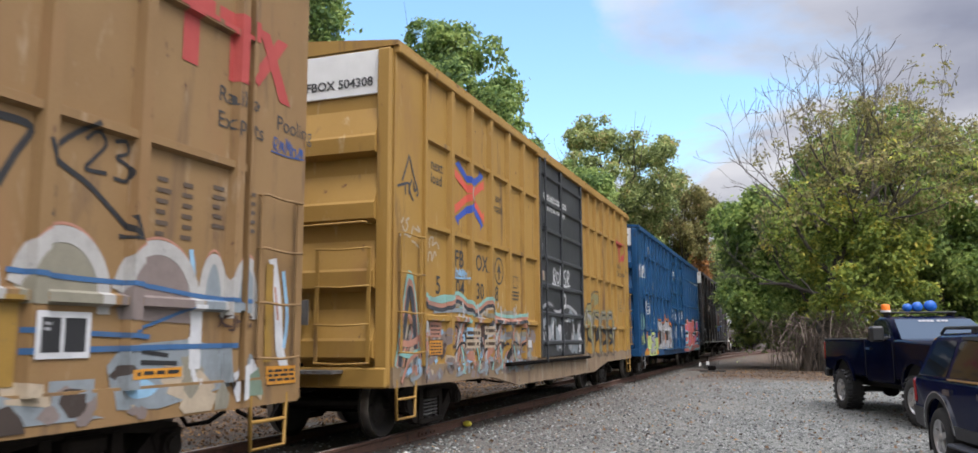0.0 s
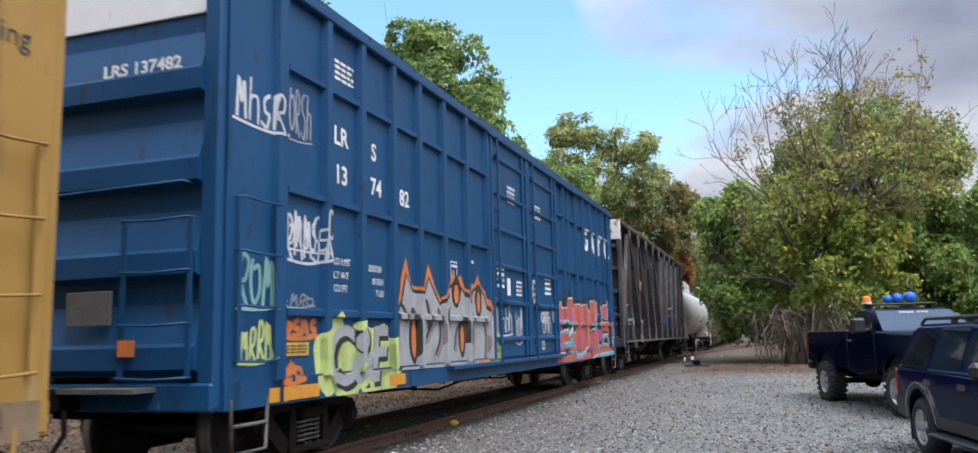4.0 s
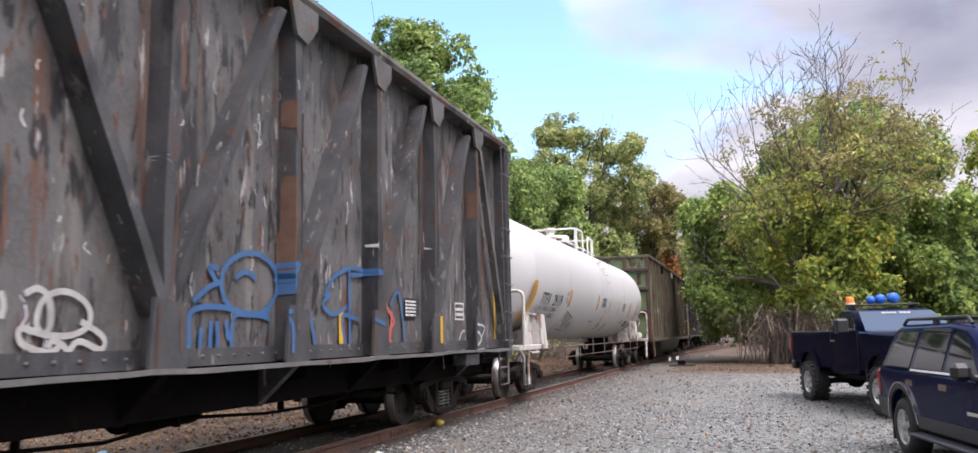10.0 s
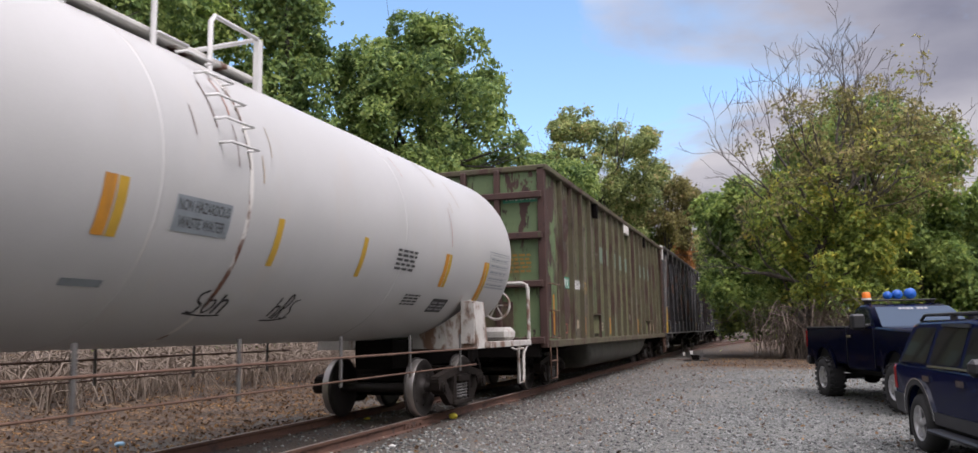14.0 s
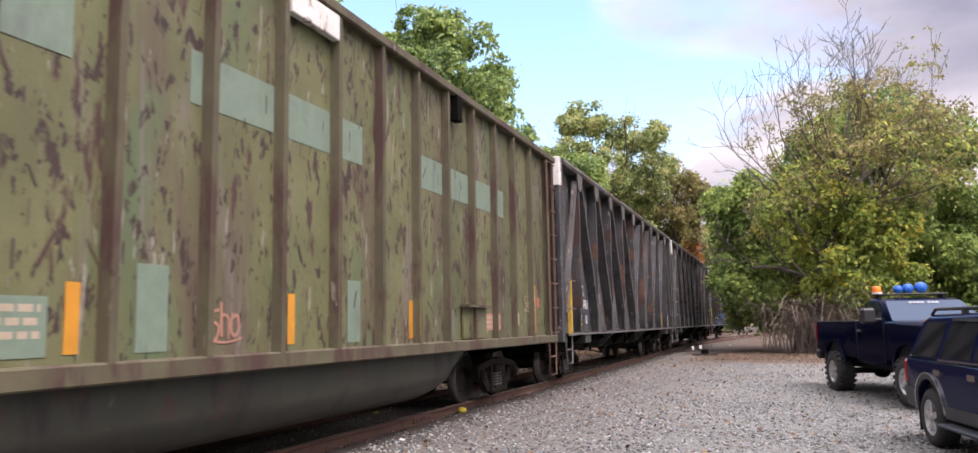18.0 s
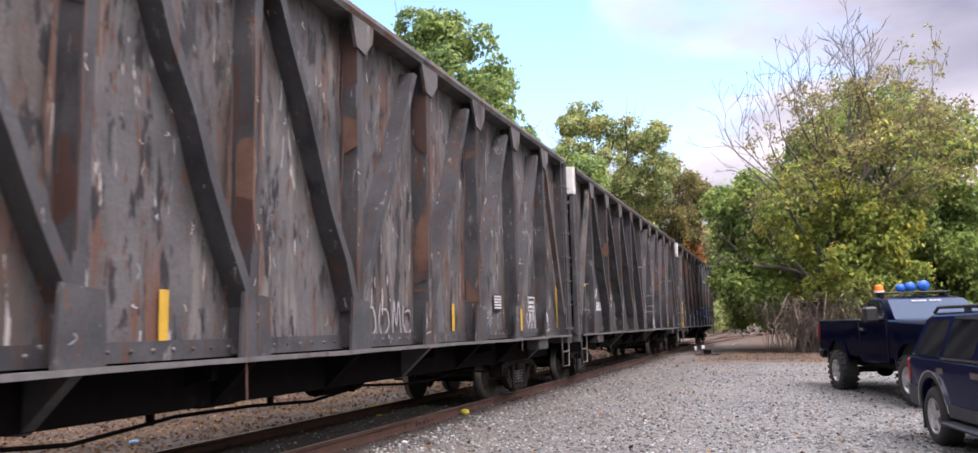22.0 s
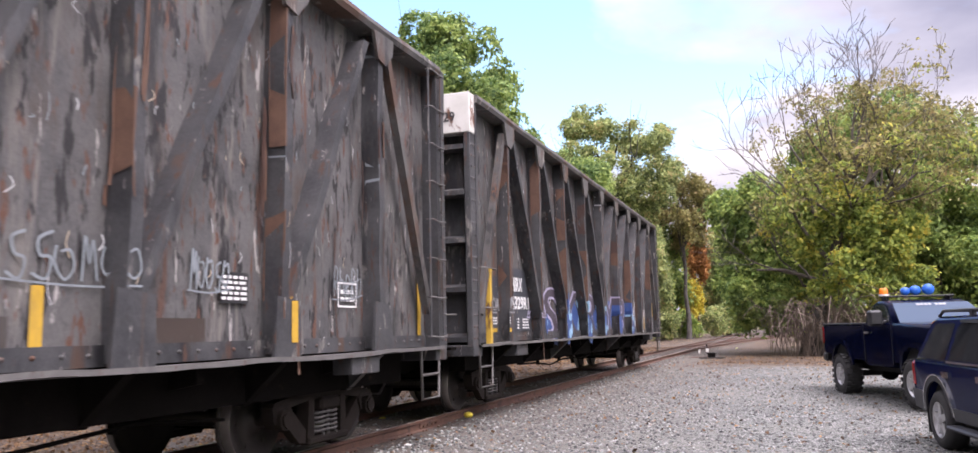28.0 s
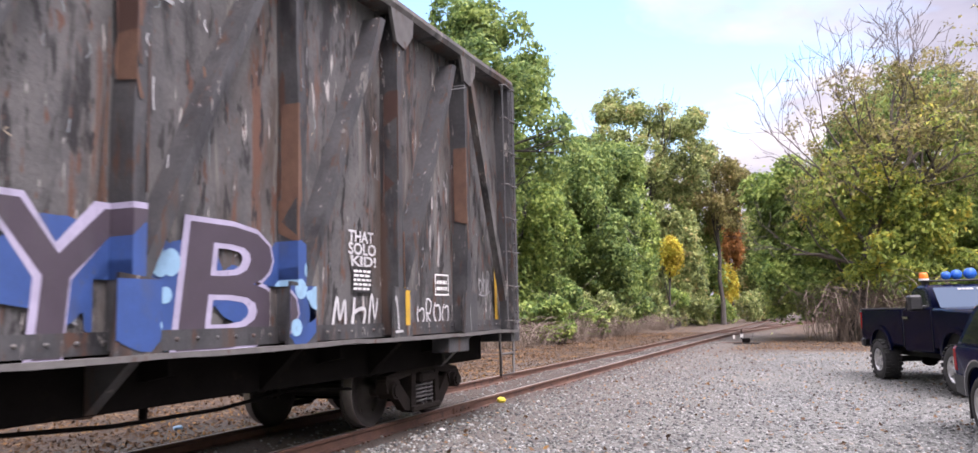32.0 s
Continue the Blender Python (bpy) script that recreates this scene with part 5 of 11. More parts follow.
# ---- green gondola ----
def green_gondola(start):
    car = train_car("gondola_car", "tall rust-patched green gondola with close side posts and drop belly", "gondola car", start)
    L, top, sill, X = 18.95, 4.70, 1.02, 1.52
    bays = [0.95, 1.27, 2.24] + [3.3 + 1.0 * k for k in range(15)] + [18.4, L]
    for ya, yb in zip(bays, bays[1:]):
        part("side_sheet", Geo().box(X - 0.03, X, ya, yb, sill, top - 0.05), M_GREEN, car)
    part("side_sheet", Geo().box(X - 0.03, X + 0.001, 0.0, 0.95, sill, top - 0.05), M_GREEN_END, car)
    part("far_side", Geo().box(-X, -X + 0.03, 0, L, sill, top - 0.05), M_GREEN, car)
    part("floor", Geo().box(-X + 0.03, X - 0.03, 0.02, L - 0.02, sill - 0.02, sill + 0.06), M_UNDER, car)
    ys = [1.27, 2.24] + [3.3 + 1.0 * k for k in range(15)] + [18.4]
    pm = Geo().prism([(0, -0.05), (0.10, -0.035), (0.10, 0.035), (0, 0.05)], "z", sill + 0.03, top - 0.1).mesh("side_post", M_GREEN_BAR)
    for y in ys:
        part("side_post", pm, None, car, at=pose(X, y, 0))
    part("top_chord", Geo().box(X - 0.05, X + 0.13, 0, L, top - 0.13, top, c=0.02), M_GREEN_BAR, car)
    part("side_sill", Geo().box(X - 0.05, X + 0.10, 0, L, sill - 0.10, sill + 0.05, c=0.015), M_GREEN_BAR, car)
    # belly: the floor drops between the bogies, its lower edge rounded
    prof = [(1.46, sill - 0.1), (1.46, 0.62), (1.36, 0.42), (1.1, 0.30), (-1.1, 0.30), (-1.36, 0.42), (-1.46, 0.62), (-1.46, sill - 0.1)]
    g = Geo()
    vs = []
    for y, s in ((4.2, 0.0), (4.45, 0.75), (4.8, 1.0), (13.2, 1.0), (13.7, 0.8), (14.2, 0.0)):
        for x, z in prof:
            vs.append((x, y, sill - 0.1 + (z - (sill - 0.1)) * s))
    n = len(prof)
    g.add(vs, [(k * n + c, k * n + c + 1, (k + 1) * n + c + 1, (k + 1) * n + c) for k in range(5) for c in range(n - 1)], 0, True)
    part("drop_belly", g, M_BELLY, car, "rounded dull green belly")
    for y, out in ((0.0, -1), (L, 1)):
        part("end_sheet", Geo().box(-X, X - 0.03, y - 0.02, y + 0.02, sill, top - 0.03), M_GREEN_END, car)
        for z in (sill + 0.05, sill + 1.2, sill + 2.2, sill + 3.05):
            part("end_rib", Geo().box(-X, X, y, y + out * 0.16, z - 0.07, z + 0.07, c=0.015), M_MAROON, car)
        for x in (-0.95, -0.2, 0.55):
            part("end_post", Geo().box(x - 0.06, x + 0.06, y, y + out * 0.14, sill, top - 0.06, c=0.015), M_MAROON, car)
        part("corner_post", Geo().box(X - 0.10, X + 0.06, y - out * 0.08, y + out * 0.08, sill - 0.1, top - 0.05, c=0.01), M_MAROON, car)
        part("end_cap", Geo().box(-X, X + 0.12, y - 0.08, y + 0.08, top - 0.12, top + 0.004, c=0.02), M_GREEN_BAR, car)
        part("end_sill", Geo().box(-1.4, 1.4, y - 0.12, y + 0.12, sill - 0.3, sill, c=0.02), M_UNDER, car)
    part("toolbox_door", Geo().box(-0.05, 0.85, -0.05, -0.03, sill + 0.12, sill + 0.85, c=0.01), M_GREEN_BAR, car)
    ladder(car, X + 0.06, L - 0.62, L - 0.12, sill + 0.1, top - 0.2, 8, M_RUSTBAR, M_RUSTBAR)
    ladder(car, X + 0.06, 0.08, 0.66, sill + 0.1, sill + 1.2, 3, M_RUSTBAR, M_MAROON)
    for a, b in ((0.02, 0.55), (L - 0.62, L - 0.12)):
        stirrup(car, X + 0.08, a, b, 0.30, sill - 0.02, M_RUSTBAR)
    part("slide_gate", Geo().box(X + 0.005, X + 0.05, 4.42, 5.2, sill + 0.14, sill + 0.62, c=0.01), M_GREEN, car)
    part("slide_gate_lip", Geo().box(X + 0.0, X + 0.14, 4.36, 5.26, sill + 0.62, sill + 0.66), M_GREEN_BAR, car)
    part("slide_gate", Geo().box(X + 0.005, X + 0.05, 13.9, 14.85, sill + 0.06, sill + 0.52, c=0.01), M_GREEN, car)
    part("slide_gate_lip", Geo().box(X + 0.0, X + 0.14, 13.86, 14.89, sill + 0.52, sill + 0.56), M_GREEN_BAR, car)
    part("sheet_hook", Geo().box(X + 0.03, X + 0.12, 9.36, 10.24, top - 0.42, top - 0.14, c=0.01), M_WHITE_RUST, car)
    for y in (5.0, 13.6):
        part("hinge_box", Geo().box(X + 0.02, X + 0.15, y - 0.09, y + 0.09, top - 0.5, top - 0.12, c=0.01), M_UNDER, car)
    running_gear(car, L, 2.15, 1.0)
    centre_sill(car, L, top=1.0)
    return car


gon_green = green_gondola(84.85)


# ---- tank car ----
def tank_car(start):
    car = train_car("tank_car", "white tank car with a railed hatch on top and yellow reflectors", "tank car", start)
    R, cz, a, b = 1.46, 2.63, 0.68, 19.05
    prof = [(0.0, a - 0.0)]
    hd = 0.85
    for k in range(1, 11):
        th = math.pi / 2 * k / 10
        prof.append((R * math.sin(th), a + hd * (1 - math.cos(th))))
    prof += [(R, a + (b - a) * k / 8) for k in range(1, 8)]
    for k in range(10, -1, -1):
        th = math.pi / 2 * k / 10
        prof.append((R * math.sin(th), b - hd * (1 - math.cos(th))))
    part("tank_shell", Geo().lathe(prof, (0, 0, cz), (0, 1, 0), 64), M_TANK, car, "white painted tank shell")
    for y in (4.9, 9.3, 13.8):
        part("weld_band", Geo().lathe([(R, y - 0.02), (R + 0.006, y - 0.012), (R + 0.006, y + 0.012), (R, y + 0.02)], (0, 0, cz), (0, 1, 0), 64), M_TANK, car)
    # hatch platform and dome fittings
    my, top = 9.2, cz + R
    part("platform_plate", Geo().box(-0.72, 0.72, 7.75, 11.5, top - 0.10, top - 0.05, c=0.01), M_WHITE_RUST, car)
    part("manway", Geo().lathe([(0.34, -0.2), (0.34, 0.20), (0.31, 0.26), (0.0, 0.31)], (0.15, my, top), (0, 0, 1), 20), M_WHITE, car)
    part("valve_housing", Geo().lathe([(0.18, -0.1), (0.18, 0.12), (0.23, 0.12), (0.23, 0.17), (0.12, 0.17), (0.12, 0.32), (0.16, 0.32), (0.16, 0.40), (0.0, 0.42)], (0.2, 7.95, top - 0.05), (0, 0, 1), 14), M_WHITE_RUST, car)
    part("vent_valve", Geo().lathe([(0.15, -0.1), (0.15, 0.08), (0.2, 0.08), (0.2, 0.13), (0.0, 0.16)], (0.25, 8.45, top - 0.03), (0, 0, 1), 12), M_RUSTBAR, car)
    zr = 4.52
    g = Geo().tube([(-0.8, 8.82, 3.9), (-0.8, 8.82, zr - 0.08), (-0.74, 8.82, zr), (0.72, 8.82, zr), (0.78, 8.86, zr), (0.78, 9.78, zr), (0.78, 9.88, zr - 0.1), (0.78, 9.88, 3.75)], 0.028, 8)
    part("hatch_railing", g, M_WHITE, car)
    part("railing_post", Geo().box(0.75, 0.82, 8.78, 8.88, 3.72, zr), M_WHITE, car)
    g = Geo().tube([(0.78, 10.66, 3.8), (0.78, 10.66, 4.36), (0.78, 10.72, 4.44), (0.78, 11.44, 4.44), (0.1, 11.46, 4.44), (-0.78, 11.46, 4.44), (-0.78, 11.46, 3.9)], 0.026, 8)
    part("hatch_railing", g, M_WHITE, car)
    part("railing_post", Geo().box(0.74, 0.81, 11.42, 11.49, 3.7, 4.44), M_WHITE, car)
    part("hatch_railing", Geo().tube([(-0.78, 8.82, zr - 0.3), (-0.78, 11.46, 4.2)], 0.024, 6), M_WHITE, car)
    for k in range(6):
        z = cz + 0.3 + k * 0.22
        x = math.sqrt(max(0.01, (R + 0.12) ** 2 - (z - cz) ** 2))
        part("rung", Geo().tube([(x - 0.12, 10.0, z), (x, 10.0, z), (x, 10.4, z), (x - 0.12, 10.4, z)], 0.014, 5), M_WHITE, car)
    part("rust_streak", Geo().lathe([(R + 0.004, 10.4), (R + 0.004, 10.46)], (0, 0, cz), (0, 1, 0), 64), M_WHITE_RUST, car)
    # long hand rail low on both sides
    for s in (-1, 1):
        rail = part("hand_rail", Geo().tube([(s * 1.62, 2.9, 1.02), (s * 1.62, 15.9, 1.02)], 0.013, 6).tube([(s * 1.62, 2.9, 0.78), (s * 1.62, 15.9, 0.78)], 0.010, 6), M_RUSTBAR, car)
        for k in range(8):
            y = 3.2 + 1.72 * k
            part("hand_rail_post", Geo().box(s * 1.605, s * 1.625, y - 0.018, y + 0.018, 0.72, 1.24), M_GALV, rail)
    # saddles and end platforms
    for y, out in ((0.0, 1), (18.7, -1)):
        ys = y + out * 2.0
        sad = Geo().prism([(-1.45, 1.0), (1.45, 1.0), (1.38, 1.75), (1.2, 1.62), (0.8, 1.38), (0, 1.22), (-0.8, 1.38), (-1.2, 1.62), (-1.38, 1.75)], "y", ys - 0.25, ys + 0.25)
        part("saddle", sad, M_FITTING, car, "rust-streaked white saddle")
        k = 1.6 if y < 1 else 2.25
        part("saddle_web", Geo().prism([(y + out * (k - 0.55), 1.1), (y + out * k, 1.1), (y + out * k, 1.72), (y + out * (k - 0.22), 1.78), (y + out * (k - 0.42), 1.45)], "x", 1.22, 1.27), M_FITTING, car, "rust-stained saddle plate")
        part("web_flange", Geo().box(1.18, 1.40, y + out * (k - 0.02), y + out * (k + 0.03), 1.08, 1.72), M_FITTING, car)
        part("web_lug", Geo().box(1.16, 1.36, y + out * (k - 0.26), y + out * k, 1.72, 1.76), M_FITTING, car)
        part("stub_sill", Geo().box(-0.32, 0.32, y, y + out * 3.0, 0.72, 1.16), M_UNDER, car)
        part("platform", Geo().box(-1.5, 1.5, y - out * 0.42, y + out * 0.35, 1.02, 1.08, c=0.01), M_FITTING, car)
        part("side_walk", Geo().box(1.36, 1.56, y - out * 0.42, y + out * (1.6 if y < 1 else 1.9), 1.0, 1.1, c=0.01), M_FITTING, car)
        # the rail rises from the walk and bends across the platform
        q = 0.06 if y < 1 else -0.40
        e = y + out * q
        g = Geo().tube([(1.52, e, 1.06), (1.52, e, 2.04), (1.49, e, 2.13), (1.40, e, 2.17), (-1.40, e, 2.17), (-1.49, e, 2.13), (-1.52, e, 2.04), (-1.52, e, 1.06)], 0.036, 8)
        part("platform_rail", g, M_FITTING, car)
        if y < 1:
            part("rail_brace", Geo().beam((0.62, e, 2.0), (1.30, e, 1.08), 0.05, 0.03, upv=(0, 1, 0)), M_FITTING, car)
        st = Geo().tube([(1.52, y - out * 0.3, 1.02), (1.52, y - out * 0.02, 0.86), (1.52, y - out * 0.02, 0.34), (1.52, y + out * 0.3, 0.34), (1.52, y + out * 0.3, 1.02)], 0.03, 5)
        part("step_iron", st, M_FITTING, car)
        part("grab_iron", Geo().tube([(1.55, y + out * 0.3, 0.98), (1.62, y + out * 0.3, 0.95), (1.62, y + out * 0.8, 0.95), (1.55, y + out * 0.8, 0.98)], 0.016, 5), M_FITTING, car)
    wheel_ = Geo().lathe([(0.26, -0.02), (0.285, 0.0), (0.26, 0.02), (0.235, 0.0), (0.26, -0.02)], (1.0, 18.75, 1.75), (0, 1, 0), 20)
    for k in range(3):
        an = k * math.pi / 3
        wheel_.beam((1.0 - 0.25 * math.cos(an), 18.75, 1.75 - 0.25 * math.sin(an)), (1.0 + 0.25 * math.cos(an), 18.75, 1.75 + 0.25 * math.sin(an)), 0.02, 0.02)
    part("hand_brake_wheel", wheel_, M_FITTING, car)
    part("placard", Geo().prism([(0.15, 1.39), (0.32, 1.22), (0.49, 1.39), (0.32, 1.56)], "y", 18.94, 18.95), M_WHITE, car, "white diamond placard")
    part("placard_mark", Geo().prism([(0.27, 1.34), (0.37, 1.34), (0.32, 1.47)], "y", 18.95, 18.955), P_PLACARD, car)
    part("brake_housing", Geo().box(0.6, 1.35, 18.35, 18.85, 1.08, 1.34, c=0.08), M_FITTING, car)
    running_gear(car, 18.7, 1.95, 1.0)
    return car


tank = tank_car(64.5)

# ---- paint on the cars: lettering, data panels, graffiti ----
def paint(name, c, rough=0.55, var=0.12):
    """Sprayed paint, a little dirty and rubbed."""
    c = tuple(v * 0.82 for v in c)
    dirty = tuple(0.55 * v + 0.03 for v in c)
    return surface(name, tuple(v * (1 - var) for v in c), tuple(min(v * (1 + var), 0.9) for v in c), 7.0, rough, bump=0.0, fine=40.0, stains=[(dirty, 3.0, 0.54, 0.16, 0.4), (dirty, 16.0, 0.62, 0.06, 0.6)])


P_WHITE, P_SILVER, P_BLACK = paint("sprayed_white", (0.56, 0.56, 0.57)), paint("sprayed_silver", (0.33, 0.33, 0.34)), paint("sprayed_black", (0.018, 0.018, 0.02))
P_RED, P_CYAN, P_ORANGE = paint("sprayed_coral", (0.45, 0.105, 0.08)), paint("sprayed_cyan", (0.10, 0.42, 0.50)), paint("sprayed_orange", (0.60, 0.17, 0.03))
P_LIME, P_PURPLE, P_LILAC = paint("sprayed_lime", (0.50, 0.58, 0.20)), paint("sprayed_plum", (0.060, 0.046, 0.062)), paint("sprayed_lilac", (0.38, 0.35, 0.47))
P_BLUE, P_SKY, P_PINK = paint("sprayed_blue", (0.030, 0.075, 0.24)), paint("sprayed_pale_blue", (0.26, 0.45, 0.62)), paint("sprayed_magenta", (0.42, 0.10, 0.22))
P_OLIVE, P_CREAM, P_GREYB = paint("sprayed_olive", (0.24, 0.215, 0.095)), paint("faded_cream", (0.42, 0.34, 0.245)), paint("faded_blue_grey", (0.225, 0.255, 0.275))
P_TEAL, P_ROSE, P_BROWN = paint("faded_teal", (0.22, 0.42, 0.38)), paint("faded_rose", (0.42, 0.20, 0.14)), paint("brown_primer", (0.062, 0.032, 0.024))
P_MINT, P_YEL, P_GOLD = paint("faded_mint_paint", (0.165, 0.225, 0.165)), paint("marker_yellow", (0.54, 0.33, 0.03)), paint("marker_orange", (0.58, 0.25, 0.02))
P_GREEN = paint("sign_green", (0.03, 0.25, 0.15))
P_GRIME = paint("oily_grime", (0.05, 0.035, 0.028))
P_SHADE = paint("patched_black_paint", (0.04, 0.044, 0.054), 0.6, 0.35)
P_MAUVE = paint("faded_mauve_grey", (0.21, 0.165, 0.15))
P_PRINT = paint("faded_black_print", (0.09, 0.06, 0.04))
P_OLD = paint("faded_olive_grey", (0.24, 0.22, 0.165))
P_MUSTARD = paint("dull_mustard", (0.30, 0.175, 0.03))
P_CHALK = paint("chalky_white", (0.40, 0.385, 0.365))
P_TAGBLUE = paint("marker_blue", (0.04, 0.115, 0.26))


class Decal:
    """Flat paint in the plane of a side (along, up), in layers of one material each; laid on the side's relief when built."""

    def __init__(self):
        self.items = []
        self.mats = []

    def poly(self, mat_, pts, layer=0):
        if mat_ not in self.mats:
            self.mats.append(mat_)
        self.items.append((self.mats.index(mat_), layer, [tuple(p) for p in pts]))
        return self

    def rect(self, mat_, x0, z0, x1, z1, layer=0):
        return self.poly(mat_, [(x0, z0), (x1, z0), (x1, z1), (x0, z1)], layer)

    def frame_rect(self, mat_, x0, z0, x1, z1, w, layer=0):
        self.rect(mat_, x0, z0, x1, z0 + w, layer).rect(mat_, x0, z1 - w, x1, z1, layer)
        return self.rect(mat_, x0, z0 + w, x0 + w, z1 - w, layer).rect(mat_, x1 - w, z0 + w, x1, z1 - w, layer)

    def line(self, mat_, pts, w, layer=0, soft=True):
        pts = smooth_line(pts, 5) if soft and len(pts) > 2 else pts
        n = len(pts)
        L, R = [], []
        for i, p in enumerate(pts):
            d = Vector(pts[min(i + 1, n - 1)]) - Vector(pts[max(i - 1, 0)])
            d = d.normalized() if d.length > 1e-6 else Vector((1, 0))
            s = Vector((-d.y, d.x)) * w / 2
            L.append(tuple(Vector(p) + s))
            R.append(tuple(Vector(p) - s))
        for i in range(n - 1):
            self.poly(mat_, [R[i], R[i + 1], L[i + 1], L[i]], layer)
        return self

    def text(self, mat_, s, x, z, size, layer=0, grow=0.0, width=None, shear=0.0, space=1.0, up_=1.0):
        """Letters from x on the line z; width stretches them to a length, up_ in height."""
        cu = bpy.data.curves.new("letters", "FONT")
        cu.body, cu.size, cu.offset, cu.shear, cu.space_character, cu.resolution_u = s, size, grow, shear, space, 3
        ob = bpy.data.objects.new("letters", cu)
        scene.collection.objects.link(ob)
        me = bpy.data.meshes.new_from_object(ob)
        co = [v.co for v in me.vertices]
        if co:
            x0, x1 = min(c.x for c in co), max(c.x for c in co)
            k = width / (x1 - x0) if width else 1.0
            for p in me.polygons:
                self.poly(mat_, [(x + (co[i].x - (x0 if width else 0)) * k, z + co[i].y * up_) for i in p.vertices], layer)
        bpy.data.objects.remove(ob)
        bpy.data.curves.remove(cu)
        bpy.data.meshes.remove(me)
        return self

    def bars(self, mat_, x, z, w, hh, rows, seed, layer=0):
        r = random.Random(seed)
        for k in range(rows):
            zz = z + hh * (1 - (k + 0.8) / rows)
            xx = x
            while xx < x + w * 0.95:
                l = min(r.uniform(0.14, 0.3) * w, x + w - xx)
                self.rect(mat_, xx, zz, xx + l, zz + hh / rows * 0.55, layer)
                xx += l + 0.06 * w
        return self

    def table(self, mat_, x, z, w, hh, rows, seed, layer=0):
        """Two columns of small print."""
        r = random.Random(seed)
        for k in range(rows):
            zz = z + hh * (1 - (k + 0.8) / rows)
            for a, b in ((0.0, r.uniform(0.2, 0.38)), (r.uniform(0.62, 0.7), 0.94)):
                self.rect(mat_, x + a * w, zz, x + b * w, zz + hh / rows * 0.42, layer)
        return self

    def scrawl(self, mat_, x, z, w, hh, seed, width=0.03, n=8, layer=0):
        """A sprayed signature that cannot be read: loops, hooks and slanted strokes run together."""
        r = random.Random(seed)
        forms = [[(0.1, 0.9), (0.0, 0.4), (0.35, 0.05), (0.75, 0.3), (0.6, 0.75), (0.2, 0.7)], [(0.1, 0.0), (0.25, 1.0), (0.45, 0.35), (0.6, 0.95), (0.8, 0.0)],
                 [(0.7, 0.95), (0.2, 0.8), (0.3, 0.5), (0.7, 0.4), (0.55, 0.0), (0.05, 0.1)], [(0.1, 1.0), (0.15, 0.05), (0.1, 0.55), (0.7, 0.6), (0.75, 0.0)],
                 [(0.15, 0.0), (0.2, 0.95), (0.7, 0.85), (0.55, 0.5), (0.2, 0.45), (0.75, 0.0)]]
        m = max(3, n // 2 + 1)
        cw = w / m
        for i in range(m):
            f = r.choice(forms)
            k = r.uniform(0.8, 1.12)
            s = r.uniform(-0.1, 0.25)
            pts = [(x + cw * (i + p * 1.05) + s * q * cw + r.uniform(-0.04, 0.04) * cw, z + hh * (q * k + r.uniform(-0.05, 0.05))) for p, q in f]
            self.line(mat_, pts, width * r.uniform(0.75, 1.05), layer)
        self.line(mat_, [(x - 0.05 * w, z + r.uniform(-0.12, 0.0) * hh), (x + 0.5 * w, z - 0.1 * hh), (x + 1.05 * w, z + r.uniform(-0.1, 0.15) * hh)], width * 0.7, layer)
        return self

    def smear(self, mats_, x0, x1, z0, z1, n, size, seed, layer=0):
        """Old paint-outs: many soft-edged patches."""
        r = random.Random(seed)
        for k in range(n):
            s = size * r.uniform(0.4, 1.3)
            self.poly(r.choice(mats_), bubble(r.uniform(x0, x1), r.uniform(z0, z1), s * r.uniform(0.4, 1.1), s * r.uniform(0.4, 1.2), seed * 100 + k, 16, 0.22), layer + k % 3)
        return self

    def build(self, car, name, relief, cuts_y=(), cuts_z=(), label="", foot=0.0):
        """relief(y, z): how far out the side stands; cut along its edges so that the paint follows posts and ribs."""
        g = Geo()
        # each stroke lies a hair over the one before it
        lift = 0.0010 / max(len(self.items), 1)
        cuts_z = list(cuts_z) + [foot]
        for order, (mi, layer, pts) in enumerate(self.items):
            pieces = [pts]
            for axis, cuts in ((0, cuts_y), (1, cuts_z)):
                for c in cuts:
                    nxt = []
                    for q in pieces:
                        lo_, hi_ = min(p[axis] for p in q), max(p[axis] for p in q)
                        if lo_ < c - 1e-6 and hi_ > c + 1e-6:
                            for s in (1, -1):
                                out = []
                                for i, b in enumerate(q):
                                    a = q[i - 1]
                                    ia, ib = s * (a[axis] - c) <= 0, s * (b[axis] - c) <= 0
                                    if ia != ib:
                                        t = (c - a[axis]) / (b[axis] - a[axis])
                                        out.append((a[0] + (b[0] - a[0]) * t, a[1] + (b[1] - a[1]) * t))
                                    if ib:
                                        out.append(b)
                                if len(out) >= 3:
                                    nxt.append(out)
                        else:
                            nxt.append(q)
                    pieces = nxt
            for q in pieces:
                cy, cz = sum(p[0] for p in q) / len(q), sum(p[1] for p in q) / len(q)
                if cz < foot:
                    continue
                vs = []
                for y, z in q:
                    x, zz = relief(cy, cz, z, y)
                    vs.append((x + 0.003 + 0.0012 * layer + lift * order, y, zz))
                g.add(vs, [tuple(range(len(vs)))], mi)
        if g.f:
            me = bpy.data.meshes.new(name)
            me.from_pydata(g.v, [], g.f)
            for m in self.mats:
                me.materials.append(m)
            me.polygons.foreach_set("material_index", g.m)
            me.update()
            ob = new(name, me)
            ob.parent = car
            tagged(ob, label)


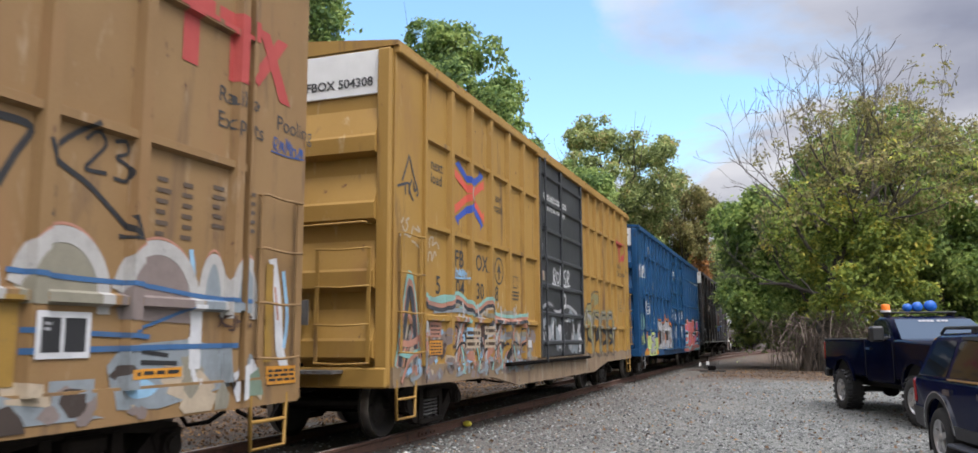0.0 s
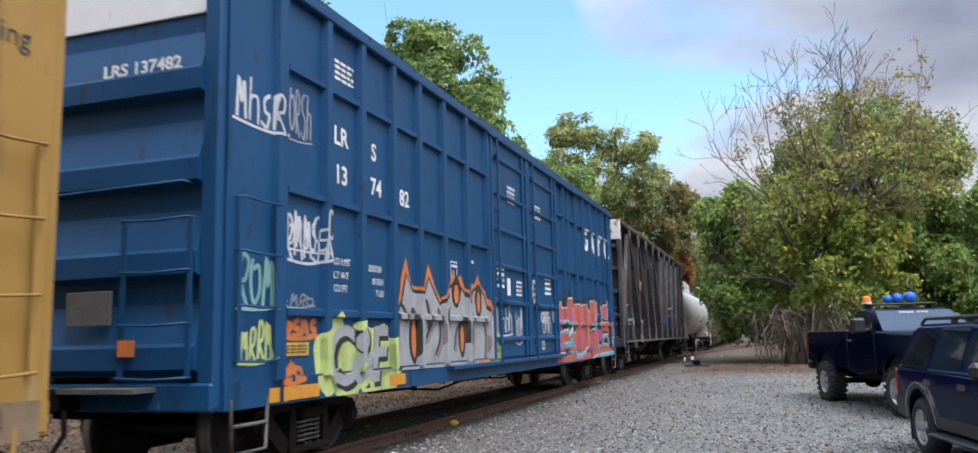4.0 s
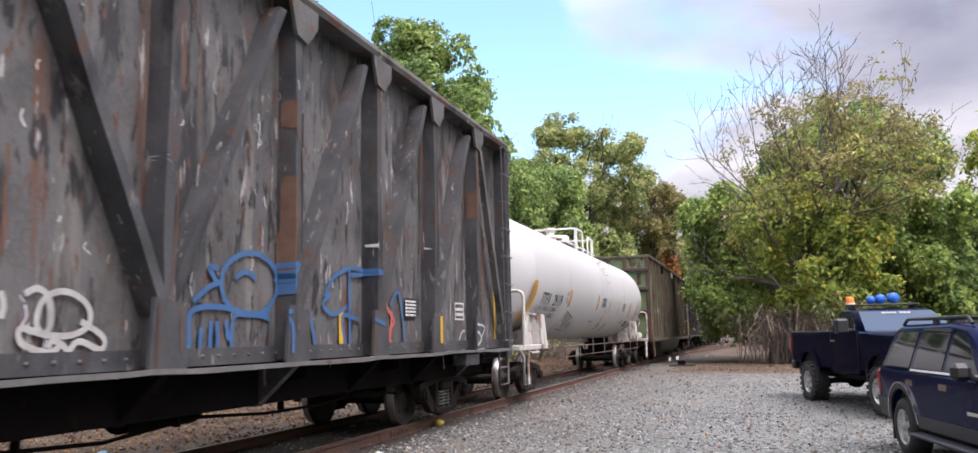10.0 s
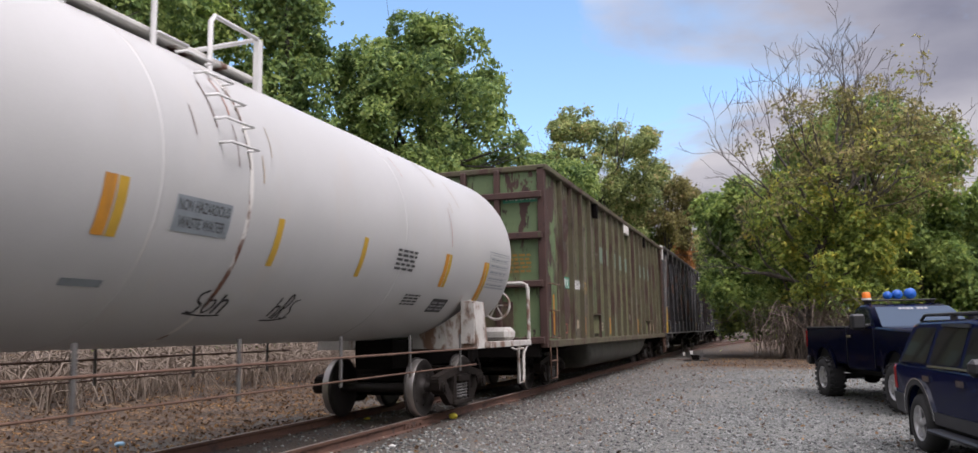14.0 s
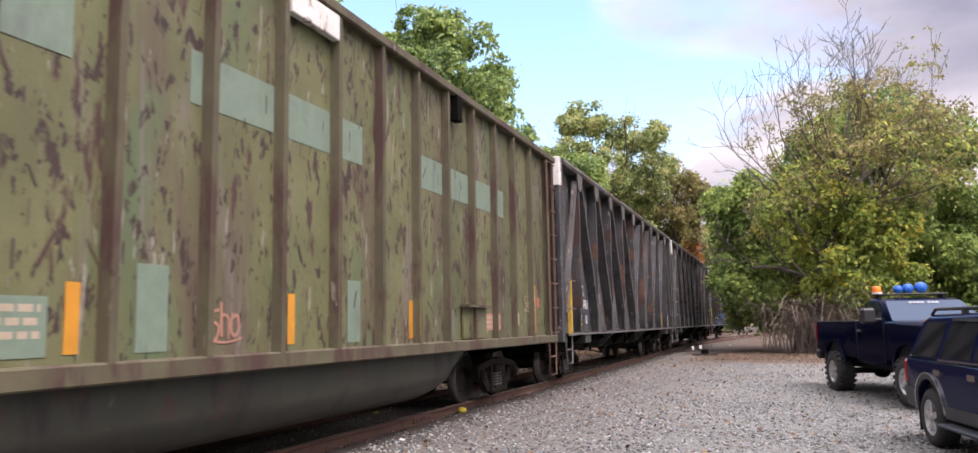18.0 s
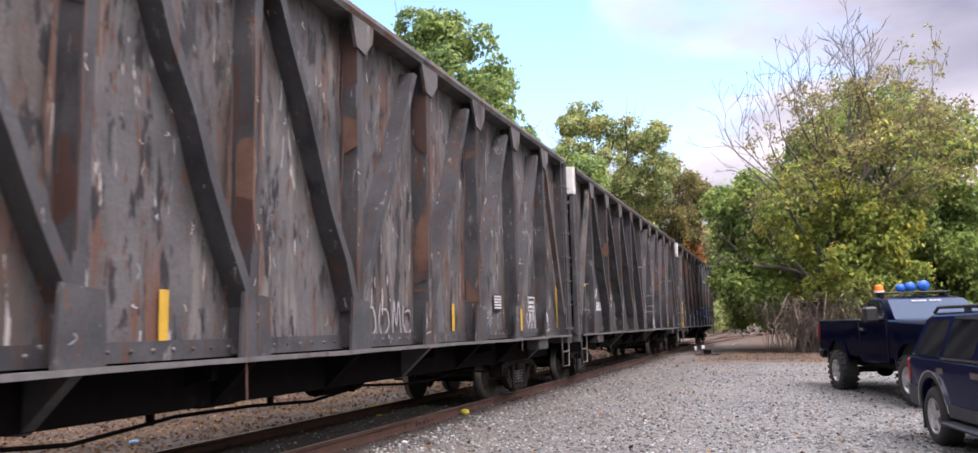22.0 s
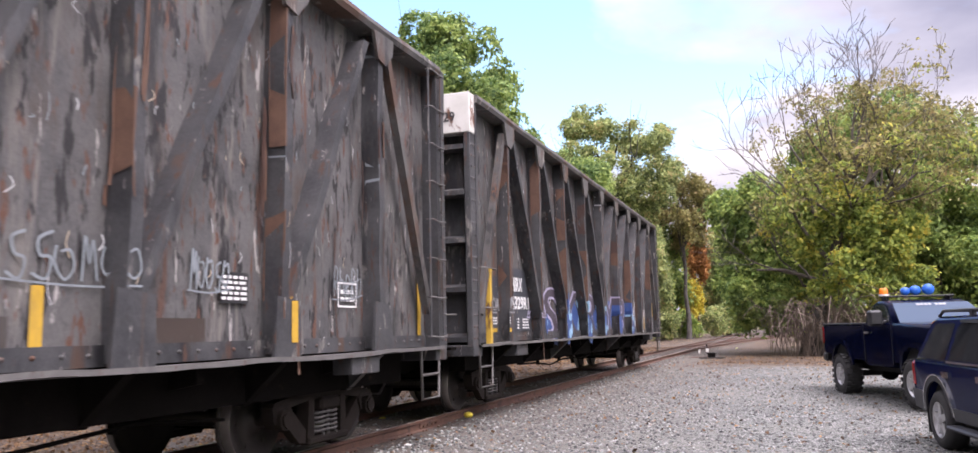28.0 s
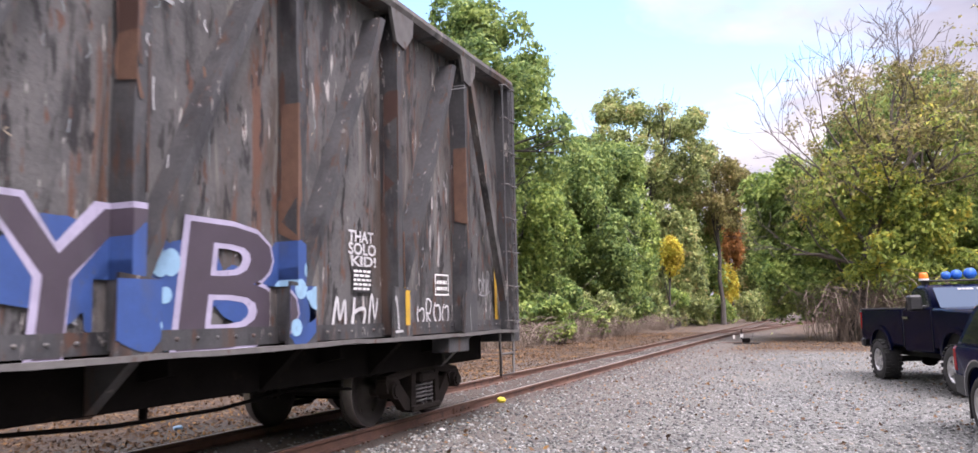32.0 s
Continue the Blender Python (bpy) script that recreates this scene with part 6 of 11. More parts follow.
def box_relief(posts, ribs, length, door):
    """Relief and cut lines of a boxcar's side, with the slanting flanks of its posts."""
    cy, cz = [], []
    for p in posts:
        cy += [p - 0.075, p - 0.05, p + 0.05, p + 0.075]
    cy += [0.80, 0.86, length - 0.86, length - 0.80, door[0], door[1]]
    for r in ribs:
        cz += [r - 0.05, r - 0.03, r + 0.03, r + 0.05]
    cz += [0.93]

    def f(y, z, zz, yy):
        for p in posts:
            if abs(y - p) < 0.075 and z > 0.95:
                return 1.547 - max(0.0, abs(yy - p) - 0.05) * 3.0, zz
        if 0.80 < y < 0.86 or length - 0.86 < y < length - 0.80:
            x = 1.547
        elif y < 0.8 or y > length - 0.8:
            x = 1.502 if z < 0.95 else 1.492
        elif z < 0.95:
            x = 1.502
        elif door[0] < y < door[1]:
            x = 1.522
        else:
            x = 1.472
            for r in ribs:
                if abs(z - r) < 0.05:
                    x = 1.527 - max(0.0, abs(zz - r) - 0.03) * 2.75
        return x, zz
    return f, cy, cz


F_TTX = box_relief(fbox_posts, [1.55, 2.75, 3.92], 15.4, (5.9, 9.3))
F_BOX = box_relief(fbox_posts, [1.55, 2.75, 3.92], 15.35, (5.93, 9.33))
F_BLUE = box_relief(blue_posts, [1.56, 2.75, 3.98], 18.2, (6.9, 11.3))


def red_mark(d, x, z, s):
    """The owner's mark as plain red blocks and a cross."""
    d.rect(M_LETR, x, z + 0.42 * s, x + 0.62 * s, z + 0.62 * s).rect(M_LETR, x + 0.22 * s, z - 0.05 * s, x + 0.42 * s, z + 0.42 * s)
    d.rect(M_LETR, x + 0.68 * s, z + 0.42 * s, x + 1.22 * s, z + 0.62 * s).rect(M_LETR, x + 0.84 * s, z - 0.05 * s, x + 1.04 * s, z + 0.42 * s)
    d.poly(M_LETR, [(x + 1.08 * s, z), (x + 1.26 * s, z), (x + 1.74 * s, z + 0.6 * s), (x + 1.56 * s, z + 0.6 * s)])
    d.poly(M_LETR, [(x + 1.24 * s, z + 0.6 * s), (x + 1.42 * s, z + 0.6 * s), (x + 1.80 * s, z - 0.05 * s), (x + 1.62 * s, z - 0.05 * s)], 1)


def words(d, x, z):
    d.text(M_LETK, "Railcar", x, z + 0.22, 0.20).text(M_LETK, "Experts", x, z, 0.20)
    d.text(M_LETK, "Pooling", x + 0.80, z + 0.16, 0.20)


def tan_marks():
    d = Decal()
    red_mark(d, 13.5, 3.52, 0.92)
    words(d, 14.15, 3.05)
    d.scrawl(P_BLUE, 14.9, 3.0, 0.5, 0.14, 5, 0.02)
    d.line(P_BLACK, [(12.5, 2.55), (12.6, 2.25), (12.55, 2.05)], 0.035).line(P_BLACK, [(12.9, 2.75), (12.58, 2.48), (12.9, 2.3), (13.3, 2.02)], 0.04)
    d.line(P_BLACK, [(13.25, 2.16), (13.32, 2.0), (13.16, 2.0)], 0.035, soft=False)
    d.line(P_BLACK, [(12.83, 2.62), (12.93, 2.7), (13.0, 2.62), (12.9, 2.5), (12.84, 2.42), (13.02, 2.42)], 0.028).line(P_BLACK, [(13.08, 2.66), (13.18, 2.68), (13.2, 2.6), (13.1, 2.55), (13.22, 2.5), (13.2, 2.4), (13.08, 2.4)], 0.028)
    d.line(P_BLACK, [(12.15, 2.62), (12.4, 2.6), (12.3, 2.4), (12.2, 2.2)], 0.05)
    for x, w, top, m in ((9.6, 0.9, 1.95, P_GREYB), (10.6, 0.8, 1.98, P_MAUVE), (11.5, 0.72, 1.95, P_GREYB), (12.36, 0.70, 1.96, P_OLD), (13.17, 0.80, 1.96, P_MAUVE), (14.04, 0.28, 1.93, P_GREYB), (14.36, 0.34, 1.92, P_GREYB)):
        a = [(x + w / 2 - w / 2 * math.cos(radians(q)), 1.55 + (top - 1.55) * math.sin(radians(q))) for q in range(0, 181, 15)]
        d.poly(m, [(x, 1.5)] + a + [(x + w, 1.5)], 0)
        d.line(P_CHALK, [(x, 1.62)] + a[1:-1] + [(x + w, 1.45)], min(0.11, w * 0.3), 2)
        d.line(P_ROSE, [(p, q + 0.07) for p, q in a[2:-2]], 0.02, 1)
    d.poly(P_MAUVE, [(13.17, 1.5), (13.95, 1.5), (13.95, 1.40), (13.2, 1.42)], 0).rect(P_WHITE, 13.93, 1.05, 14.06, 1.55, 2)
    # worn grey and white patches along the foot
    d.poly(P_CREAM, [(12.3, 1.04), (12.62, 1.0), (12.66, 0.86), (12.34, 0.9)], 2).rect(P_GREYB, 12.66, 0.82, 13.02, 1.02, 1).poly(P_GREYB, [(12.2, 0.98), (12.5, 0.9), (13.1, 0.76), (12.2, 0.76)], 0)
    d.poly(P_GREYB, [(13.2, 0.80), (13.12, 1.1), (13.25, 1.24), (13.9, 1.28), (14.35, 1.22), (14.4, 0.9), (13.6, 0.78)], 0)
    d.poly(P_SKY, bubble(13.42, 0.93, 0.15, 0.065, 8, 18, 0.06), 3).poly(P_GREYB, bubble(13.42, 0.93, 0.24, 0.13, 9, 18, 0.1), 2).poly(P_CREAM, bubble(13.9, 0.95, 0.3, 0.13, 10, 16, 0.1), 1)
    d.poly(P_WHITE, [(14.38, 1.0), (14.72, 1.12), (14.78, 1.02), (14.6, 0.95), (14.66, 0.8), (14.5, 0.76)], 2).poly(P_MINT, [(14.62, 0.95), (14.8, 1.04), (14.86, 0.8), (14.66, 0.8)], 1)
    d.line(P_WHITE, [(14.95, 2.0), (15.05, 1.6), (15.1, 1.2), (15.2, 1.0)], 0.12, 2).line(P_SKY, [(15.12, 1.9), (15.2, 1.5), (15.16, 1.2)], 0.05, 3).line(P_ROSE, [(15.0, 1.75), (15.06, 1.45)], 0.03, 3)
    d.line(P_WHITE, [(13.93, 1.3), (13.99, 1.0), (14.06, 0.95)], 0.05, 3).line(P_BLACK, [(13.4, 1.2), (13.7, 1.16)], 0.03, 3).line(P_BLACK, [(13.36, 1.12), (13.8, 1.1)], 0.035, 3)
    d.smear([P_MAUVE, P_CREAM, P_GREYB, P_OLD, P_GRIME], 9.0, 15.2, 0.74, 1.1, 40, 0.12, 6)
    d.line(P_TAGBLUE, [(12.3, 1.70), (12.8, 1.68), (13.4, 1.67), (14.0, 1.62), (14.6, 1.6)], 0.035, 4).line(P_TAGBLUE, [(12.42, 1.34), (13.0, 1.32), (13.5, 1.3)], 0.035, 4).line(P_TAGBLUE, [(12.42, 1.21), (13.4, 1.22), (14.43, 1.23)], 0.04, 4)
    d.line(P_TAGBLUE, [(13.3, 1.33), (13.6, 1.42), (13.92, 1.52)], 0.025, 4).line(P_SKY, [(13.9, 1.98), (13.94, 1.8), (13.96, 1.7)], 0.05, 1)
    d.rect(P_WHITE, 12.47, 1.16, 12.96, 1.46, 5).rect(P_BLACK, 12.51, 1.2, 12.72, 1.42, 6).rect(P_BLACK, 12.75, 1.2, 12.92, 1.42, 6).bars(P_SILVER, 12.53, 1.33, 0.12, 0.07, 2, 2, 7)
    d.rect(P_MUSTARD, 12.26, 1.0, 12.4, 1.55, 5).rect(P_MUSTARD, 14.86, 1.08, 14.97, 1.95, 5)
    d.rect(P_GOLD, 13.28, 1.0, 13.85, 1.07, 5).rect(P_GOLD, 14.9, 0.88, 15.35, 1.04, 5).bars(P_BLACK, 14.93, 0.9, 0.4, 0.12, 3, 8, 6).bars(P_BLACK, 13.32, 1.015, 0.5, 0.05, 1, 9, 6)
    d.table(P_PRINT, 13.5, 2.03, 0.42, 0.5, 6, 11).table(P_PRINT, 14.13, 2.17, 0.5, 0.4, 5, 12)
    d.text(P_BROWN, "XJH52", 14.25, 1.38, 0.14, grow=0.003, layer=5)
    d.build(box_ttx, "side_lettering", *F_TTX, label="red owner's mark, black lettering and grey-white graffiti", foot=0.72)


def yellow_marks():
    d = Decal()
    # crossed arrows
    d.poly(M_BLUELOGO, [(1.95, 3.78), (2.08, 3.85), (2.46, 3.66), (2.60, 3.67), (2.67, 3.58), (2.53, 3.53)], 0)
    d.poly(M_BLUELOGO, [(2.66, 3.66), (2.92, 3.80), (2.92, 3.86), (3.10, 3.81), (3.09, 3.77), (2.68, 3.56)], 0)
    d.poly(M_BLUELOGO, [(1.95, 3.00), (2.01, 3.03), (2.53, 3.29), (2.70, 3.38), (2.71, 3.27), (2.53, 3.17), (2.08, 2.97), (2.08, 2.89)], 0)
    d.poly(M_BLUELOGO, [(2.70, 3.23), (2.77, 3.27), (3.09, 3.02), (2.95, 2.93), (3.00, 3.00), (2.70, 3.16)], 0)
    d.poly(M_REDLOGO, [(1.92, 3.70), (1.95, 3.71), (2.51, 3.51), (2.59, 3.44), (2.47, 3.41), (1.91, 3.59)], 1)
    d.poly(M_REDLOGO, [(1.91, 3.22), (1.95, 3.18), (2.42, 3.41), (2.57, 3.44), (2.58, 3.38), (1.94, 3.05)], 1)
    d.poly(M_REDLOGO, [(2.70, 3.54), (3.12, 3.74), (3.13, 3.58), (3.06, 3.59), (2.71, 3.41)], 1)
    d.poly(M_REDLOGO, [(2.74, 3.38), (3.06, 3.19), (3.13, 3.25), (3.13, 3.06), (2.72, 3.27)], 1)
    d.poly(P_CREAM, bubble(2.55, 3.43, 0.10, 0.13, 3, 14, 0.02), 2).poly(M_REDLOGO, bubble(2.55, 3.43, 0.06, 0.08, 4, 10, 0.02), 3)
    d.text(M_LETK, "FB", 1.93, 2.30, 0.34, grow=0.004).text(M_LETK, "OX", 2.76, 2.31, 0.34, grow=0.004)
    for s, x in (("5", 1.27), ("04", 1.97), ("30", 2.78), ("8", 3.62)):
        d.text(M_LETK, s, x, 1.88, 0.34, grow=0.004)
    d.text(M_LETK, "next", 1.10, 3.54, 0.22, grow=0.001).text(M_LETK, "load", 1.10, 3.35, 0.22, grow=0.001).text(M_LETK, "any", 3.66, 3.50, 0.20, grow=0.001).text(M_LETK, "road", 3.60, 3.33, 0.20, grow=0.001)
    n = 20
    ringp = [(3.82 + 0.20 * math.cos(6.2832 * i / n), 2.37 + 0.21 * math.sin(6.2832 * i / n)) for i in range(n + 1)]
    d.line(M_LETK, ringp, 0.03, soft=False).poly(M_LETK, [(3.82, 2.5), (3.72, 2.33), (3.80, 2.36), (3.80, 2.22), (3.84, 2.22), (3.84, 2.36), (3.92, 2.33)])
    d.frame_rect(M_LETK, 4.55, 2.14, 4.78, 2.34, 0.015).bars(M_LETK, 4.5, 1.92, 0.35, 0.18, 3, 21)
    d.line(P_SHADE, [(0.39, 3.57), (0.31, 3.39), (0.20, 3.21)], 0.03)
    d.line(P_SHADE, [(0.41, 3.55), (0.53, 3.33), (0.66, 3.15), (0.62, 3.08)], 0.03)
    d.line(P_SHADE, [(0.07, 3.12), (0.23, 3.17), (0.38, 3.21)], 0.03)
    d.line(P_SHADE, [(0.28, 3.18), (0.30, 3.05)], 0.03)
    d.line(P_SHADE, [(0.40, 3.22), (0.40, 3.07)], 0.03)
    d.line(P_SHADE, [(0.48, 3.27), (0.41, 3.15), (0.47, 3.05), (0.53, 3.01)], 0.03)
    d.line(P_SHADE, [(0.53, 3.24), (0.56, 3.14), (0.62, 3.19), (0.59, 3.26)], 0.03)
    d.line(P_CREAM, [(0.18, 2.68), (0.26, 2.76)], 0.03)
    d.line(P_CREAM, [(0.22, 2.66), (0.29, 2.59), (0.37, 2.67), (0.32, 2.72), (0.41, 2.77)], 0.03)
    d.line(P_CREAM, [(0.14, 2.53), (0.33, 2.56), (0.44, 2.54), (0.53, 2.69)], 0.03)
    d.line(P_CREAM, [(0.56, 2.66), (0.73, 2.64), (0.64, 2.70)], 0.03)
    d.line(P_CREAM, [(0.48, 2.49), (0.57, 2.48), (0.69, 2.43)], 0.03)
    d.line(P_CREAM, [(1.07, 2.47), (1.08, 2.59), (1.19, 2.61), (1.15, 2.51), (1.30, 2.56), (1.38, 2.48)], 0.03)
    d.line(P_CREAM, [(1.02, 2.28), (1.05, 2.40), (1.14, 2.39), (1.14, 2.30), (1.24, 2.43), (1.28, 2.37)], 0.03)
    d.scrawl(P_SKY, 1.95, 2.15, 0.45, 0.12, 25, 0.035, 6, 4)
    # worn paint-out along the foot of the side
    d.smear([P_GREYB, P_MAUVE, P_OLD, P_MAUVE, P_CREAM], 0.15, 5.7, 0.72, 1.45, 190, 0.12, 26, 0)
    d.smear([P_ROSE, P_TEAL, P_BROWN, P_GREYB, P_BROWN], 0.2, 5.6, 0.75, 1.55, 90, 0.055, 27, 2)
    d.line(P_TEAL, [(0.9, 1.72), (1.6, 1.85), (2.1, 1.75), (2.6, 1.6)], 0.06, 3).line(P_OLD, [(1.9, 1.75), (2.6, 1.78), (3.4, 1.62), (4.2, 1.7), (5.2, 1.6)], 0.07, 4).line(P_GREYB, [(1.2, 1.64), (2.2, 1.68), (3.0, 1.6)], 0.06, 5)
    for k, x in enumerate((0.25, 1.75, 2.6, 3.3, 4.1, 4.8)):
        d.line(P_ROSE, [(x, 0.95), (x + 0.25, 1.35), (x + 0.12, 1.6), (x + 0.45, 1.3), (x + 0.5, 0.9)], 0.03, 5)
        d.line(P_BLACK, [(x + 0.05, 0.85), (x + 0.18, 1.45), (x + 0.4, 1.2), (x + 0.3, 0.9)], 0.022, 6)
        d.line(P_BLACK, [(x + 0.08, 1.0), (x + 0.3, 1.3), (x + 0.55, 1.05)], 0.025, 6)
        d.line(P_GREYB, [(x + 0.2, 0.78), (x + 0.5, 0.85), (x + 0.65, 1.1)], 0.05, 6)
    # an old piece half washed off: dark letter bodies, rose and teal outlines, pale drips below
    d.smear([P_SHADE, P_BLACK, P_BROWN], 1.9, 4.0, 1.12, 1.48, 46, 0.10, 201, 3).smear([P_SKY, P_GREYB], 0.3, 5.4, 0.80, 1.10, 44, 0.055, 202, 5).smear([P_ROSE, P_MAUVE], 0.3, 5.2, 0.82, 1.30, 44, 0.06, 203, 5)
    d.smear([P_CHALK, P_CREAM], 1.9, 5.6, 1.60, 1.82, 26, 0.07, 204, 3).smear([P_SKY, P_CHALK], 0.45, 3.8, 1.2, 1.45, 16, 0.05, 205, 7)
    for o, m, w in ((0.0, P_TEAL, 0.10), (-0.10, P_ROSE, 0.10), (-0.19, P_SHADE, 0.10)):
        d.line(m, [(0.08 - o * 0.4, 0.95), (0.22 - o * 0.4, 1.45), (0.42, 2.08 + o), (0.60 + o * 0.3, 1.62), (0.66 + o * 0.3, 1.15)], w, 6)
        d.line(m, [(0.8, 1.84 + o * 0.6), (1.5, 1.78 + o * 0.6), (2.05, 1.92 + o * 0.6), (2.7, 1.74 + o * 0.6), (3.3, 1.90 + o * 0.6), (3.5, 1.70 + o * 0.6), (4.3, 1.64 + o * 0.6), (5.2, 1.70 + o * 0.6)], w * 0.55, 6)
    for k, x in enumerate((1.95, 2.55, 3.15, 3.6, 4.3)):
        d.line(P_CHALK, [(x, 0.92), (x + 0.10, 1.30), (x + 0.30, 1.60), (x + 0.26, 1.80)], 0.055, 7).line(P_ROSE, [(x + 0.07, 0.9), (x + 0.19, 1.28), (x + 0.38, 1.58)], 0.06, 7)
        d.line(P_TEAL, [(x + 0.22, 0.80), (x + 0.30, 1.0), (x + 0.22, 1.18)], 0.05, 7).line(P_BLACK, [(x - 0.05, 1.05), (x + 0.22, 1.22), (x + 0.52, 1.16)], 0.03, 8)
    d.line(P_TEAL, [(0.15, 1.12), (0.45, 1.08), (0.8, 1.16)], 0.07, 7).line(P_ROSE, [(0.12, 1.25), (0.45, 1.22), (0.85, 1.34)], 0.08, 7).line(P_ROSE, [(0.2, 0.76), (0.4, 1.0), (0.72, 1.12)], 0.05, 7)
    for x0, x1, z0 in ((2.35, 2.95, 1.30), (3.12, 3.62, 1.34), (2.35, 2.9, 1.14), (3.12, 3.6, 1.14)):
        d.rect(P_CREAM, x0, z0, x1, z0 + 0.13, 8).bars(P_PRINT, x0 + 0.04, z0 + 0.02, x1 - x0 - 0.08, 0.09, 1, int(x0 * 90), 9)
    d.rect(P_GOLD, 1.05, 1.06, 1.50, 1.27, 7).frame_rect(P_BROWN, 1.05, 1.06, 1.50, 1.27, 0.012, 8).bars(P_BROWN, 1.1, 1.08, 0.36, 0.16, 4, 28, 8)
    d.rect(P_ROSE, 1.07, 1.3, 1.45, 1.5, 7).bars(P_BROWN, 1.1, 1.32, 0.3, 0.15, 3, 29, 8).rect(P_WHITE, 5.35, 1.12, 5.55, 1.25, 7)
    # door
    d.text(M_LETW, "CLOSE AND LOCK DOORS", 6.3, 3.98, 0.17, 0, 0.003, 1.75).text(M_LETW, "BEFORE MOVING CAR", 6.42, 3.78, 0.17, 0, 0.003, 1.5).bars(M_LETW, 6.05, 2.95, 0.15, 0.15, 3, 32)
    d.rect(P_CREAM, 6.0, 2.38, 6.3, 2.56, 2).rect(P_ROSE, 6.08, 2.42, 6.2, 2.52, 3)
    d.scrawl(P_WHITE, 6.9, 2.36, 1.3, 0.34, 33, 0.045, 8, 2)
    d.smear([P_SILVER, P_GREYB, P_WHITE], 6.1, 9.1, 1.15, 1.75, 34, 0.2, 34, 0).smear([P_BLACK], 6.3, 9.0, 1.05, 1.6, 12, 0.16, 35, 3)
    d.line(P_SILVER, [(6.1, 1.85), (6.6, 1.95), (7.2, 1.8), (8.0, 1.95), (8.8, 1.8)], 0.07, 3)
    d.poly(P_WHITE, bubble(7.75, 2.05, 0.12, 0.16, 36), 4).poly(P_BLACK, bubble(7.75, 2.05, 0.06, 0.09, 37), 5)
    # far half: line-drawn letters
    red_mark(d, 13.28, 3.45, 0.86)
    words(d, 13.75, 3.0)
    for k, x in enumerate((9.7, 10.55, 11.4, 12.2)):
        r = random.Random(40 + k)
        a = [(x, 1.0), (x - 0.05, 1.5), (x + 0.15, 1.85), (x + 0.42, 1.75), (x + 0.38, 1.3), (x + 0.6, 1.05), (x + 0.8, 1.4), (x + 0.75, 1.8)]
        a = [(p + r.uniform(-0.06, 0.06), q + r.uniform(-0.08, 0.08)) for p, q in a]
        d.line(P_OLIVE, a, 0.20, 1).line(P_OLD, [(p + 0.03, q - 0.10) for p, q in a], 0.08, 2).line(P_SILVER, [(p - 0.03, q + 0.05) for p, q in a[1:5]], 0.03, 3)
        d.line(P_BLACK, [(p + 0.16, q - 0.14) for p, q in a[2:]], 0.05, 1).line(P_BLACK, [(x + 0.2, 1.55), (x + 0.28, 1.3), (x + 0.2, 1.1)], 0.045, 4)
        for o in (-0.11, 0.11):
            d.line(P_BLACK, [(p + o, q + 0.02) for p, q in a], 0.03, 3)
        d.line(P_BLACK, [(x + 0.1, 0.98), (x + 0.5, 0.84), (x + 0.8, 0.95)], 0.03, 3)
    d.line(P_OLIVE, [(9.9, 1.9), (10.3, 2.15), (10.8, 2.3), (10.75, 2.05)], 0.13, 1).line(P_BLACK, [(9.85, 1.95), (10.3, 2.24), (10.85, 2.4), (10.9, 2.05)], 0.03, 3)
    d.rect(P_BLACK, 12.55, 1.25, 12.95, 1.55, 6).frame_rect(P_WHITE, 12.55, 1.25, 12.95, 1.55, 0.03, 7).bars(P_WHITE, 12.6, 1.3, 0.3, 0.2, 3, 45, 7)
    d.text(M_LETK, "XJH52", 13.35, 1.78, 0.13).scrawl(M_LETK, 12.7, 2.45, 0.25, 0.28, 46, 0.02, 3)
    d.table(P_PRINT, 13.45, 2.05, 0.4, 0.45, 6, 47).table(P_PRINT, 13.98, 2.0, 0.3, 0.4, 5, 48).scrawl(P_BROWN, 10.3, 2.0, 0.35, 0.4, 49, 0.015, 4)
    d.rect(P_YEL, 14.5, 1.1, 14.56, 1.9, 5)
    d.build(box_yellow, "side_lettering", *F_BOX, label="crossed-arrow mark, black lettering and worn graffiti", foot=0.72)


def end_text(car, s, x, z, size, mat_, y=-0.056, width=None):
    """Letters on the leading end, read from ahead of the train."""
    me = text_mesh(s, size, 0.002, 0.003)
    if width:
        xs = [v.co.x for v in me.vertices]
        me.transform(Matrix.Diagonal((width / (max(xs) - min(xs)), 1, 1, 1)))
    me.materials.clear()
    me.materials.append(mat_)
    part("end_lettering", me, None, car, at=Matrix.Translation((x, y, z)) @ pose(0, 0, 0, 90, 0, 0))


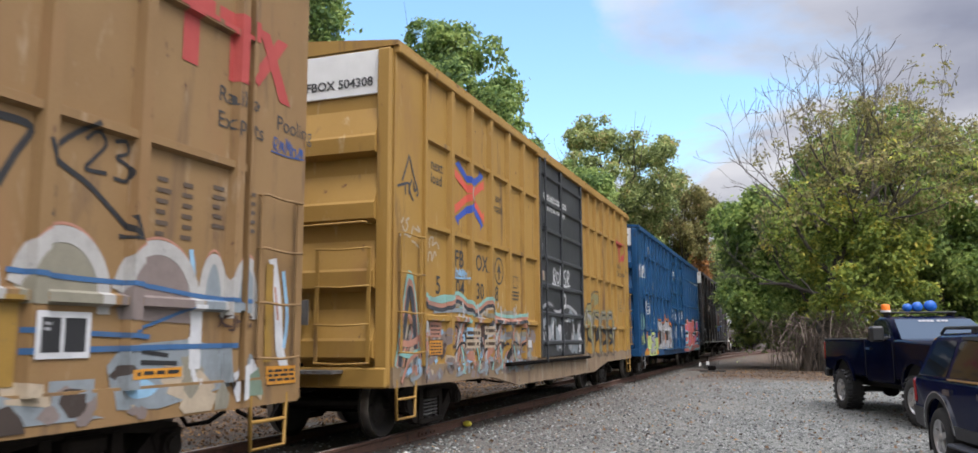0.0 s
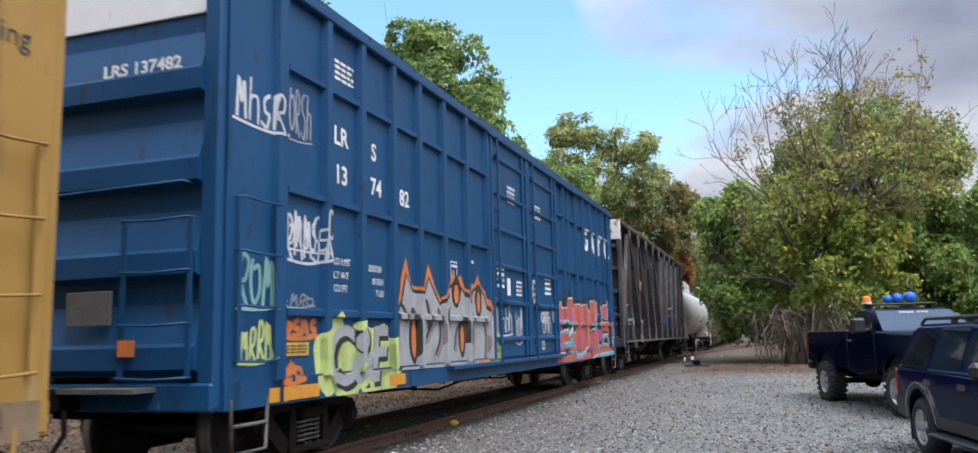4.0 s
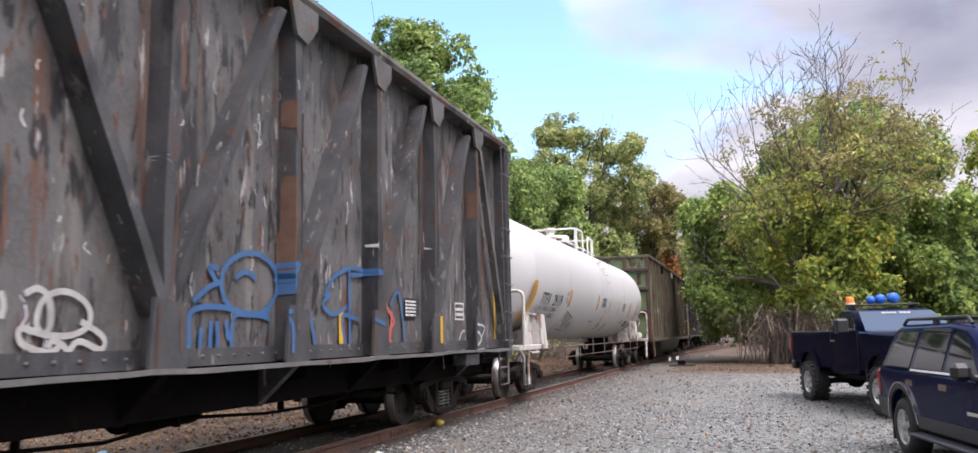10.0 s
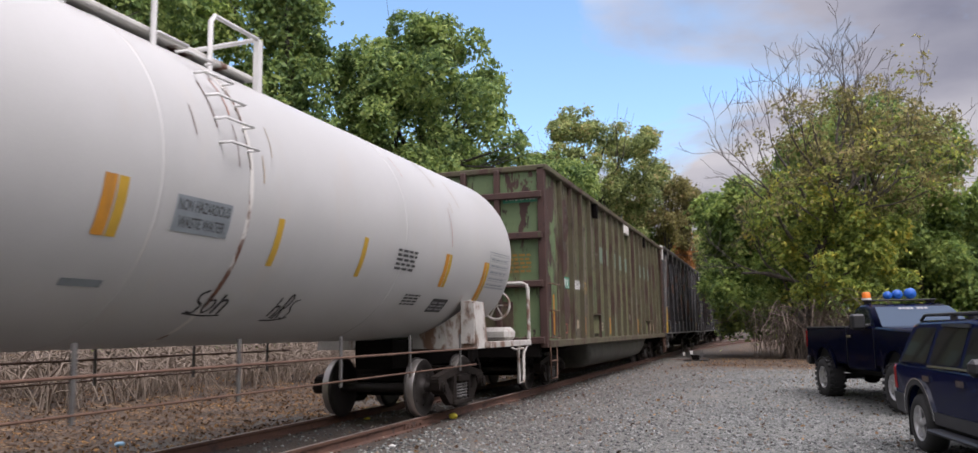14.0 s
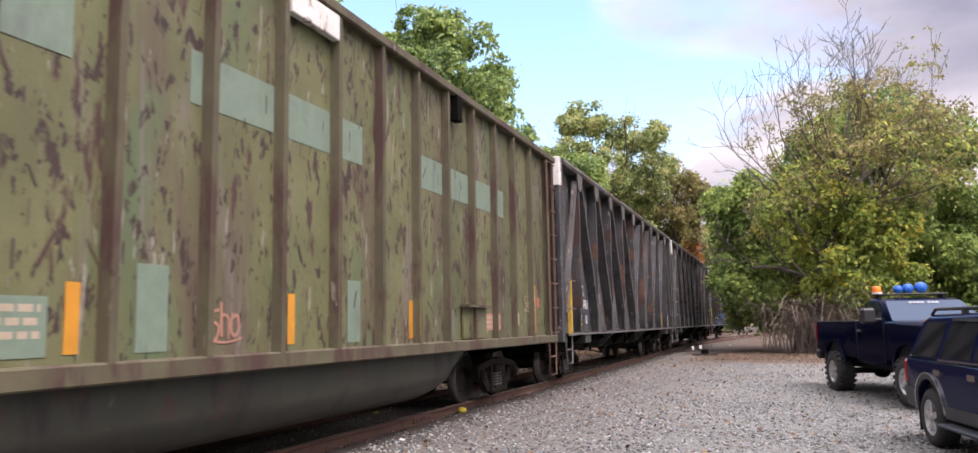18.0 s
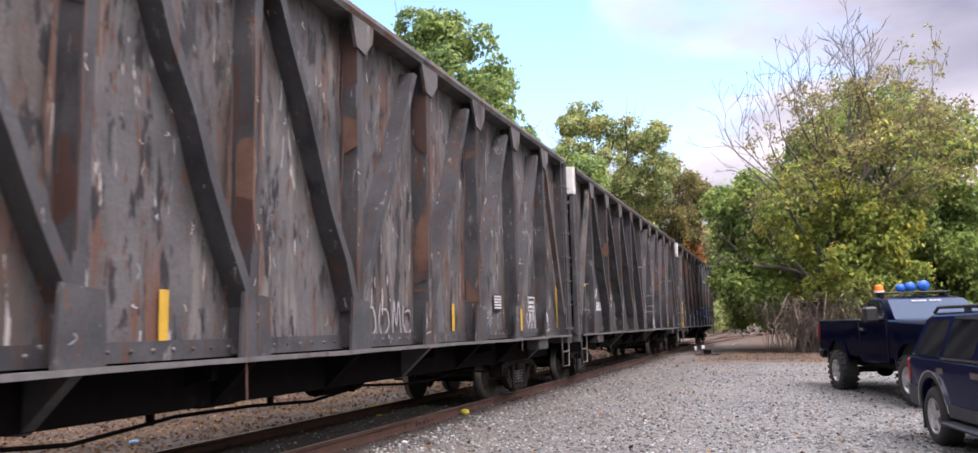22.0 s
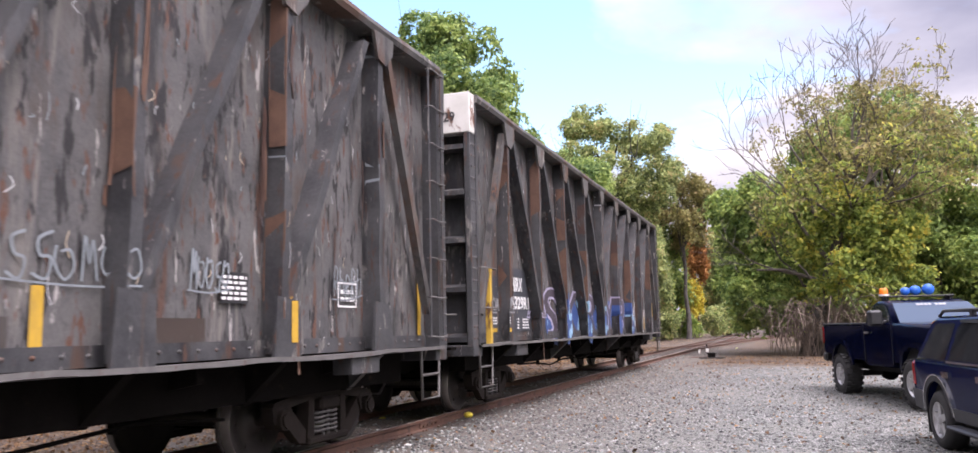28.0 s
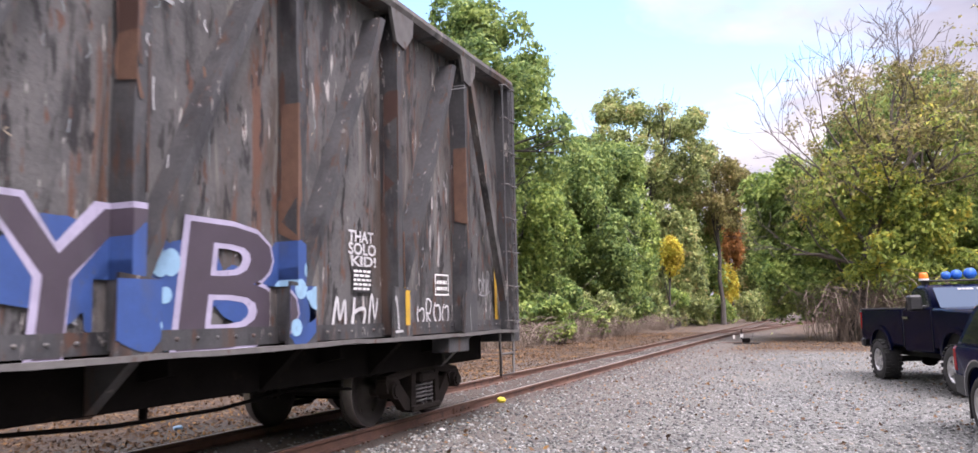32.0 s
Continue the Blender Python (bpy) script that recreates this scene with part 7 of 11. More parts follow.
def blue_marks():
    d = Decal()
    for s, x, z in (("LR", 1.84, 3.42), ("S", 2.72, 3.41), ("13", 1.86, 2.99), ("74", 2.70, 2.99), ("82", 3.50, 2.98)):
        d.text(M_LETW, s, x, z, 0.29, grow=0.006)
    d.text(M_LETW, "LD LMT", 1.84, 2.09, 0.11).text(M_LETW, "LT WT", 1.84, 1.94, 0.11).text(M_LETW, "CU FT", 1.84, 1.80, 0.11)
    d.text(M_LETW, "205000", 2.64, 2.07, 0.11).text(M_LETW, "81000", 2.74, 1.92, 0.11).text(M_LETW, "7500", 2.82, 1.78, 0.11)
    d.frame_rect(M_LETW, 5.22, 2.12, 5.48, 2.40, 0.015).text(M_LETW, "F", 5.30, 2.16, 0.15).bars(M_LETW, 5.26, 2.3, 0.2, 0.07, 1, 51).bars(M_LETW, 6.0, 2.42, 0.2, 0.08, 1, 52)
    d.bars(M_LETW, 1.86, 4.14, 0.42, 0.26, 4, 53)
    # owner's mark: four white blocks
    for x0, k, q in ((14.37, 0.96, [(0.0, 0.12), (0.1, 0.0), (0.5, 0.0), (0.6, 0.12), (0.6, 0.30), (0.34, 0.30), (0.34, 0.2), (0.4, 0.2), (0.4, 0.14), (0.22, 0.14), (0.22, 0.40), (0.58, 0.40), (0.5, 0.54), (0.1, 0.54), (0.0, 0.42)]),
                     (15.2, 0.84, [(0.0, 0.0), (0.2, 0.0), (0.24, 0.11), (0.42, 0.11), (0.46, 0.0), (0.66, 0.0), (0.44, 0.54), (0.22, 0.54)]),
                     (16.04, 0.94, [(0.2, 0.0), (0.4, 0.0), (0.4, 0.38), (0.6, 0.38), (0.6, 0.54), (0.0, 0.54), (0.0, 0.38), (0.2, 0.38)]),
                     (16.86, 0.86, [(0.0, 0.0), (0.22, 0.0), (0.33, 0.16), (0.44, 0.0), (0.66, 0.0), (0.46, 0.27), (0.66, 0.54), (0.44, 0.54), (0.33, 0.38), (0.22, 0.54), (0.0, 0.54), (0.2, 0.27)])):
        d.poly(M_LETW, [(x0 + p * k, 3.44 + v) for p, v in q])
    d.scrawl(P_WHITE, 0.08, 3.28, 0.75, 0.4, 54, 0.04, 6).scrawl(P_SILVER, 0.98, 3.32, 0.4, 0.48, 55, 0.025, 6)
    d.scrawl(P_WHITE, 0.9, 2.1, 0.85, 0.5, 56, 0.04, 8).scrawl(P_WHITE, 0.95, 2.2, 0.7, 0.3, 57, 0.03, 8).scrawl(P_TEAL, 0.15, 1.62, 0.55, 0.5, 58, 0.05, 5)
    d.scrawl(P_LIME, 0.2, 1.12, 0.5, 0.32, 59, 0.04, 6).scrawl(P_GREYB, 0.85, 1.62, 0.6, 0.14, 60, 0.025, 7)
    d.rect(P_YEL, 0.88, 1.14, 1.34, 1.27, 6).bars(P_BROWN, 0.92, 1.16, 0.38, 0.09, 3, 61, 7).rect(P_GOLD, 0.63, 0.73, 1.5, 0.86, 6).rect(P_GOLD, 3.1, 0.73, 3.55, 0.86, 6).rect(P_GOLD, 6.3, 0.82, 6.75, 0.93, 6)
    d.scrawl(P_ORANGE, 0.9, 1.32, 0.6, 0.16, 62, 0.06, 7).scrawl(P_ORANGE, 0.85, 0.9, 0.4, 0.2, 63, 0.06, 5)
    # first piece: grey letters on lime
    for k in range(9):
        d.poly(P_LIME, bubble(1.7 + 0.18 * k, 1.05 + 0.12 * math.sin(k * 2.1), 0.28, 0.36, 300 + k, 18, 0.15), 0)
    for dx, o, m, ly in ((0.03, 0.05, P_BLACK, 1), (0.0, 0.02, P_SILVER, 2)):
        d.text(m, "C&F", 1.72 + dx, 0.82 - dx, 0.88, ly, o, 1.42, 0.1, 0.85)
    # second piece: tall silver letters edged black, flaming orange above
    body = [(3.38, 0.90), (3.40, 1.57), (3.55, 1.75), (3.68, 2.08), (3.85, 1.88), (4.25, 1.84), (4.4, 2.08), (4.6, 1.88), (4.8, 1.72), (5.05, 1.93), (5.43, 2.1), (5.75, 1.93), (5.95, 1.70), (6.15, 1.98), (6.4, 2.08), (6.65, 1.93), (6.85, 1.60), (7.0, 1.85), (7.2, 1.75), (7.2, 0.86)]
    flame = [(3.3, 1.5), (3.48, 1.85), (3.52, 2.05), (3.66, 2.32), (3.82, 1.98), (4.22, 1.93), (4.38, 2.30), (4.62, 1.98), (4.82, 1.82), (5.0, 2.05), (5.15, 2.02), (5.30, 2.28), (5.43, 2.12), (5.62, 2.22), (5.8, 2.0), (5.95, 1.82), (6.1, 2.12), (6.22, 2.10), (6.38, 2.28), (6.5, 2.1), (6.72, 2.02), (6.86, 1.75), (7.0, 2.0), (7.22, 1.9)]
    d.poly(P_ORANGE, [(3.3, 1.0)] + flame + [(7.22, 1.0)], 1)
    d.line(P_BLACK, body[1:-1], 0.10, 2, False).poly(P_SILVER, body, 3).line(P_BLACK, [(3.36, 1.6), (3.34, 1.2), (3.42, 0.9)], 0.10, 4)
    for y, z, w, hh in ((3.88, 1.32, 0.10, 0.30), (5.62, 1.30, 0.10, 0.26), (5.42, 1.95, 0.14, 0.17), (6.38, 1.86, 0.12, 0.20)):
        d.poly(P_BLACK, bubble(y, z, w + 0.05, hh + 0.05, int(y * 30), 18, 0.06), 4).poly(P_ORANGE, bubble(y, z - 0.03, w * 0.7, hh * 0.8, int(y * 40), 18, 0.06), 5)
    for q in ([(4.12, 1.55), (4.2, 1.25), (4.5, 1.5)], [(4.98, 0.9), (5.05, 1.25), (4.92, 1.6), (5.1, 1.75)], [(4.72, 1.7), (4.78, 1.3), (4.6, 1.05)], [(6.02, 1.7), (6.1, 1.3), (6.0, 0.9)], [(6.55, 1.6), (6.7, 1.25), (6.62, 0.9)], [(4.3, 1.8), (4.4, 1.55), (4.35, 1.4)], [(5.3, 1.1), (5.42, 1.4), (5.75, 1.55), (5.8, 1.2)], [(3.5, 1.72), (3.62, 1.62), (3.6, 1.5)]):
        d.line(P_BLACK, q, 0.06, 4)
        d.line(P_MAUVE, [(p + 0.08, v - 0.03) for p, v in q], 0.05, 3)
    for k in range(5):
        d.poly(P_LIME, bubble(7.08 + 0.05 * k, 1.0 + 0.12 * (k % 3), 0.09, 0.15, 380 + k, 12), 5)
    # doors: small print and white scrawls
    for k, (x, z, w, hh) in enumerate(((7.2, 2.1, 0.4, 0.4), (8.3, 2.0, 0.35, 0.3), (9.4, 1.9, 0.3, 0.5), (10.3, 2.1, 0.45, 0.4), (9.7, 3.6, 0.4, 0.3), (7.9, 3.65, 0.45, 0.35))):
        d.bars(M_LETW, x, z, w, hh, 4, 400 + k, 2)
    d.rect(M_LETW, 7.75, 2.0, 7.95, 2.3, 2).rect(M_LETW, 9.2, 2.0, 9.4, 2.3, 2)
    d.scrawl(P_WHITE, 7.4, 1.35, 0.6, 0.45, 64, 0.04, 5, 2).scrawl(P_WHITE, 8.2, 1.2, 0.4, 0.6, 65, 0.035, 5, 2).scrawl(P_WHITE, 10.0, 1.3, 0.7, 0.5, 66, 0.04, 5, 2)
    d.text(P_WHITE, "CRE", 9.9, 1.55, 0.3, 3, 0.012).text(P_WHITE, "22:", 9.9, 1.02, 0.24, 3, 0.008)
    # big coral piece
    shapes = [
        [(11.11, 1.91), (11.38, 1.92), (11.43, 2.02), (11.77, 2.01), (11.84, 1.88), (12.06, 1.89), (12.09, 2.0), (12.57, 2.14), (12.61, 1.88), (12.5, 1.62), (11.73, 1.59), (11.78, 1.34), (12.26, 1.42), (12.34, 1.14), (11.91, 1.1), (11.98, 0.88),
         (11.51, 0.9), (11.47, 1.09), (11.24, 1.09), (11.11, 1.29), (11.43, 1.36), (11.42, 1.6), (11.13, 1.62)],
        [(12.64, 1.9), (12.99, 1.88), (13.04, 1.99), (13.45, 2.02), (13.51, 1.58), (13.48, 1.39), (13.55, 1.39), (13.52, 1.08), (13.68, 0.83), (13.07, 0.82), (12.97, 1.04), (12.76, 1.05), (12.72, 0.9), (12.39, 0.95), (12.47, 1.27), (12.55, 1.61)],
        [(13.59, 1.98), (14.16, 2.02), (14.25, 1.54), (14.19, 0.98), (13.97, 0.9), (13.72, 0.86), (13.61, 1.08), (13.58, 1.35), (13.52, 1.56)],
        [(14.29, 2.0), (14.82, 1.85), (14.84, 2.14), (15.16, 2.14), (15.2, 1.88), (15.67, 2.03), (15.72, 1.87), (15.38, 1.6), (14.98, 1.41), (15.67, 1.51), (15.71, 1.0), (15.56, 0.78), (14.7, 0.67), (14.75, 1.03), (14.56, 1.21), (14.27, 1.13), (14.27, 1.54)],
        [(15.82, 2.04), (16.08, 1.95), (16.76, 2.11), (17.11, 2.14), (17.24, 1.92), (16.93, 1.61), (17.52, 1.6), (17.89, 1.42), (17.88, 1.24), (16.98, 1.14), (16.8, 1.34), (16.17, 1.12), (16.73, 1.01), (17.6, 1.1), (17.7, 0.8), (15.76, 0.77), (15.73, 1.0),
         (15.88, 1.34), (15.79, 1.57), (15.97, 1.73)]]
    d.rect(P_RED, 11.2, 0.60, 14.85, 0.86, 0).rect(P_RED, 15.6, 0.64, 17.5, 0.80, 0).rect(P_RED, 11.9, 0.9, 14.8, 1.1, 0)
    for q in shapes:
        lp = q + q[:1]
        d.line(P_BLACK, [(p - 0.03, v + 0.05) for p, v in lp], 0.15, 0, False)
    for q in shapes:
        lp = q + q[:1]
        d.line(P_CYAN, [(p + 0.03, v - 0.035) for p, v in lp], 0.10, 1, False)
        d.poly(P_RED, q, 3).line(P_WHITE, [(p, v + 0.012) for p, v in lp], 0.032, 4, False)
        d.line(P_CYAN, [(p + 0.05, v - 0.03) for p, v in lp[len(q) // 2:]], 0.055, 3, False)
    for q in ([(11.81, 1.55), (12.17, 1.6), (12.24, 1.46), (11.8, 1.36)], [(12.84, 1.53), (13.11, 1.55), (13.14, 1.35), (12.81, 1.34)], [(12.81, 1.03), (13.04, 1.03), (12.93, 0.87)], [(14.74, 1.53), (15.11, 1.55), (14.94, 1.41), (14.74, 1.39)],
              [(16.08, 1.71), (16.58, 1.77), (16.69, 1.63), (16.18, 1.6)]):
        d.poly(P_BLACK, q, 5).line(P_WHITE, q + q[:1], 0.03, 6, False).line(P_CYAN, [(p - 0.04, v) for p, v in q[:2]], 0.05, 6, False)
    d.line(P_BLACK, [(12.3, 1.45), (12.42, 1.2), (12.36, 1.1), (12.1, 0.98), (12.02, 0.86)], 0.10, 5).line(P_BLACK, [(13.58, 1.5), (13.55, 1.15), (13.7, 0.9)], 0.05, 5, False).line(P_BLACK, [(15.0, 1.38), (14.6, 1.28), (14.8, 1.05), (14.75, 0.7)], 0.04, 5, False)
    d.line(P_BLACK, [(15.76, 1.55), (15.9, 1.32), (15.78, 1.05)], 0.06, 5).line(P_BLACK, [(16.0, 1.05), (16.4, 1.35), (16.85, 1.3)], 0.05, 5).poly(P_BLACK, [(16.9, 1.2), (17.4, 1.32), (17.55, 1.26), (17.2, 1.16)], 5)
    d.poly(P_RED, bubble(15.6, 1.98, 0.14, 0.17, 443, 16, 0.05), 5).line(P_WHITE, [(15.5, 1.85), (15.5, 2.05), (15.65, 2.14), (15.75, 2.0), (15.6, 1.72)], 0.03, 6).line(P_WHITE, [(17.05, 2.0), (17.1, 2.2), (17.3, 2.18), (17.3, 1.95), (17.15, 1.7)], 0.03, 6)
    r = random.Random(68)
    for k in range(30):
        d.poly(P_PINK, bubble(r.uniform(11.3, 17.2), r.uniform(0.8, 1.95), r.uniform(0.03, 0.09), r.uniform(0.05, 0.2), 420 + k, 12, 0.2), 4)
    d.poly(P_CYAN, bubble(10.9, 1.76, 0.09, 0.20, 441, 16), 0).poly(P_RED, bubble(10.93, 1.78, 0.06, 0.13, 442, 16), 1)
    d.rect(P_YEL, 17.1, 0.98, 17.3, 1.2, 6).bars(P_BROWN, 17.12, 1.0, 0.16, 0.16, 4, 69, 7)
    d.scrawl(P_WHITE, 17.55, 1.95, 0.3, 0.14, 70, 0.025, 4).scrawl(P_WHITE, 17.55, 1.5, 0.35, 0.16, 71, 0.025, 5)
    d.build(box_blue, "side_lettering", *F_BLUE, label="white lettering and bright graffiti in silver, lime and coral", foot=0.70)
    end_text(box_blue, "LRS 137482", 0.22, 3.70, 0.16, M_LETW, -0.145, 0.86)
    end_text(box_yellow, "FBOX 504308", 0.25, 4.38, 0.16, M_LETK, -0.056, 0.95)
    me = bars(0.85, 0.09, 1, 617)
    mark(box_blue, "end_print", me, M_LETK, 0.35, -0.06, 4.52, end=True)
    g = Geo().box(0.55, 0.72, -0.20, -0.185, 1.18, 1.32)
    part("reflector", g, P_ORANGE, box_blue)


tan_marks()


def gon_relief():
    L, n = 18.1, 10
    ps = [1.55 + 1.86 * i for i in range(n - 1)]
    cy = [c for p in ps for c in (p - 0.066, p - 0.062, p + 0.062, p + 0.066, p - 0.19, p + 0.20)]

    def f(y, z, zz, yy):
        back = 1.381 if z < 2.35 else 1.412
        for p in ps:
            if z < 1.58 and -0.19 < y - p < 0.20:
                return 1.598, zz
            if abs(y - p) < 0.062:
                return 1.589, zz
            if abs(y - p) < 0.066:
                return back + (1.589 - back) * (0.066 - abs(yy - p)) / 0.004, zz
        return back, zz
    return f, cy, [1.58, 2.35]


F_GON = gon_relief()


def gon_marks(car, num, seed, dy=0.0):
    """Reporting letters, plate disc, yellow edge marks and small print."""
    d = Decal()
    d.poly(P_SHADE, [(1.66, 1.24), (3.3, 1.24), (3.2, 1.72), (2.9, 2.34), (1.66, 2.36)], 0)
    d.text(M_LETW, "HIRX", 2.12 + dy, 1.95, 0.34, 2, 0.008, 0.62).text(M_LETW, num, 2.08 + dy, 1.64, 0.30, 2, 0.008, 1.02)
    if car is not gon_c:
        d.bars(M_LETW, 2.1 + dy, 1.28, 0.4, 0.2, 4, seed, 2).bars(M_LETW, 2.7 + dy, 1.28, 0.38, 0.2, 4, seed + 1, 2)
    n = 20
    d.poly(P_BLACK, bubble(4.45 + dy, 1.92, 0.19, 0.17, seed, 20, 0.0), 0)
    d.line(M_LETW, [(4.45 + dy + 0.17 * math.cos(6.2832 * i / n), 1.92 + 0.155 * math.sin(6.2832 * i / n)) for i in range(n + 1)], 0.025, 1, False)
    d.text(M_LETW, "F", 4.39 + dy, 1.80, 0.15, 1, 0.005).bars(M_LETW, 4.33 + dy, 1.95, 0.24, 0.08, 2, seed + 2, 1)
    d.rect(P_SHADE, 0.9, 1.30, 1.44, 2.15, 0)
    if car is not gon_c:
        d.rect(P_YEL, 0.93, 1.24, 1.44, 1.30, 1).bars(M_LETW, 1.05, 1.36, 0.36, 0.13, 3, seed + 3, 1)
    for y in (6.2, 12.05, 14.62, 17.78) if car is not gon_d else (14.62, 17.78):
        d.rect(P_YEL, y, 1.2, y + 0.1, 1.62 if y < 17 else 2.1, 1)
    d.rect(P_BLACK, 13.88, 1.55, 14.26, 1.82, 0).bars(M_LETW, 13.9, 1.57, 0.34, 0.23, 5, seed + 4, 1)
    d.frame_rect(M_LETW, 15.8, 1.55, 16.2, 1.82, 0.02, 1).bars(M_LETW, 15.85, 1.6, 0.3, 0.16, 2, seed + 5, 1)
    return d


def scrapes(d, seed):
    """Chalky scrapes, drips of rust and dark runs down the sheets and posts."""
    r = random.Random(seed)
    for k in range(260):
        y, z = r.uniform(0.2, 17.9), r.uniform(1.2, 4.65)
        l = r.uniform(0.02, 0.12) * r.choice([1, 1, 1, 1, 3])
        d.line(r.choice([P_CREAM, P_GREYB, P_SILVER, P_WHITE]), [(y, z), (y + r.uniform(-0.03, 0.03), z - l * 0.5), (y + r.uniform(-0.04, 0.04), z - l)], r.uniform(0.005, 0.014), 0)
    for k in range(90):
        y = 1.55 + 1.86 * r.randint(0, 8) + r.choice([-0.14, -0.05, 0.05, 0.13, r.uniform(-0.9, 0.9)])
        z = r.uniform(2.0, 4.7)
        l = r.uniform(0.3, 1.5)
        d.line(r.choice([M_RUSTBAR, M_RUSTBAR, P_BROWN]), [(y, z), (y + r.uniform(-0.03, 0.03), z - l * 0.5), (y + r.uniform(-0.05, 0.05), z - l)], r.uniform(0.01, 0.035), 0)


d = gon_marks(gon_a, "4334R1", 500, -0.04)
scrapes(d, 501)
d.scrawl(P_SILVER, 1.0, 1.6, 0.55, 0.25, 502, 0.02, 6, 2).scrawl(P_SILVER, 4.2, 1.35, 0.6, 0.3, 503, 0.02, 6, 2)
d.line(P_CHALK, [(7.87, 1.61), (7.97, 1.65), (8.06, 1.59), (8.09, 1.44), (8.03, 1.35), (7.97, 1.43), (8.02, 1.58), (8.17, 1.64), (8.33, 1.60), (8.42, 1.51), (8.40, 1.40), (8.24, 1.34), (8.03, 1.35), (7.86, 1.39), (7.85, 1.31), (7.94, 1.26), (8.09, 1.23), (8.19, 1.29)], 0.045, 2)
d.line(P_CHALK, [(8.07, 1.26), (8.11, 1.31), (8.22, 1.25), (8.21, 1.16)], 0.045, 2)
d.line(P_CHALK, [(8.21, 1.16), (8.32, 1.30), (8.53, 1.24), (8.55, 1.33), (8.34, 1.44)], 0.045, 2)
d.line(P_CHALK, [(7.69, 1.62), (7.72, 1.53), (7.70, 1.45)], 0.045, 2)
d.line(P_TAGBLUE, [(10.80, 1.84), (10.73, 1.68), (10.56, 1.56), (10.33, 1.52), (10.12, 1.55), (9.96, 1.65), (9.90, 1.79), (9.95, 1.93), (10.10, 2.04), (10.32, 2.10), (10.55, 2.08), (10.73, 1.98), (10.80, 1.84)], 0.05, 2)
d.line(P_TAGBLUE, [(10.11, 1.85), (10.27, 1.92), (10.44, 1.86)], 0.05, 2)
d.line(P_TAGBLUE, [(9.86, 1.92), (9.73, 1.92), (9.86, 1.78)], 0.05, 2)
d.line(P_TAGBLUE, [(10.71, 1.98), (10.85, 2.03), (10.74, 1.85)], 0.05, 2)
d.line(P_TAGBLUE, [(9.53, 1.62), (9.71, 1.74), (9.88, 1.80)], 0.05, 2)
d.line(P_TAGBLUE, [(9.51, 1.16), (9.48, 1.48), (9.62, 1.57), (9.96, 1.58), (10.33, 1.53), (10.73, 1.56)], 0.05, 2)
d.line(P_TAGBLUE, [(9.63, 1.17), (9.64, 1.40)], 0.05, 2)
d.line(P_TAGBLUE, [(9.76, 1.16), (9.77, 1.46)], 0.05, 2)
d.line(P_TAGBLUE, [(9.88, 1.16), (9.85, 1.46)], 0.05, 2)
d.line(P_TAGBLUE, [(10.07, 1.14), (10.10, 1.50), (10.48, 1.52), (10.72, 1.44), (10.74, 1.16)], 0.05, 2)
d.line(P_TAGBLUE, [(9.98, 1.47), (10.02, 1.29)], 0.05, 2)
d.line(P_TAGBLUE, [(11.72, 1.75), (11.92, 1.97), (12.37, 2.11), (12.78, 2.07)], 0.05, 2)
d.line(P_TAGBLUE, [(12.29, 2.09), (12.31, 1.16)], 0.05, 2)
d.line(P_TAGBLUE, [(11.86, 1.79), (11.69, 1.66), (11.93, 1.56), (12.23, 1.66)], 0.05, 2)
d.line(P_TAGBLUE, [(12.34, 2.02), (12.95, 2.09)], 0.05, 2)
d.line(P_TAGBLUE, [(12.81, 1.45), (12.45, 1.52), (12.12, 1.53), (12.24, 1.15)], 0.05, 2)
d.line(P_TAGBLUE, [(11.26, 1.31), (11.36, 1.51), (11.46, 1.44), (11.53, 1.18)], 0.05, 2)
d.line(P_TAGBLUE, [(13.40, 1.70), (13.69, 1.87), (13.88, 1.13)], 0.05, 2)
d.line(P_RED, [(13.31, 1.66), (13.53, 1.50), (13.34, 1.34), (13.56, 1.14)], 0.05, 2)
d.line(P_RED, [(13.46, 1.62), (13.41, 1.30)], 0.05, 2)
d.line(P_WHITE, [(15.84, 1.09), (16.14, 1.38), (16.43, 1.23), (16.01, 1.07), (16.55, 1.08)], 0.035, 2)
d.line(P_WHITE, [(16.24, 1.48), (16.60, 1.43), (16.37, 1.23)], 0.035, 2)
d.build(gon_a, "side_lettering", *F_GON, label="white reporting letters, yellow marks and sprayed tags")

d = gon_marks(gon_b, "4339R1", 510, -0.16)
scrapes(d, 511)
d.scrawl(P_SILVER, 9.45, 1.18, 1.3, 0.46, 512, 0.028, 7, 2)
for k in range(8):
    a = k * math.pi / 4
    d.line(P_SILVER, [(13.65 + 0.05 * math.cos(a), 1.42 + 0.05 * math.sin(a)), (13.65 + 0.15 * math.cos(a), 1.42 + 0.14 * math.sin(a))], 0.015, 2, False)
d.scrawl(P_WHITE, 15.6, 1.2, 0.8, 0.4, 514, 0.03, 6, 2)
d.build(gon_b, "side_lettering", *F_GON, label="white reporting letters, yellow marks and a white scrawl")

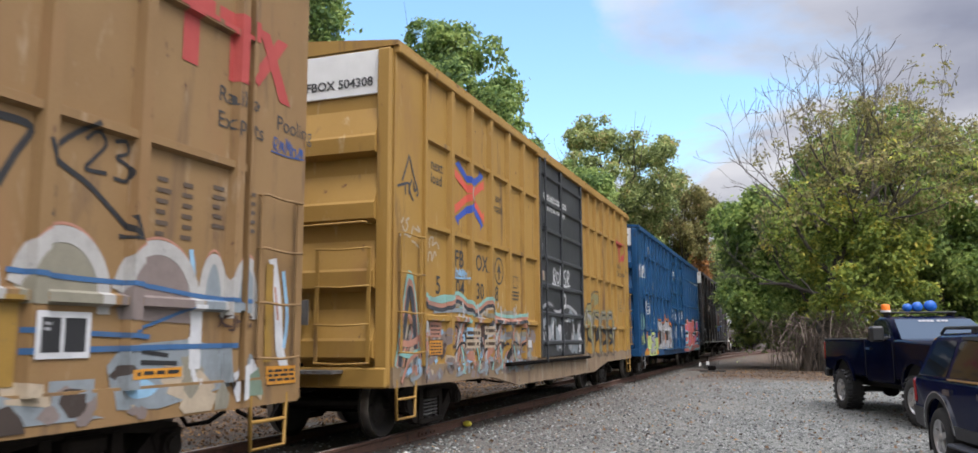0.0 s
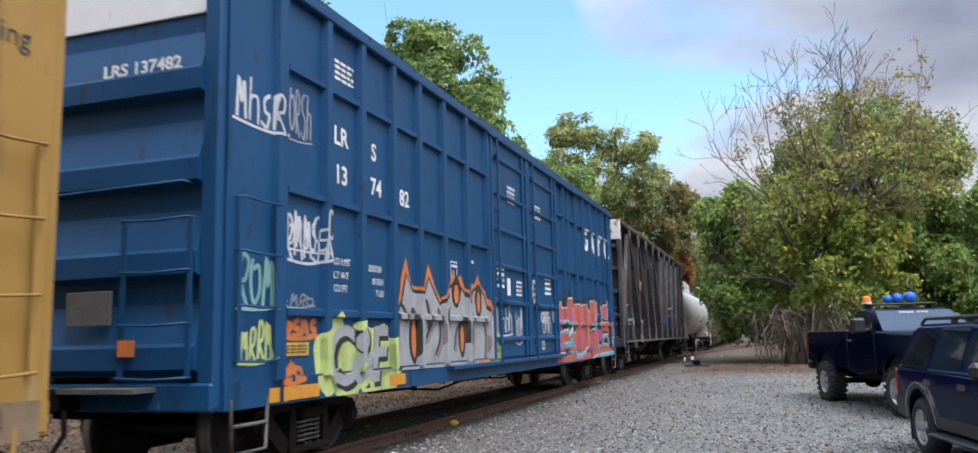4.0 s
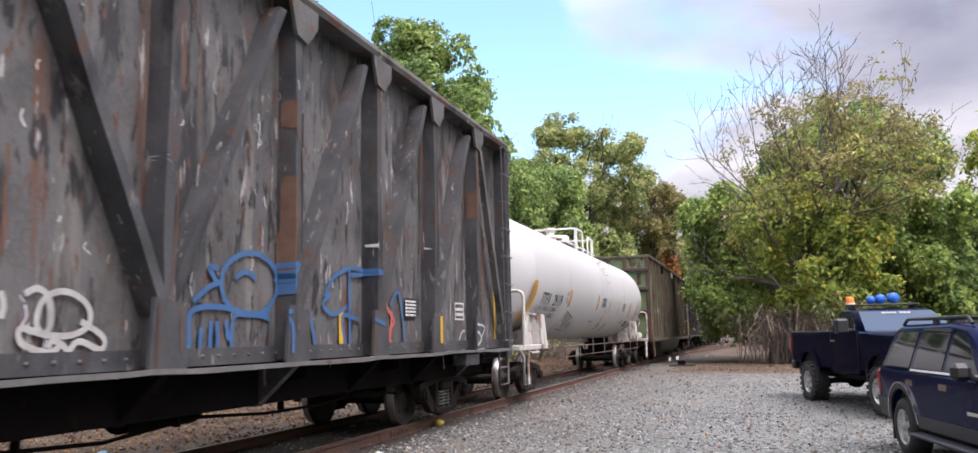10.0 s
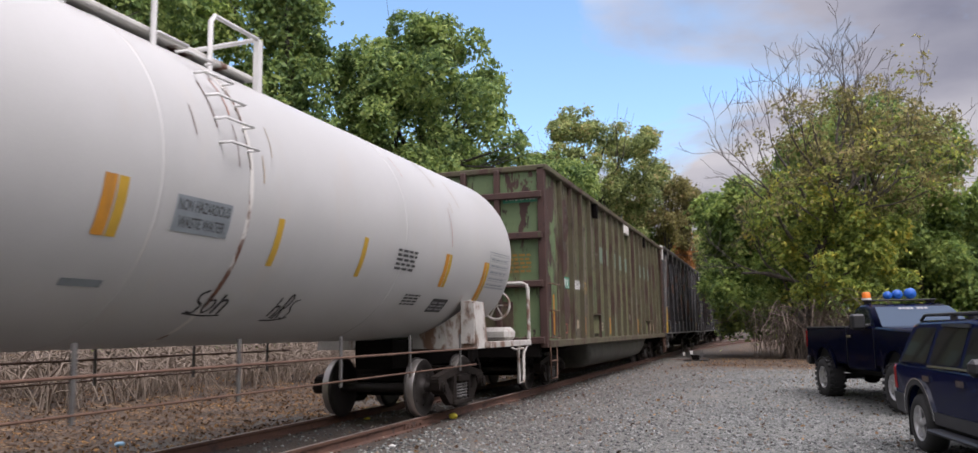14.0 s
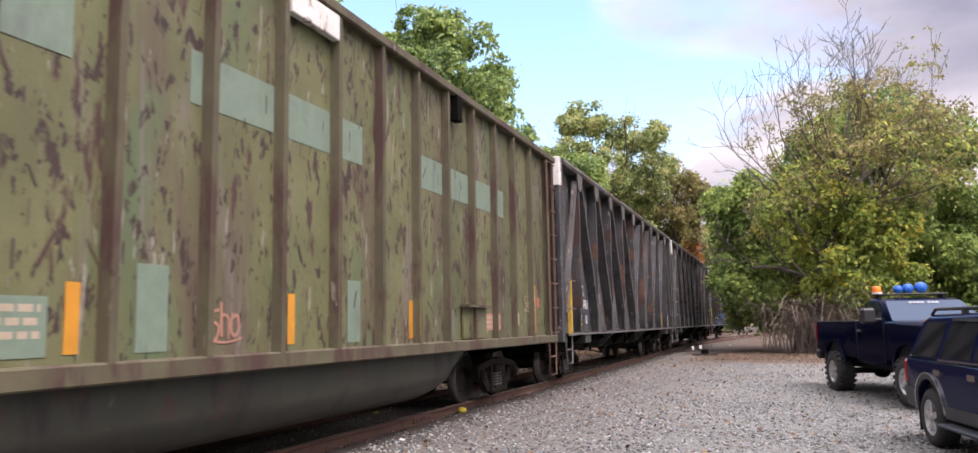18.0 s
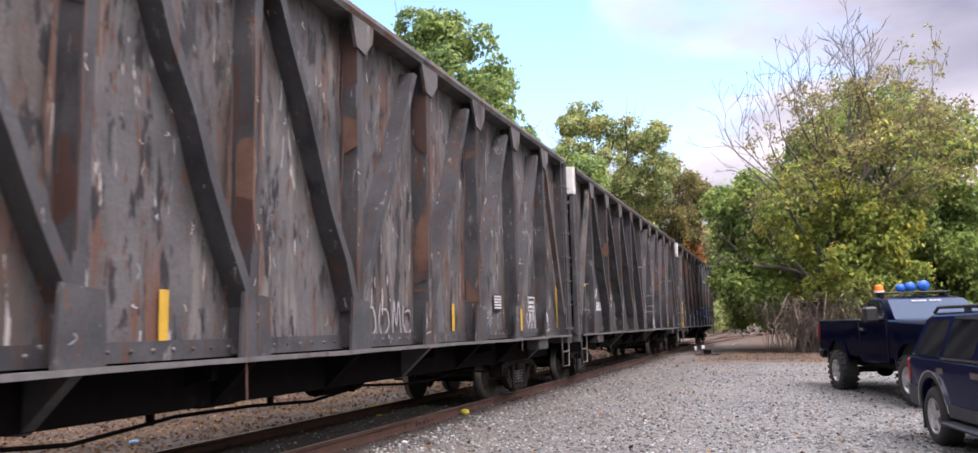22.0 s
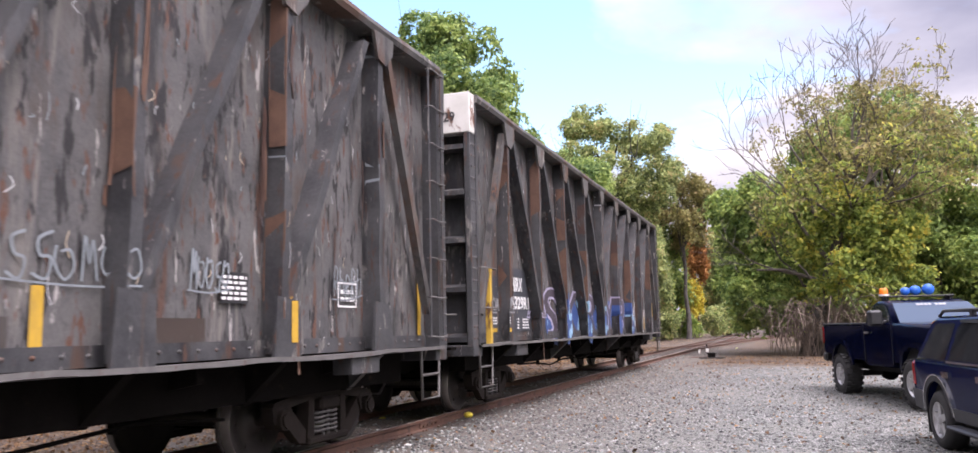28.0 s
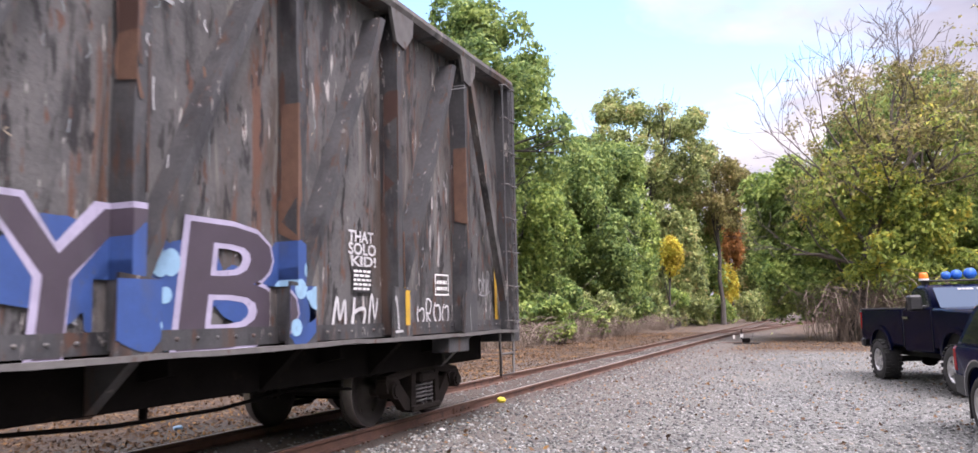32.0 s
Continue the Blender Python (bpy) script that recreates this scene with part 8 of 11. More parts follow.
d = gon_marks(gon_c, "4338R1", 520, 0.0)
scrapes(d, 521)
for k, (x, w) in enumerate(((9.85, 1.15), (11.85, 0.95), (13.5, 0.5), (15.7, 0.6), (4.9, 0.4), (8.0, 0.6))):
    d.scrawl(P_GREYB, x, 1.66, w, 0.3, 522 + k, 0.022, 8, 2)
d.scrawl(P_SILVER, 9.9, 1.25, 0.9, 0.3, 530, 0.03, 6, 2).scrawl(P_WHITE, 10.75, 1.1, 0.35, 0.4, 531, 0.025, 6, 2)
for y in (0.0, 1.0, 8.9, 11.0, 12.8):
    d.rect(P_GRIME, y + 0.15, 1.2, y + 0.9, 1.42, 0)
d.build(gon_c, "side_lettering", *F_GON, label="white reporting letters, yellow marks and grey scrawls")

d = gon_marks(gon_d, "4329R1", 540, 0.02)
scrapes(d, 541)
d.scrawl(P_SILVER, 1.0, 1.58, 0.6, 0.26, 542, 0.03, 6, 2).scrawl(P_LILAC, 3.0, 1.5, 0.5, 0.14, 543, 0.03, 4, 3)
r = random.Random(544)
for s, x, w in (("S", 4.0, 1.1), ("K", 5.62, 1.25), ("R", 7.5, 1.25), ("Y", 9.85, 1.1), ("B", 11.4, 1.2)):
    for k in range(9):
        d.poly(P_BLUE, bubble(x + r.uniform(-0.35, w + 0.3), r.uniform(1.15, 1.85), 0.26, 0.25, 560 + k + int(x * 20), 16, 0.1), 0)
    for dx, o, m, ly in ((0.0, 0.055, P_LILAC, 2), (0.025, 0.012, P_PURPLE, 3)):
        d.text(m, s, x - o + dx, 1.08, 1.42, ly, o, w + 2 * o, 0.08)
    for k in range(11):
        q = r.uniform(0.04, 0.12)
        d.poly(P_SKY, bubble(x + r.choice([r.uniform(-0.38, 0.0), r.uniform(w, w + 0.35)]), r.uniform(1.12, 1.85), q, q, 700 + k + int(x * 20), 14, 0.03), 4)
d.text(P_WHITE, "THAT", 13.8, 2.08, 0.17, 2, 0.004, 0.5).text(P_WHITE, "SOLO", 13.8, 1.95, 0.17, 2, 0.004, 0.55).text(P_WHITE, "KID!", 13.85, 1.83, 0.15, 2, 0.004, 0.5)
d.scrawl(P_WHITE, 13.45, 1.16, 1.05, 0.34, 545, 0.04, 5, 2).scrawl(P_WHITE, 15.3, 1.18, 0.9, 0.3, 546, 0.03, 6, 2).scrawl(P_SILVER, 17.2, 1.6, 0.4, 0.3, 547, 0.025, 4, 2)
d.line(P_SILVER, [(11.0, 4.2), (10.9, 3.9), (11.05, 3.75), (11.3, 3.7)], 0.035, 1).line(P_SILVER, [(11.1, 4.3), (11.12, 3.8)], 0.04, 1).line(P_SILVER, [(11.25, 4.25), (11.18, 3.85), (11.4, 3.75)], 0.03, 1).line(P_SILVER, [(11.35, 4.3), (11.3, 4.05), (11.5, 4.1)], 0.03, 1)
d.build(gon_d, "side_lettering", *F_GON, label="white reporting letters and plum and lilac graffiti with blue dots")
for car, n in ((gon_a, "4334"), (gon_b, "4339"), (gon_c, "4338"), (gon_d, "4329")):
    end_text(car, n, 0.95, 4.42, 0.2, M_LETK, -0.226)


def green_marks():
    ys = [1.27, 2.24] + [3.3 + 1.0 * k for k in range(15)] + [18.4]

    def f(y, z, zz, yy):
        return (1.622 if any(abs(y - p) < 0.05 for p in ys) else 1.522), zz
    cy = [c for p in ys for c in (p - 0.05, p + 0.05)]
    d = Decal()
    for cy_, cz_, ry_, rz_ in ((1.76, 3.75, 0.36, 0.62), (1.72, 3.0, 0.30, 0.55), (1.75, 1.62, 0.36, 0.52), (1.60, 1.25, 0.26, 0.16), (2.46, 3.75, 0.20, 0.42), (0.62, 3.95, 0.26, 0.42), (0.30, 3.5, 0.24, 0.7), (0.22, 2.0, 0.20, 0.6), (0.66, 1.4, 0.3, 0.3), (0.45, 2.9, 0.14, 0.32)):
        d.poly(M_MAROON, bubble(cy_, cz_, ry_, rz_, int(cz_ * 100), 30, 0.16), 0)
    d.smear([P_BROWN, P_GRIME], 1.45, 2.1, 2.6, 4.1, 16, 0.1, 605, 1).smear([P_BROWN], 0.1, 2.1, 1.15, 3.9, 26, 0.1, 606, 1)
    for a, b in ((5.36, 6.24), (6.36, 6.95), (8.1, 8.24), (8.36, 9.24), (9.36, 10.24), (10.36, 10.94), (12.36, 13.24), (13.36, 14.24), (14.36, 15.24), (15.36, 15.9)):
        d.rect(P_MINT, a, 3.08, b, 3.52, 0)
    d.rect(P_GREEN, 1.33, 2.2, 2.14, 2.46, 1).text(M_LETW, "HIRX", 1.36, 2.23, 0.28, 2, 0.004, 0.72).text(M_LETW, "11800", 2.42, 2.23, 0.30, 2, 0.006, 0.82)
    d.frame_rect(P_YEL, 3.68, 2.16, 3.95, 2.42, 0.02, 1).text(P_YEL, "F", 3.76, 2.2, 0.15, 1)
    d.rect(P_CREAM, 2.82, 1.3, 3.03, 1.5, 1).rect(P_GOLD, 3.7, 1.15, 3.8, 1.58, 1).rect(P_GOLD, 0.62, 1.17, 0.74, 2.02, 1).frame_rect(P_RED, 1.52, 1.2, 1.85, 1.4, 0.02, 2)
    d.bars(P_CREAM, 5.5, 1.22, 0.5, 0.25, 3, 610, 1).bars(P_CREAM, 6.35, 1.22, 0.45, 0.25, 3, 611, 1)
    d.rect(P_GOLD, 17.55, 1.14, 17.7, 2.0, 1).rect(P_RED, 17.78, 1.6, 17.96, 1.78, 1).rect(P_CREAM, 16.28, 1.27, 16.46, 1.48, 1)
    d.rect(P_ROSE, 14.93, 1.2, 15.4, 1.46, 1).bars(P_CREAM, 14.96, 1.22, 0.4, 0.22, 3, 612, 2).scrawl(P_CREAM, 17.0, 1.55, 0.45, 0.3, 613, 0.02, 5, 1).scrawl(P_ROSE, 8.4, 1.2, 0.4, 0.3, 614, 0.03, 4, 1)
    for a, b, z0, z1 in ((6.36, 6.85, 1.12, 1.5), (7.6, 7.92, 1.12, 1.76), (10.62, 10.9, 1.12, 1.78), (13.36, 13.6, 1.12, 1.5)):
        d.rect(P_MINT, a, z0, b, z1, 0)
    for y in (6.98, 9.5, 12.14):
        d.rect(P_GOLD, y, 1.13, y + 0.12, 1.6, 1)
    r = random.Random(615)
    for k in range(210):
        y, z = r.uniform(0.3, 18.3), r.uniform(1.2, 4.3)
        a = r.uniform(-0.6, 0.6)
        l = r.uniform(0.08, 0.3)
        d.line(r.choice([P_BROWN, P_BROWN, P_GRIME]), [(y, z), (y + l * math.sin(a) * 0.6, z + l * 0.5), (y + l * math.sin(a), z + l * 0.8)], r.uniform(0.008, 0.035), 0)
    d.build(gon_green, "side_lettering", f, cy, (), label="faded mint patches, rust scars and white lettering")
    end_text(gon_green, "HIRX11800", 0.72, 3.98, 0.2, M_LETW, -0.03, 0.72)
    part("name_plate", Geo().box(0.66, 1.42, -0.027, -0.024, 3.93, 4.16), P_GREEN, gon_green)
    me = bars(0.5, 0.42, 5, 616)
    mark(gon_green, "end_print", me, P_MUSTARD, 0.75, -0.03, 2.45, end=True)


green_marks()


def tank_marks():
    R, cz = 1.46, 2.63

    def f(y, z, zz, yy):
        a = (zz - cz) / R
        return (R + 0.002) * math.cos(a), cz + (R + 0.002) * math.sin(a)
    cuts = [1.3 + 0.06 * k for k in range(60)]
    d = Decal()
    d.text(M_LETK, "ITFX", 2.0, 1.96, 0.40, 0, 0.008, 0.78).text(M_LETK, "29119", 3.08, 1.96, 0.40, 0, 0.008, 0.86)
    d.text(M_LETK, "LD LMT  189400LB  85900KG", 1.72, 1.80, 0.17, 0, 0.0, 1.94).text(M_LETK, "LT WT    73600LB  33400KG", 1.72, 1.63, 0.17, 0, 0.0, 1.96)
    d.frame_rect(M_LETK, 4.34, 2.08, 4.6, 2.34, 0.012).text(M_LETK, "C", 4.41, 2.10, 0.15, 0, 0.004).bars(M_LETK, 4.39, 2.26, 0.16, 0.05, 1, 620)
    for y, z0, z1, dbl in ((4.84, 1.98, 2.42, 1), (8.78, 1.98, 2.44, 1), (10.88, 1.9, 2.38, 0), (12.66, 1.9, 2.38, 0), (15.33, 1.9, 2.4, 1), (17.0, 1.5, 2.4, 1)):
        d.rect(P_YEL, y, z0, y + 0.1, z1)
        if dbl:
            d.rect(P_GOLD, y - 0.14, z0, y - 0.02, z1)
    for k in range(8):
        a, b = 1.5 + 0.12 * k, 1.5 + 0.12 * (k + 1)
        d.poly(P_YEL, [(1.06 + 0.025 * k, a), (1.20 + 0.025 * k, a), (1.225 + 0.025 * k, b), (1.085 + 0.025 * k, b)]).poly(P_GOLD, [(0.90 + 0.025 * k, a), (1.04 + 0.025 * k, a), (1.065 + 0.025 * k, b), (0.925 + 0.025 * k, b)])
    d.text(M_LETK, "NON HAZARDOUS", 9.45, 2.28, 0.13, 1, 0.002, 0.66).text(M_LETK, "WASTE WATER", 9.48, 2.14, 0.13, 1, 0.002, 0.6).rect(P_GREYB, 9.42, 2.1, 10.14, 2.4, 0)
    d.bars(M_LETK, 13.6, 2.05, 0.6, 0.3, 5, 621).bars(M_LETK, 14.3, 1.55, 0.5, 0.2, 4, 623)
    d.rect(P_BLACK, 15.32, 1.45, 15.9, 1.7, 0).bars(P_SILVER, 15.36, 1.48, 0.2, 0.18, 3, 624, 1).bars(P_SILVER, 15.62, 1.48, 0.24, 0.18, 3, 625, 1)
    for k in range(11):
        d.rect(P_GREYB, 17.15, 2.0 + 0.055 * k, 18.1, 2.006 + 0.055 * k)
    for k in range(5):
        d.bars(P_GREYB, 17.2, 2.02 + 0.11 * k, 0.85, 0.035, 1, 640 + k)
    d.frame_rect(P_GREYB, 17.12, 1.98, 18.13, 2.6, 0.012)
    d.rect(P_GREYB, 8.6, 1.55, 9.0, 1.62)
    # a tag between two strokes, with a star
    for q in ([(5.37, 1.41), (5.31, 1.57), (5.09, 1.75), (4.98, 1.77), (4.92, 1.70), (4.95, 1.61), (5.06, 1.55)], [(5.37, 1.41), (5.18, 1.81)], [(5.30, 1.75), (5.57, 1.30), (5.46, 1.28)], [(5.32, 1.52), (5.43, 1.59)], [(5.47, 1.76), (5.74, 1.24)], [(5.78, 1.68), (5.66, 1.56), (5.68, 1.41), (5.98, 1.51), (6.21, 1.19)], [(4.92, 1.86), (5.72, 1.72), (6.02, 1.67)], [(5.16, 1.26), (5.67, 1.21), (6.19, 1.19)], [(6.27, 1.56), (6.21, 1.42), (6.43, 0.95)], [(6.10, 1.55), (6.46, 1.19)], [(6.16, 1.37), (6.44, 1.42)]):
        d.line(P_BLACK, q, 0.028, 0, False)
    d.scrawl(P_BLACK, 10.2, 1.3, 0.5, 0.3, 627, 0.03, 3).scrawl(P_BLACK, 11.5, 1.25, 0.4, 0.35, 628, 0.03, 3)
    for x in (3.0, 5.9, 6.4, 7.6):
        d.line(P_GREYB, [(x, 1.35), (x + 0.25, 1.5), (x + 0.42, 1.68)], 0.015)
    # soot and rust dragged along the belly and under the hatch
    rr = random.Random(629)
    for k in range(26):
        y = rr.uniform(2.0, 4.6)
        d.line(rr.choice([P_GRIME, P_BROWN]), [(y, 0.95 + rr.uniform(-0.12, 0.14)), (y + 0.5, 0.93 + rr.uniform(-0.1, 0.08)), (y + rr.uniform(0.7, 1.3), 0.86)], rr.uniform(0.01, 0.05))
    for k in range(34):
        y = rr.choice([rr.uniform(1.5, 2.6), rr.uniform(16.0, 17.2), rr.uniform(9.9, 10.6), rr.uniform(3, 16)])
        z = rr.uniform(1.2, 1.9) if y < 3 or y > 15.9 else rr.uniform(2.6, 4.2)
        l = rr.uniform(0.15, 0.6)
        d.line(rr.choice([M_RUSTBAR, P_ROSE, P_CREAM]), [(y, z), (y + 0.01, z - l * 0.5), (y + rr.uniform(-0.02, 0.02), z - l)], rr.uniform(0.006, 0.025))
    d.items = [(m, ly, [(p + 0.2 * max(0.0, 1 - max(0.0, p - 4.0) / 8.0), q) for p, q in pts]) for m, ly, pts in d.items]
    d.build(tank, "shell_lettering", f, (), cuts, label="black lettering and yellow reflectors")


tank_marks()
yellow_marks()
blue_marks()

# ---- parked vehicles ----
M_NAVY = surface("navy_car_paint", (0.0018, 0.003, 0.013), (0.0025, 0.004, 0.018), 2.0, 0.08, bump=0.0, spec=0.4)
M_NAVY2 = surface("dark_blue_car_paint", (0.0030, 0.0065, 0.034), (0.0042, 0.0085, 0.042), 2.0, 0.07, bump=0.0, spec=0.4)
for m in (M_NAVY, M_NAVY2):
    m.node_tree.nodes["Principled BSDF"].inputs["IOR"].default_value = 1.14
M_GLASS = plain("tinted_window_glass", (0.012, 0.014, 0.016), 0.04)
M_GLASS.node_tree.nodes["Principled BSDF"].inputs["IOR"].default_value = 1.22
# the sky's reflection is a blue base colour here; real gloss is kept low
M_SCREEN = plain("windscreen_sky_tint", (0.045, 0.068, 0.105), 0.05)
M_SCREEN.node_tree.nodes["Principled BSDF"].inputs["Specular IOR Level"].default_value = 0.1
M_TYRE = surface("tyre_rubber", (0.018, 0.018, 0.019), (0.035, 0.034, 0.033), 9.0, 0.85, bump=0.15)
M_ALLOY = surface("alloy_wheel_metal", (0.46, 0.46, 0.47), (0.58, 0.58, 0.59), 8.0, 0.32, metal=0.85, bump=0.0)
M_PLASTIC = surface("black_trim_plastic", (0.010, 0.010, 0.011), (0.018, 0.018, 0.019), 8.0, 0.5, bump=0.05)
M_TRIMGREY = surface("dark_grey_cladding", (0.02, 0.021, 0.027), (0.03, 0.031, 0.038), 4.0, 0.5, bump=0.02)
M_REDLAMP = plain("red_tail_lamp", (0.28, 0.012, 0.012), 0.15)
M_CHROME = plain("chrome_trim", (0.62, 0.62, 0.63), 0.15, 1.0)
M_BEACON = plain("orange_beacon_plastic", (0.75, 0.18, 0.015), 0.25)
M_BLUECAP = plain("blue_lamp_cover", (0.015, 0.11, 0.46), 0.4)
M_LINER = plain("wheel_well_liner", (0.01, 0.01, 0.01), 0.9)


def arc(cy, cz, r, a0, a1, n=10):
    return [(cy + r * math.cos(radians(a0 + (a1 - a0) * k / n)), cz + r * math.sin(radians(a0 + (a1 - a0) * k / n))) for k in range(n + 1)]


def inset(poly, d):
    """The outline shrunk by d along its corners."""
    n = len(poly)
    area = sum(poly[i][0] * poly[(i + 1) % n][1] - poly[(i + 1) % n][0] * poly[i][1] for i in range(n))
    s = 1 if area > 0 else -1
    out = []
    for i in range(n):
        a, p, b = Vector(poly[i - 1]), Vector(poly[i]), Vector(poly[(i + 1) % n])
        e1, e2 = (p - a).normalized(), (b - p).normalized()
        m = Vector((-e1.y, e1.x)) * s + Vector((-e2.y, e2.x)) * s
        m = m.normalized() if m.length > 1e-6 else Vector((-e1.y, e1.x)) * s
        c = max(0.45, m.dot(Vector((-e1.y, e1.x)) * s))
        out.append(tuple(p + m * min(d / c, 2 * d)))
    return out


def shell(poly, width, c=0.04):
    """A body from its side outline (y, z); width(z) is half its breadth; the long edges are rounded in two steps."""
    n = len(poly)
    rings = [(poly, c), (inset(poly, c * 0.35), c * 0.35), (inset(poly, c), 0.0)]
    g = Geo()
    vs = []
    order = [(r, d, 1) for r, d in reversed(rings)] + [(r, d, -1) for r, d in rings]
    for r, d, s in order:
        vs += [(s * (width(z) - d), y, z) for y, z in r]
    m = len(order)
    fs = [(k * n + i, k * n + (i + 1) % n, (k + 1) * n + (i + 1) % n, (k + 1) * n + i) for k in range(m - 1) for i in range(n)]
    g.add(vs, fs, 0, True)
    g.add(vs, [tuple(range(n)), tuple(range((m - 1) * n, m * n))[::-1]], 0)
    return g


def side_patch(poly, width, t=0.006, both=True):
    """A pane, seam or trim piece lying on the flank."""
    g = Geo()
    n = len(poly)
    for s in ((-1, 1) if both else (-1,)):
        vs = [(s * (width(z) + d), y, z) for d in (-0.004, t) for y, z in poly]
        g.add(vs, [tuple(range(n)), tuple(range(n, 2 * n))] + [(i, (i + 1) % n, n + (i + 1) % n, n + i) for i in range(n)])
    return g


def pair(name, g, mat_, car, label="", axis=0, at=0.0):
    """Two like pieces drawn together, on either side of a plane, as two parts."""
    for s in (-1, 1):
        h = Geo()
        for f, mi, sm in zip(g.f, g.m, g.smooth):
            if s * (sum(g.v[i][axis] for i in f) / len(f) - at) > 0:
                h.add([g.v[i] for i in f], [tuple(range(len(f)))], mi, sm)
        me = h.mesh(name, mat_)
        bm = bmesh.new()
        bm.from_mesh(me)
        bmesh.ops.remove_doubles(bm, verts=bm.verts, dist=1e-5)
        bmesh.ops.recalc_face_normals(bm, faces=bm.faces)
        bm.to_mesh(me)
        bm.free()
        part(name, me, None, car, label)


def road_wheel(r, w, rim_r, spokes, blocks):
    """Tyre and rim meshes, outer face towards -x."""
    t = Geo().lathe([(rim_r, -w / 2), (rim_r + 0.02, -w / 2 - 0.008), (r - 0.07, -w / 2 - 0.015), (r - 0.02, -w / 2 + 0.015), (r, -w / 2 + 0.05), (r, w / 2 - 0.05), (r - 0.02, w / 2), (rim_r, w / 2)], (0, 0, 0), (1, 0, 0), 36)
    if blocks:
        for k in range(blocks):
            a = 2 * math.pi * k / blocks
            for x, da in ((-w / 2 + 0.03, 0.0), (-0.03, 0.5), (w / 2 - 0.03, 0.0)):
                b = a + da * 2 * math.pi / blocks
                t.box(-0.045, 0.045, -0.035, 0.035, r - 0.012, r + 0.014, mat=pose(x, 0, 0, math.degrees(b)))
    m = Geo().lathe([(rim_r + 0.005, -w / 2 + 0.0), (rim_r - 0.02, -w / 2 + 0.005), (rim_r - 0.03, -w / 2 + 0.07), (rim_r - 0.05, 0.0)], (0, 0, 0), (1, 0, 0), 32)
    for k in range(spokes):
        a = 360 * k / spokes
        m.prism([(-0.05, 0.05), (0.05, 0.05), (0.035, rim_r - 0.01), (-0.035, rim_r - 0.01)], "x", -w / 2 + 0.012, -w / 2 + 0.05, mat=pose(0, 0, 0, a))
    m.lathe([(0.0, -w / 2 - 0.012), (0.045, -w / 2 - 0.01), (0.06, -w / 2 + 0.01), (0.09, -w / 2 + 0.03)], (0, 0, 0), (1, 0, 0), 16)
    k = Geo().lathe([(0.0, -w / 2 + 0.085), (rim_r - 0.03, -w / 2 + 0.08)], (0, 0, 0), (1, 0, 0), 24)
    return t.mesh("tyre", M_TYRE), m.mesh("rim", M_ALLOY), k.mesh("brake_disc", M_LINER)


def set_wheels(car, meshes, half, fy, ry, r):
    for y in (fy, ry):
        for s in (-1, 1):
            w = part("wheel", meshes[0], None, car, at=pose(s * half, y, r, 0, 0, 0 if s < 0 else 180))
            part("rim", meshes[1], None, w, "alloy rim")
            part("brake_disc", meshes[2], None, w)


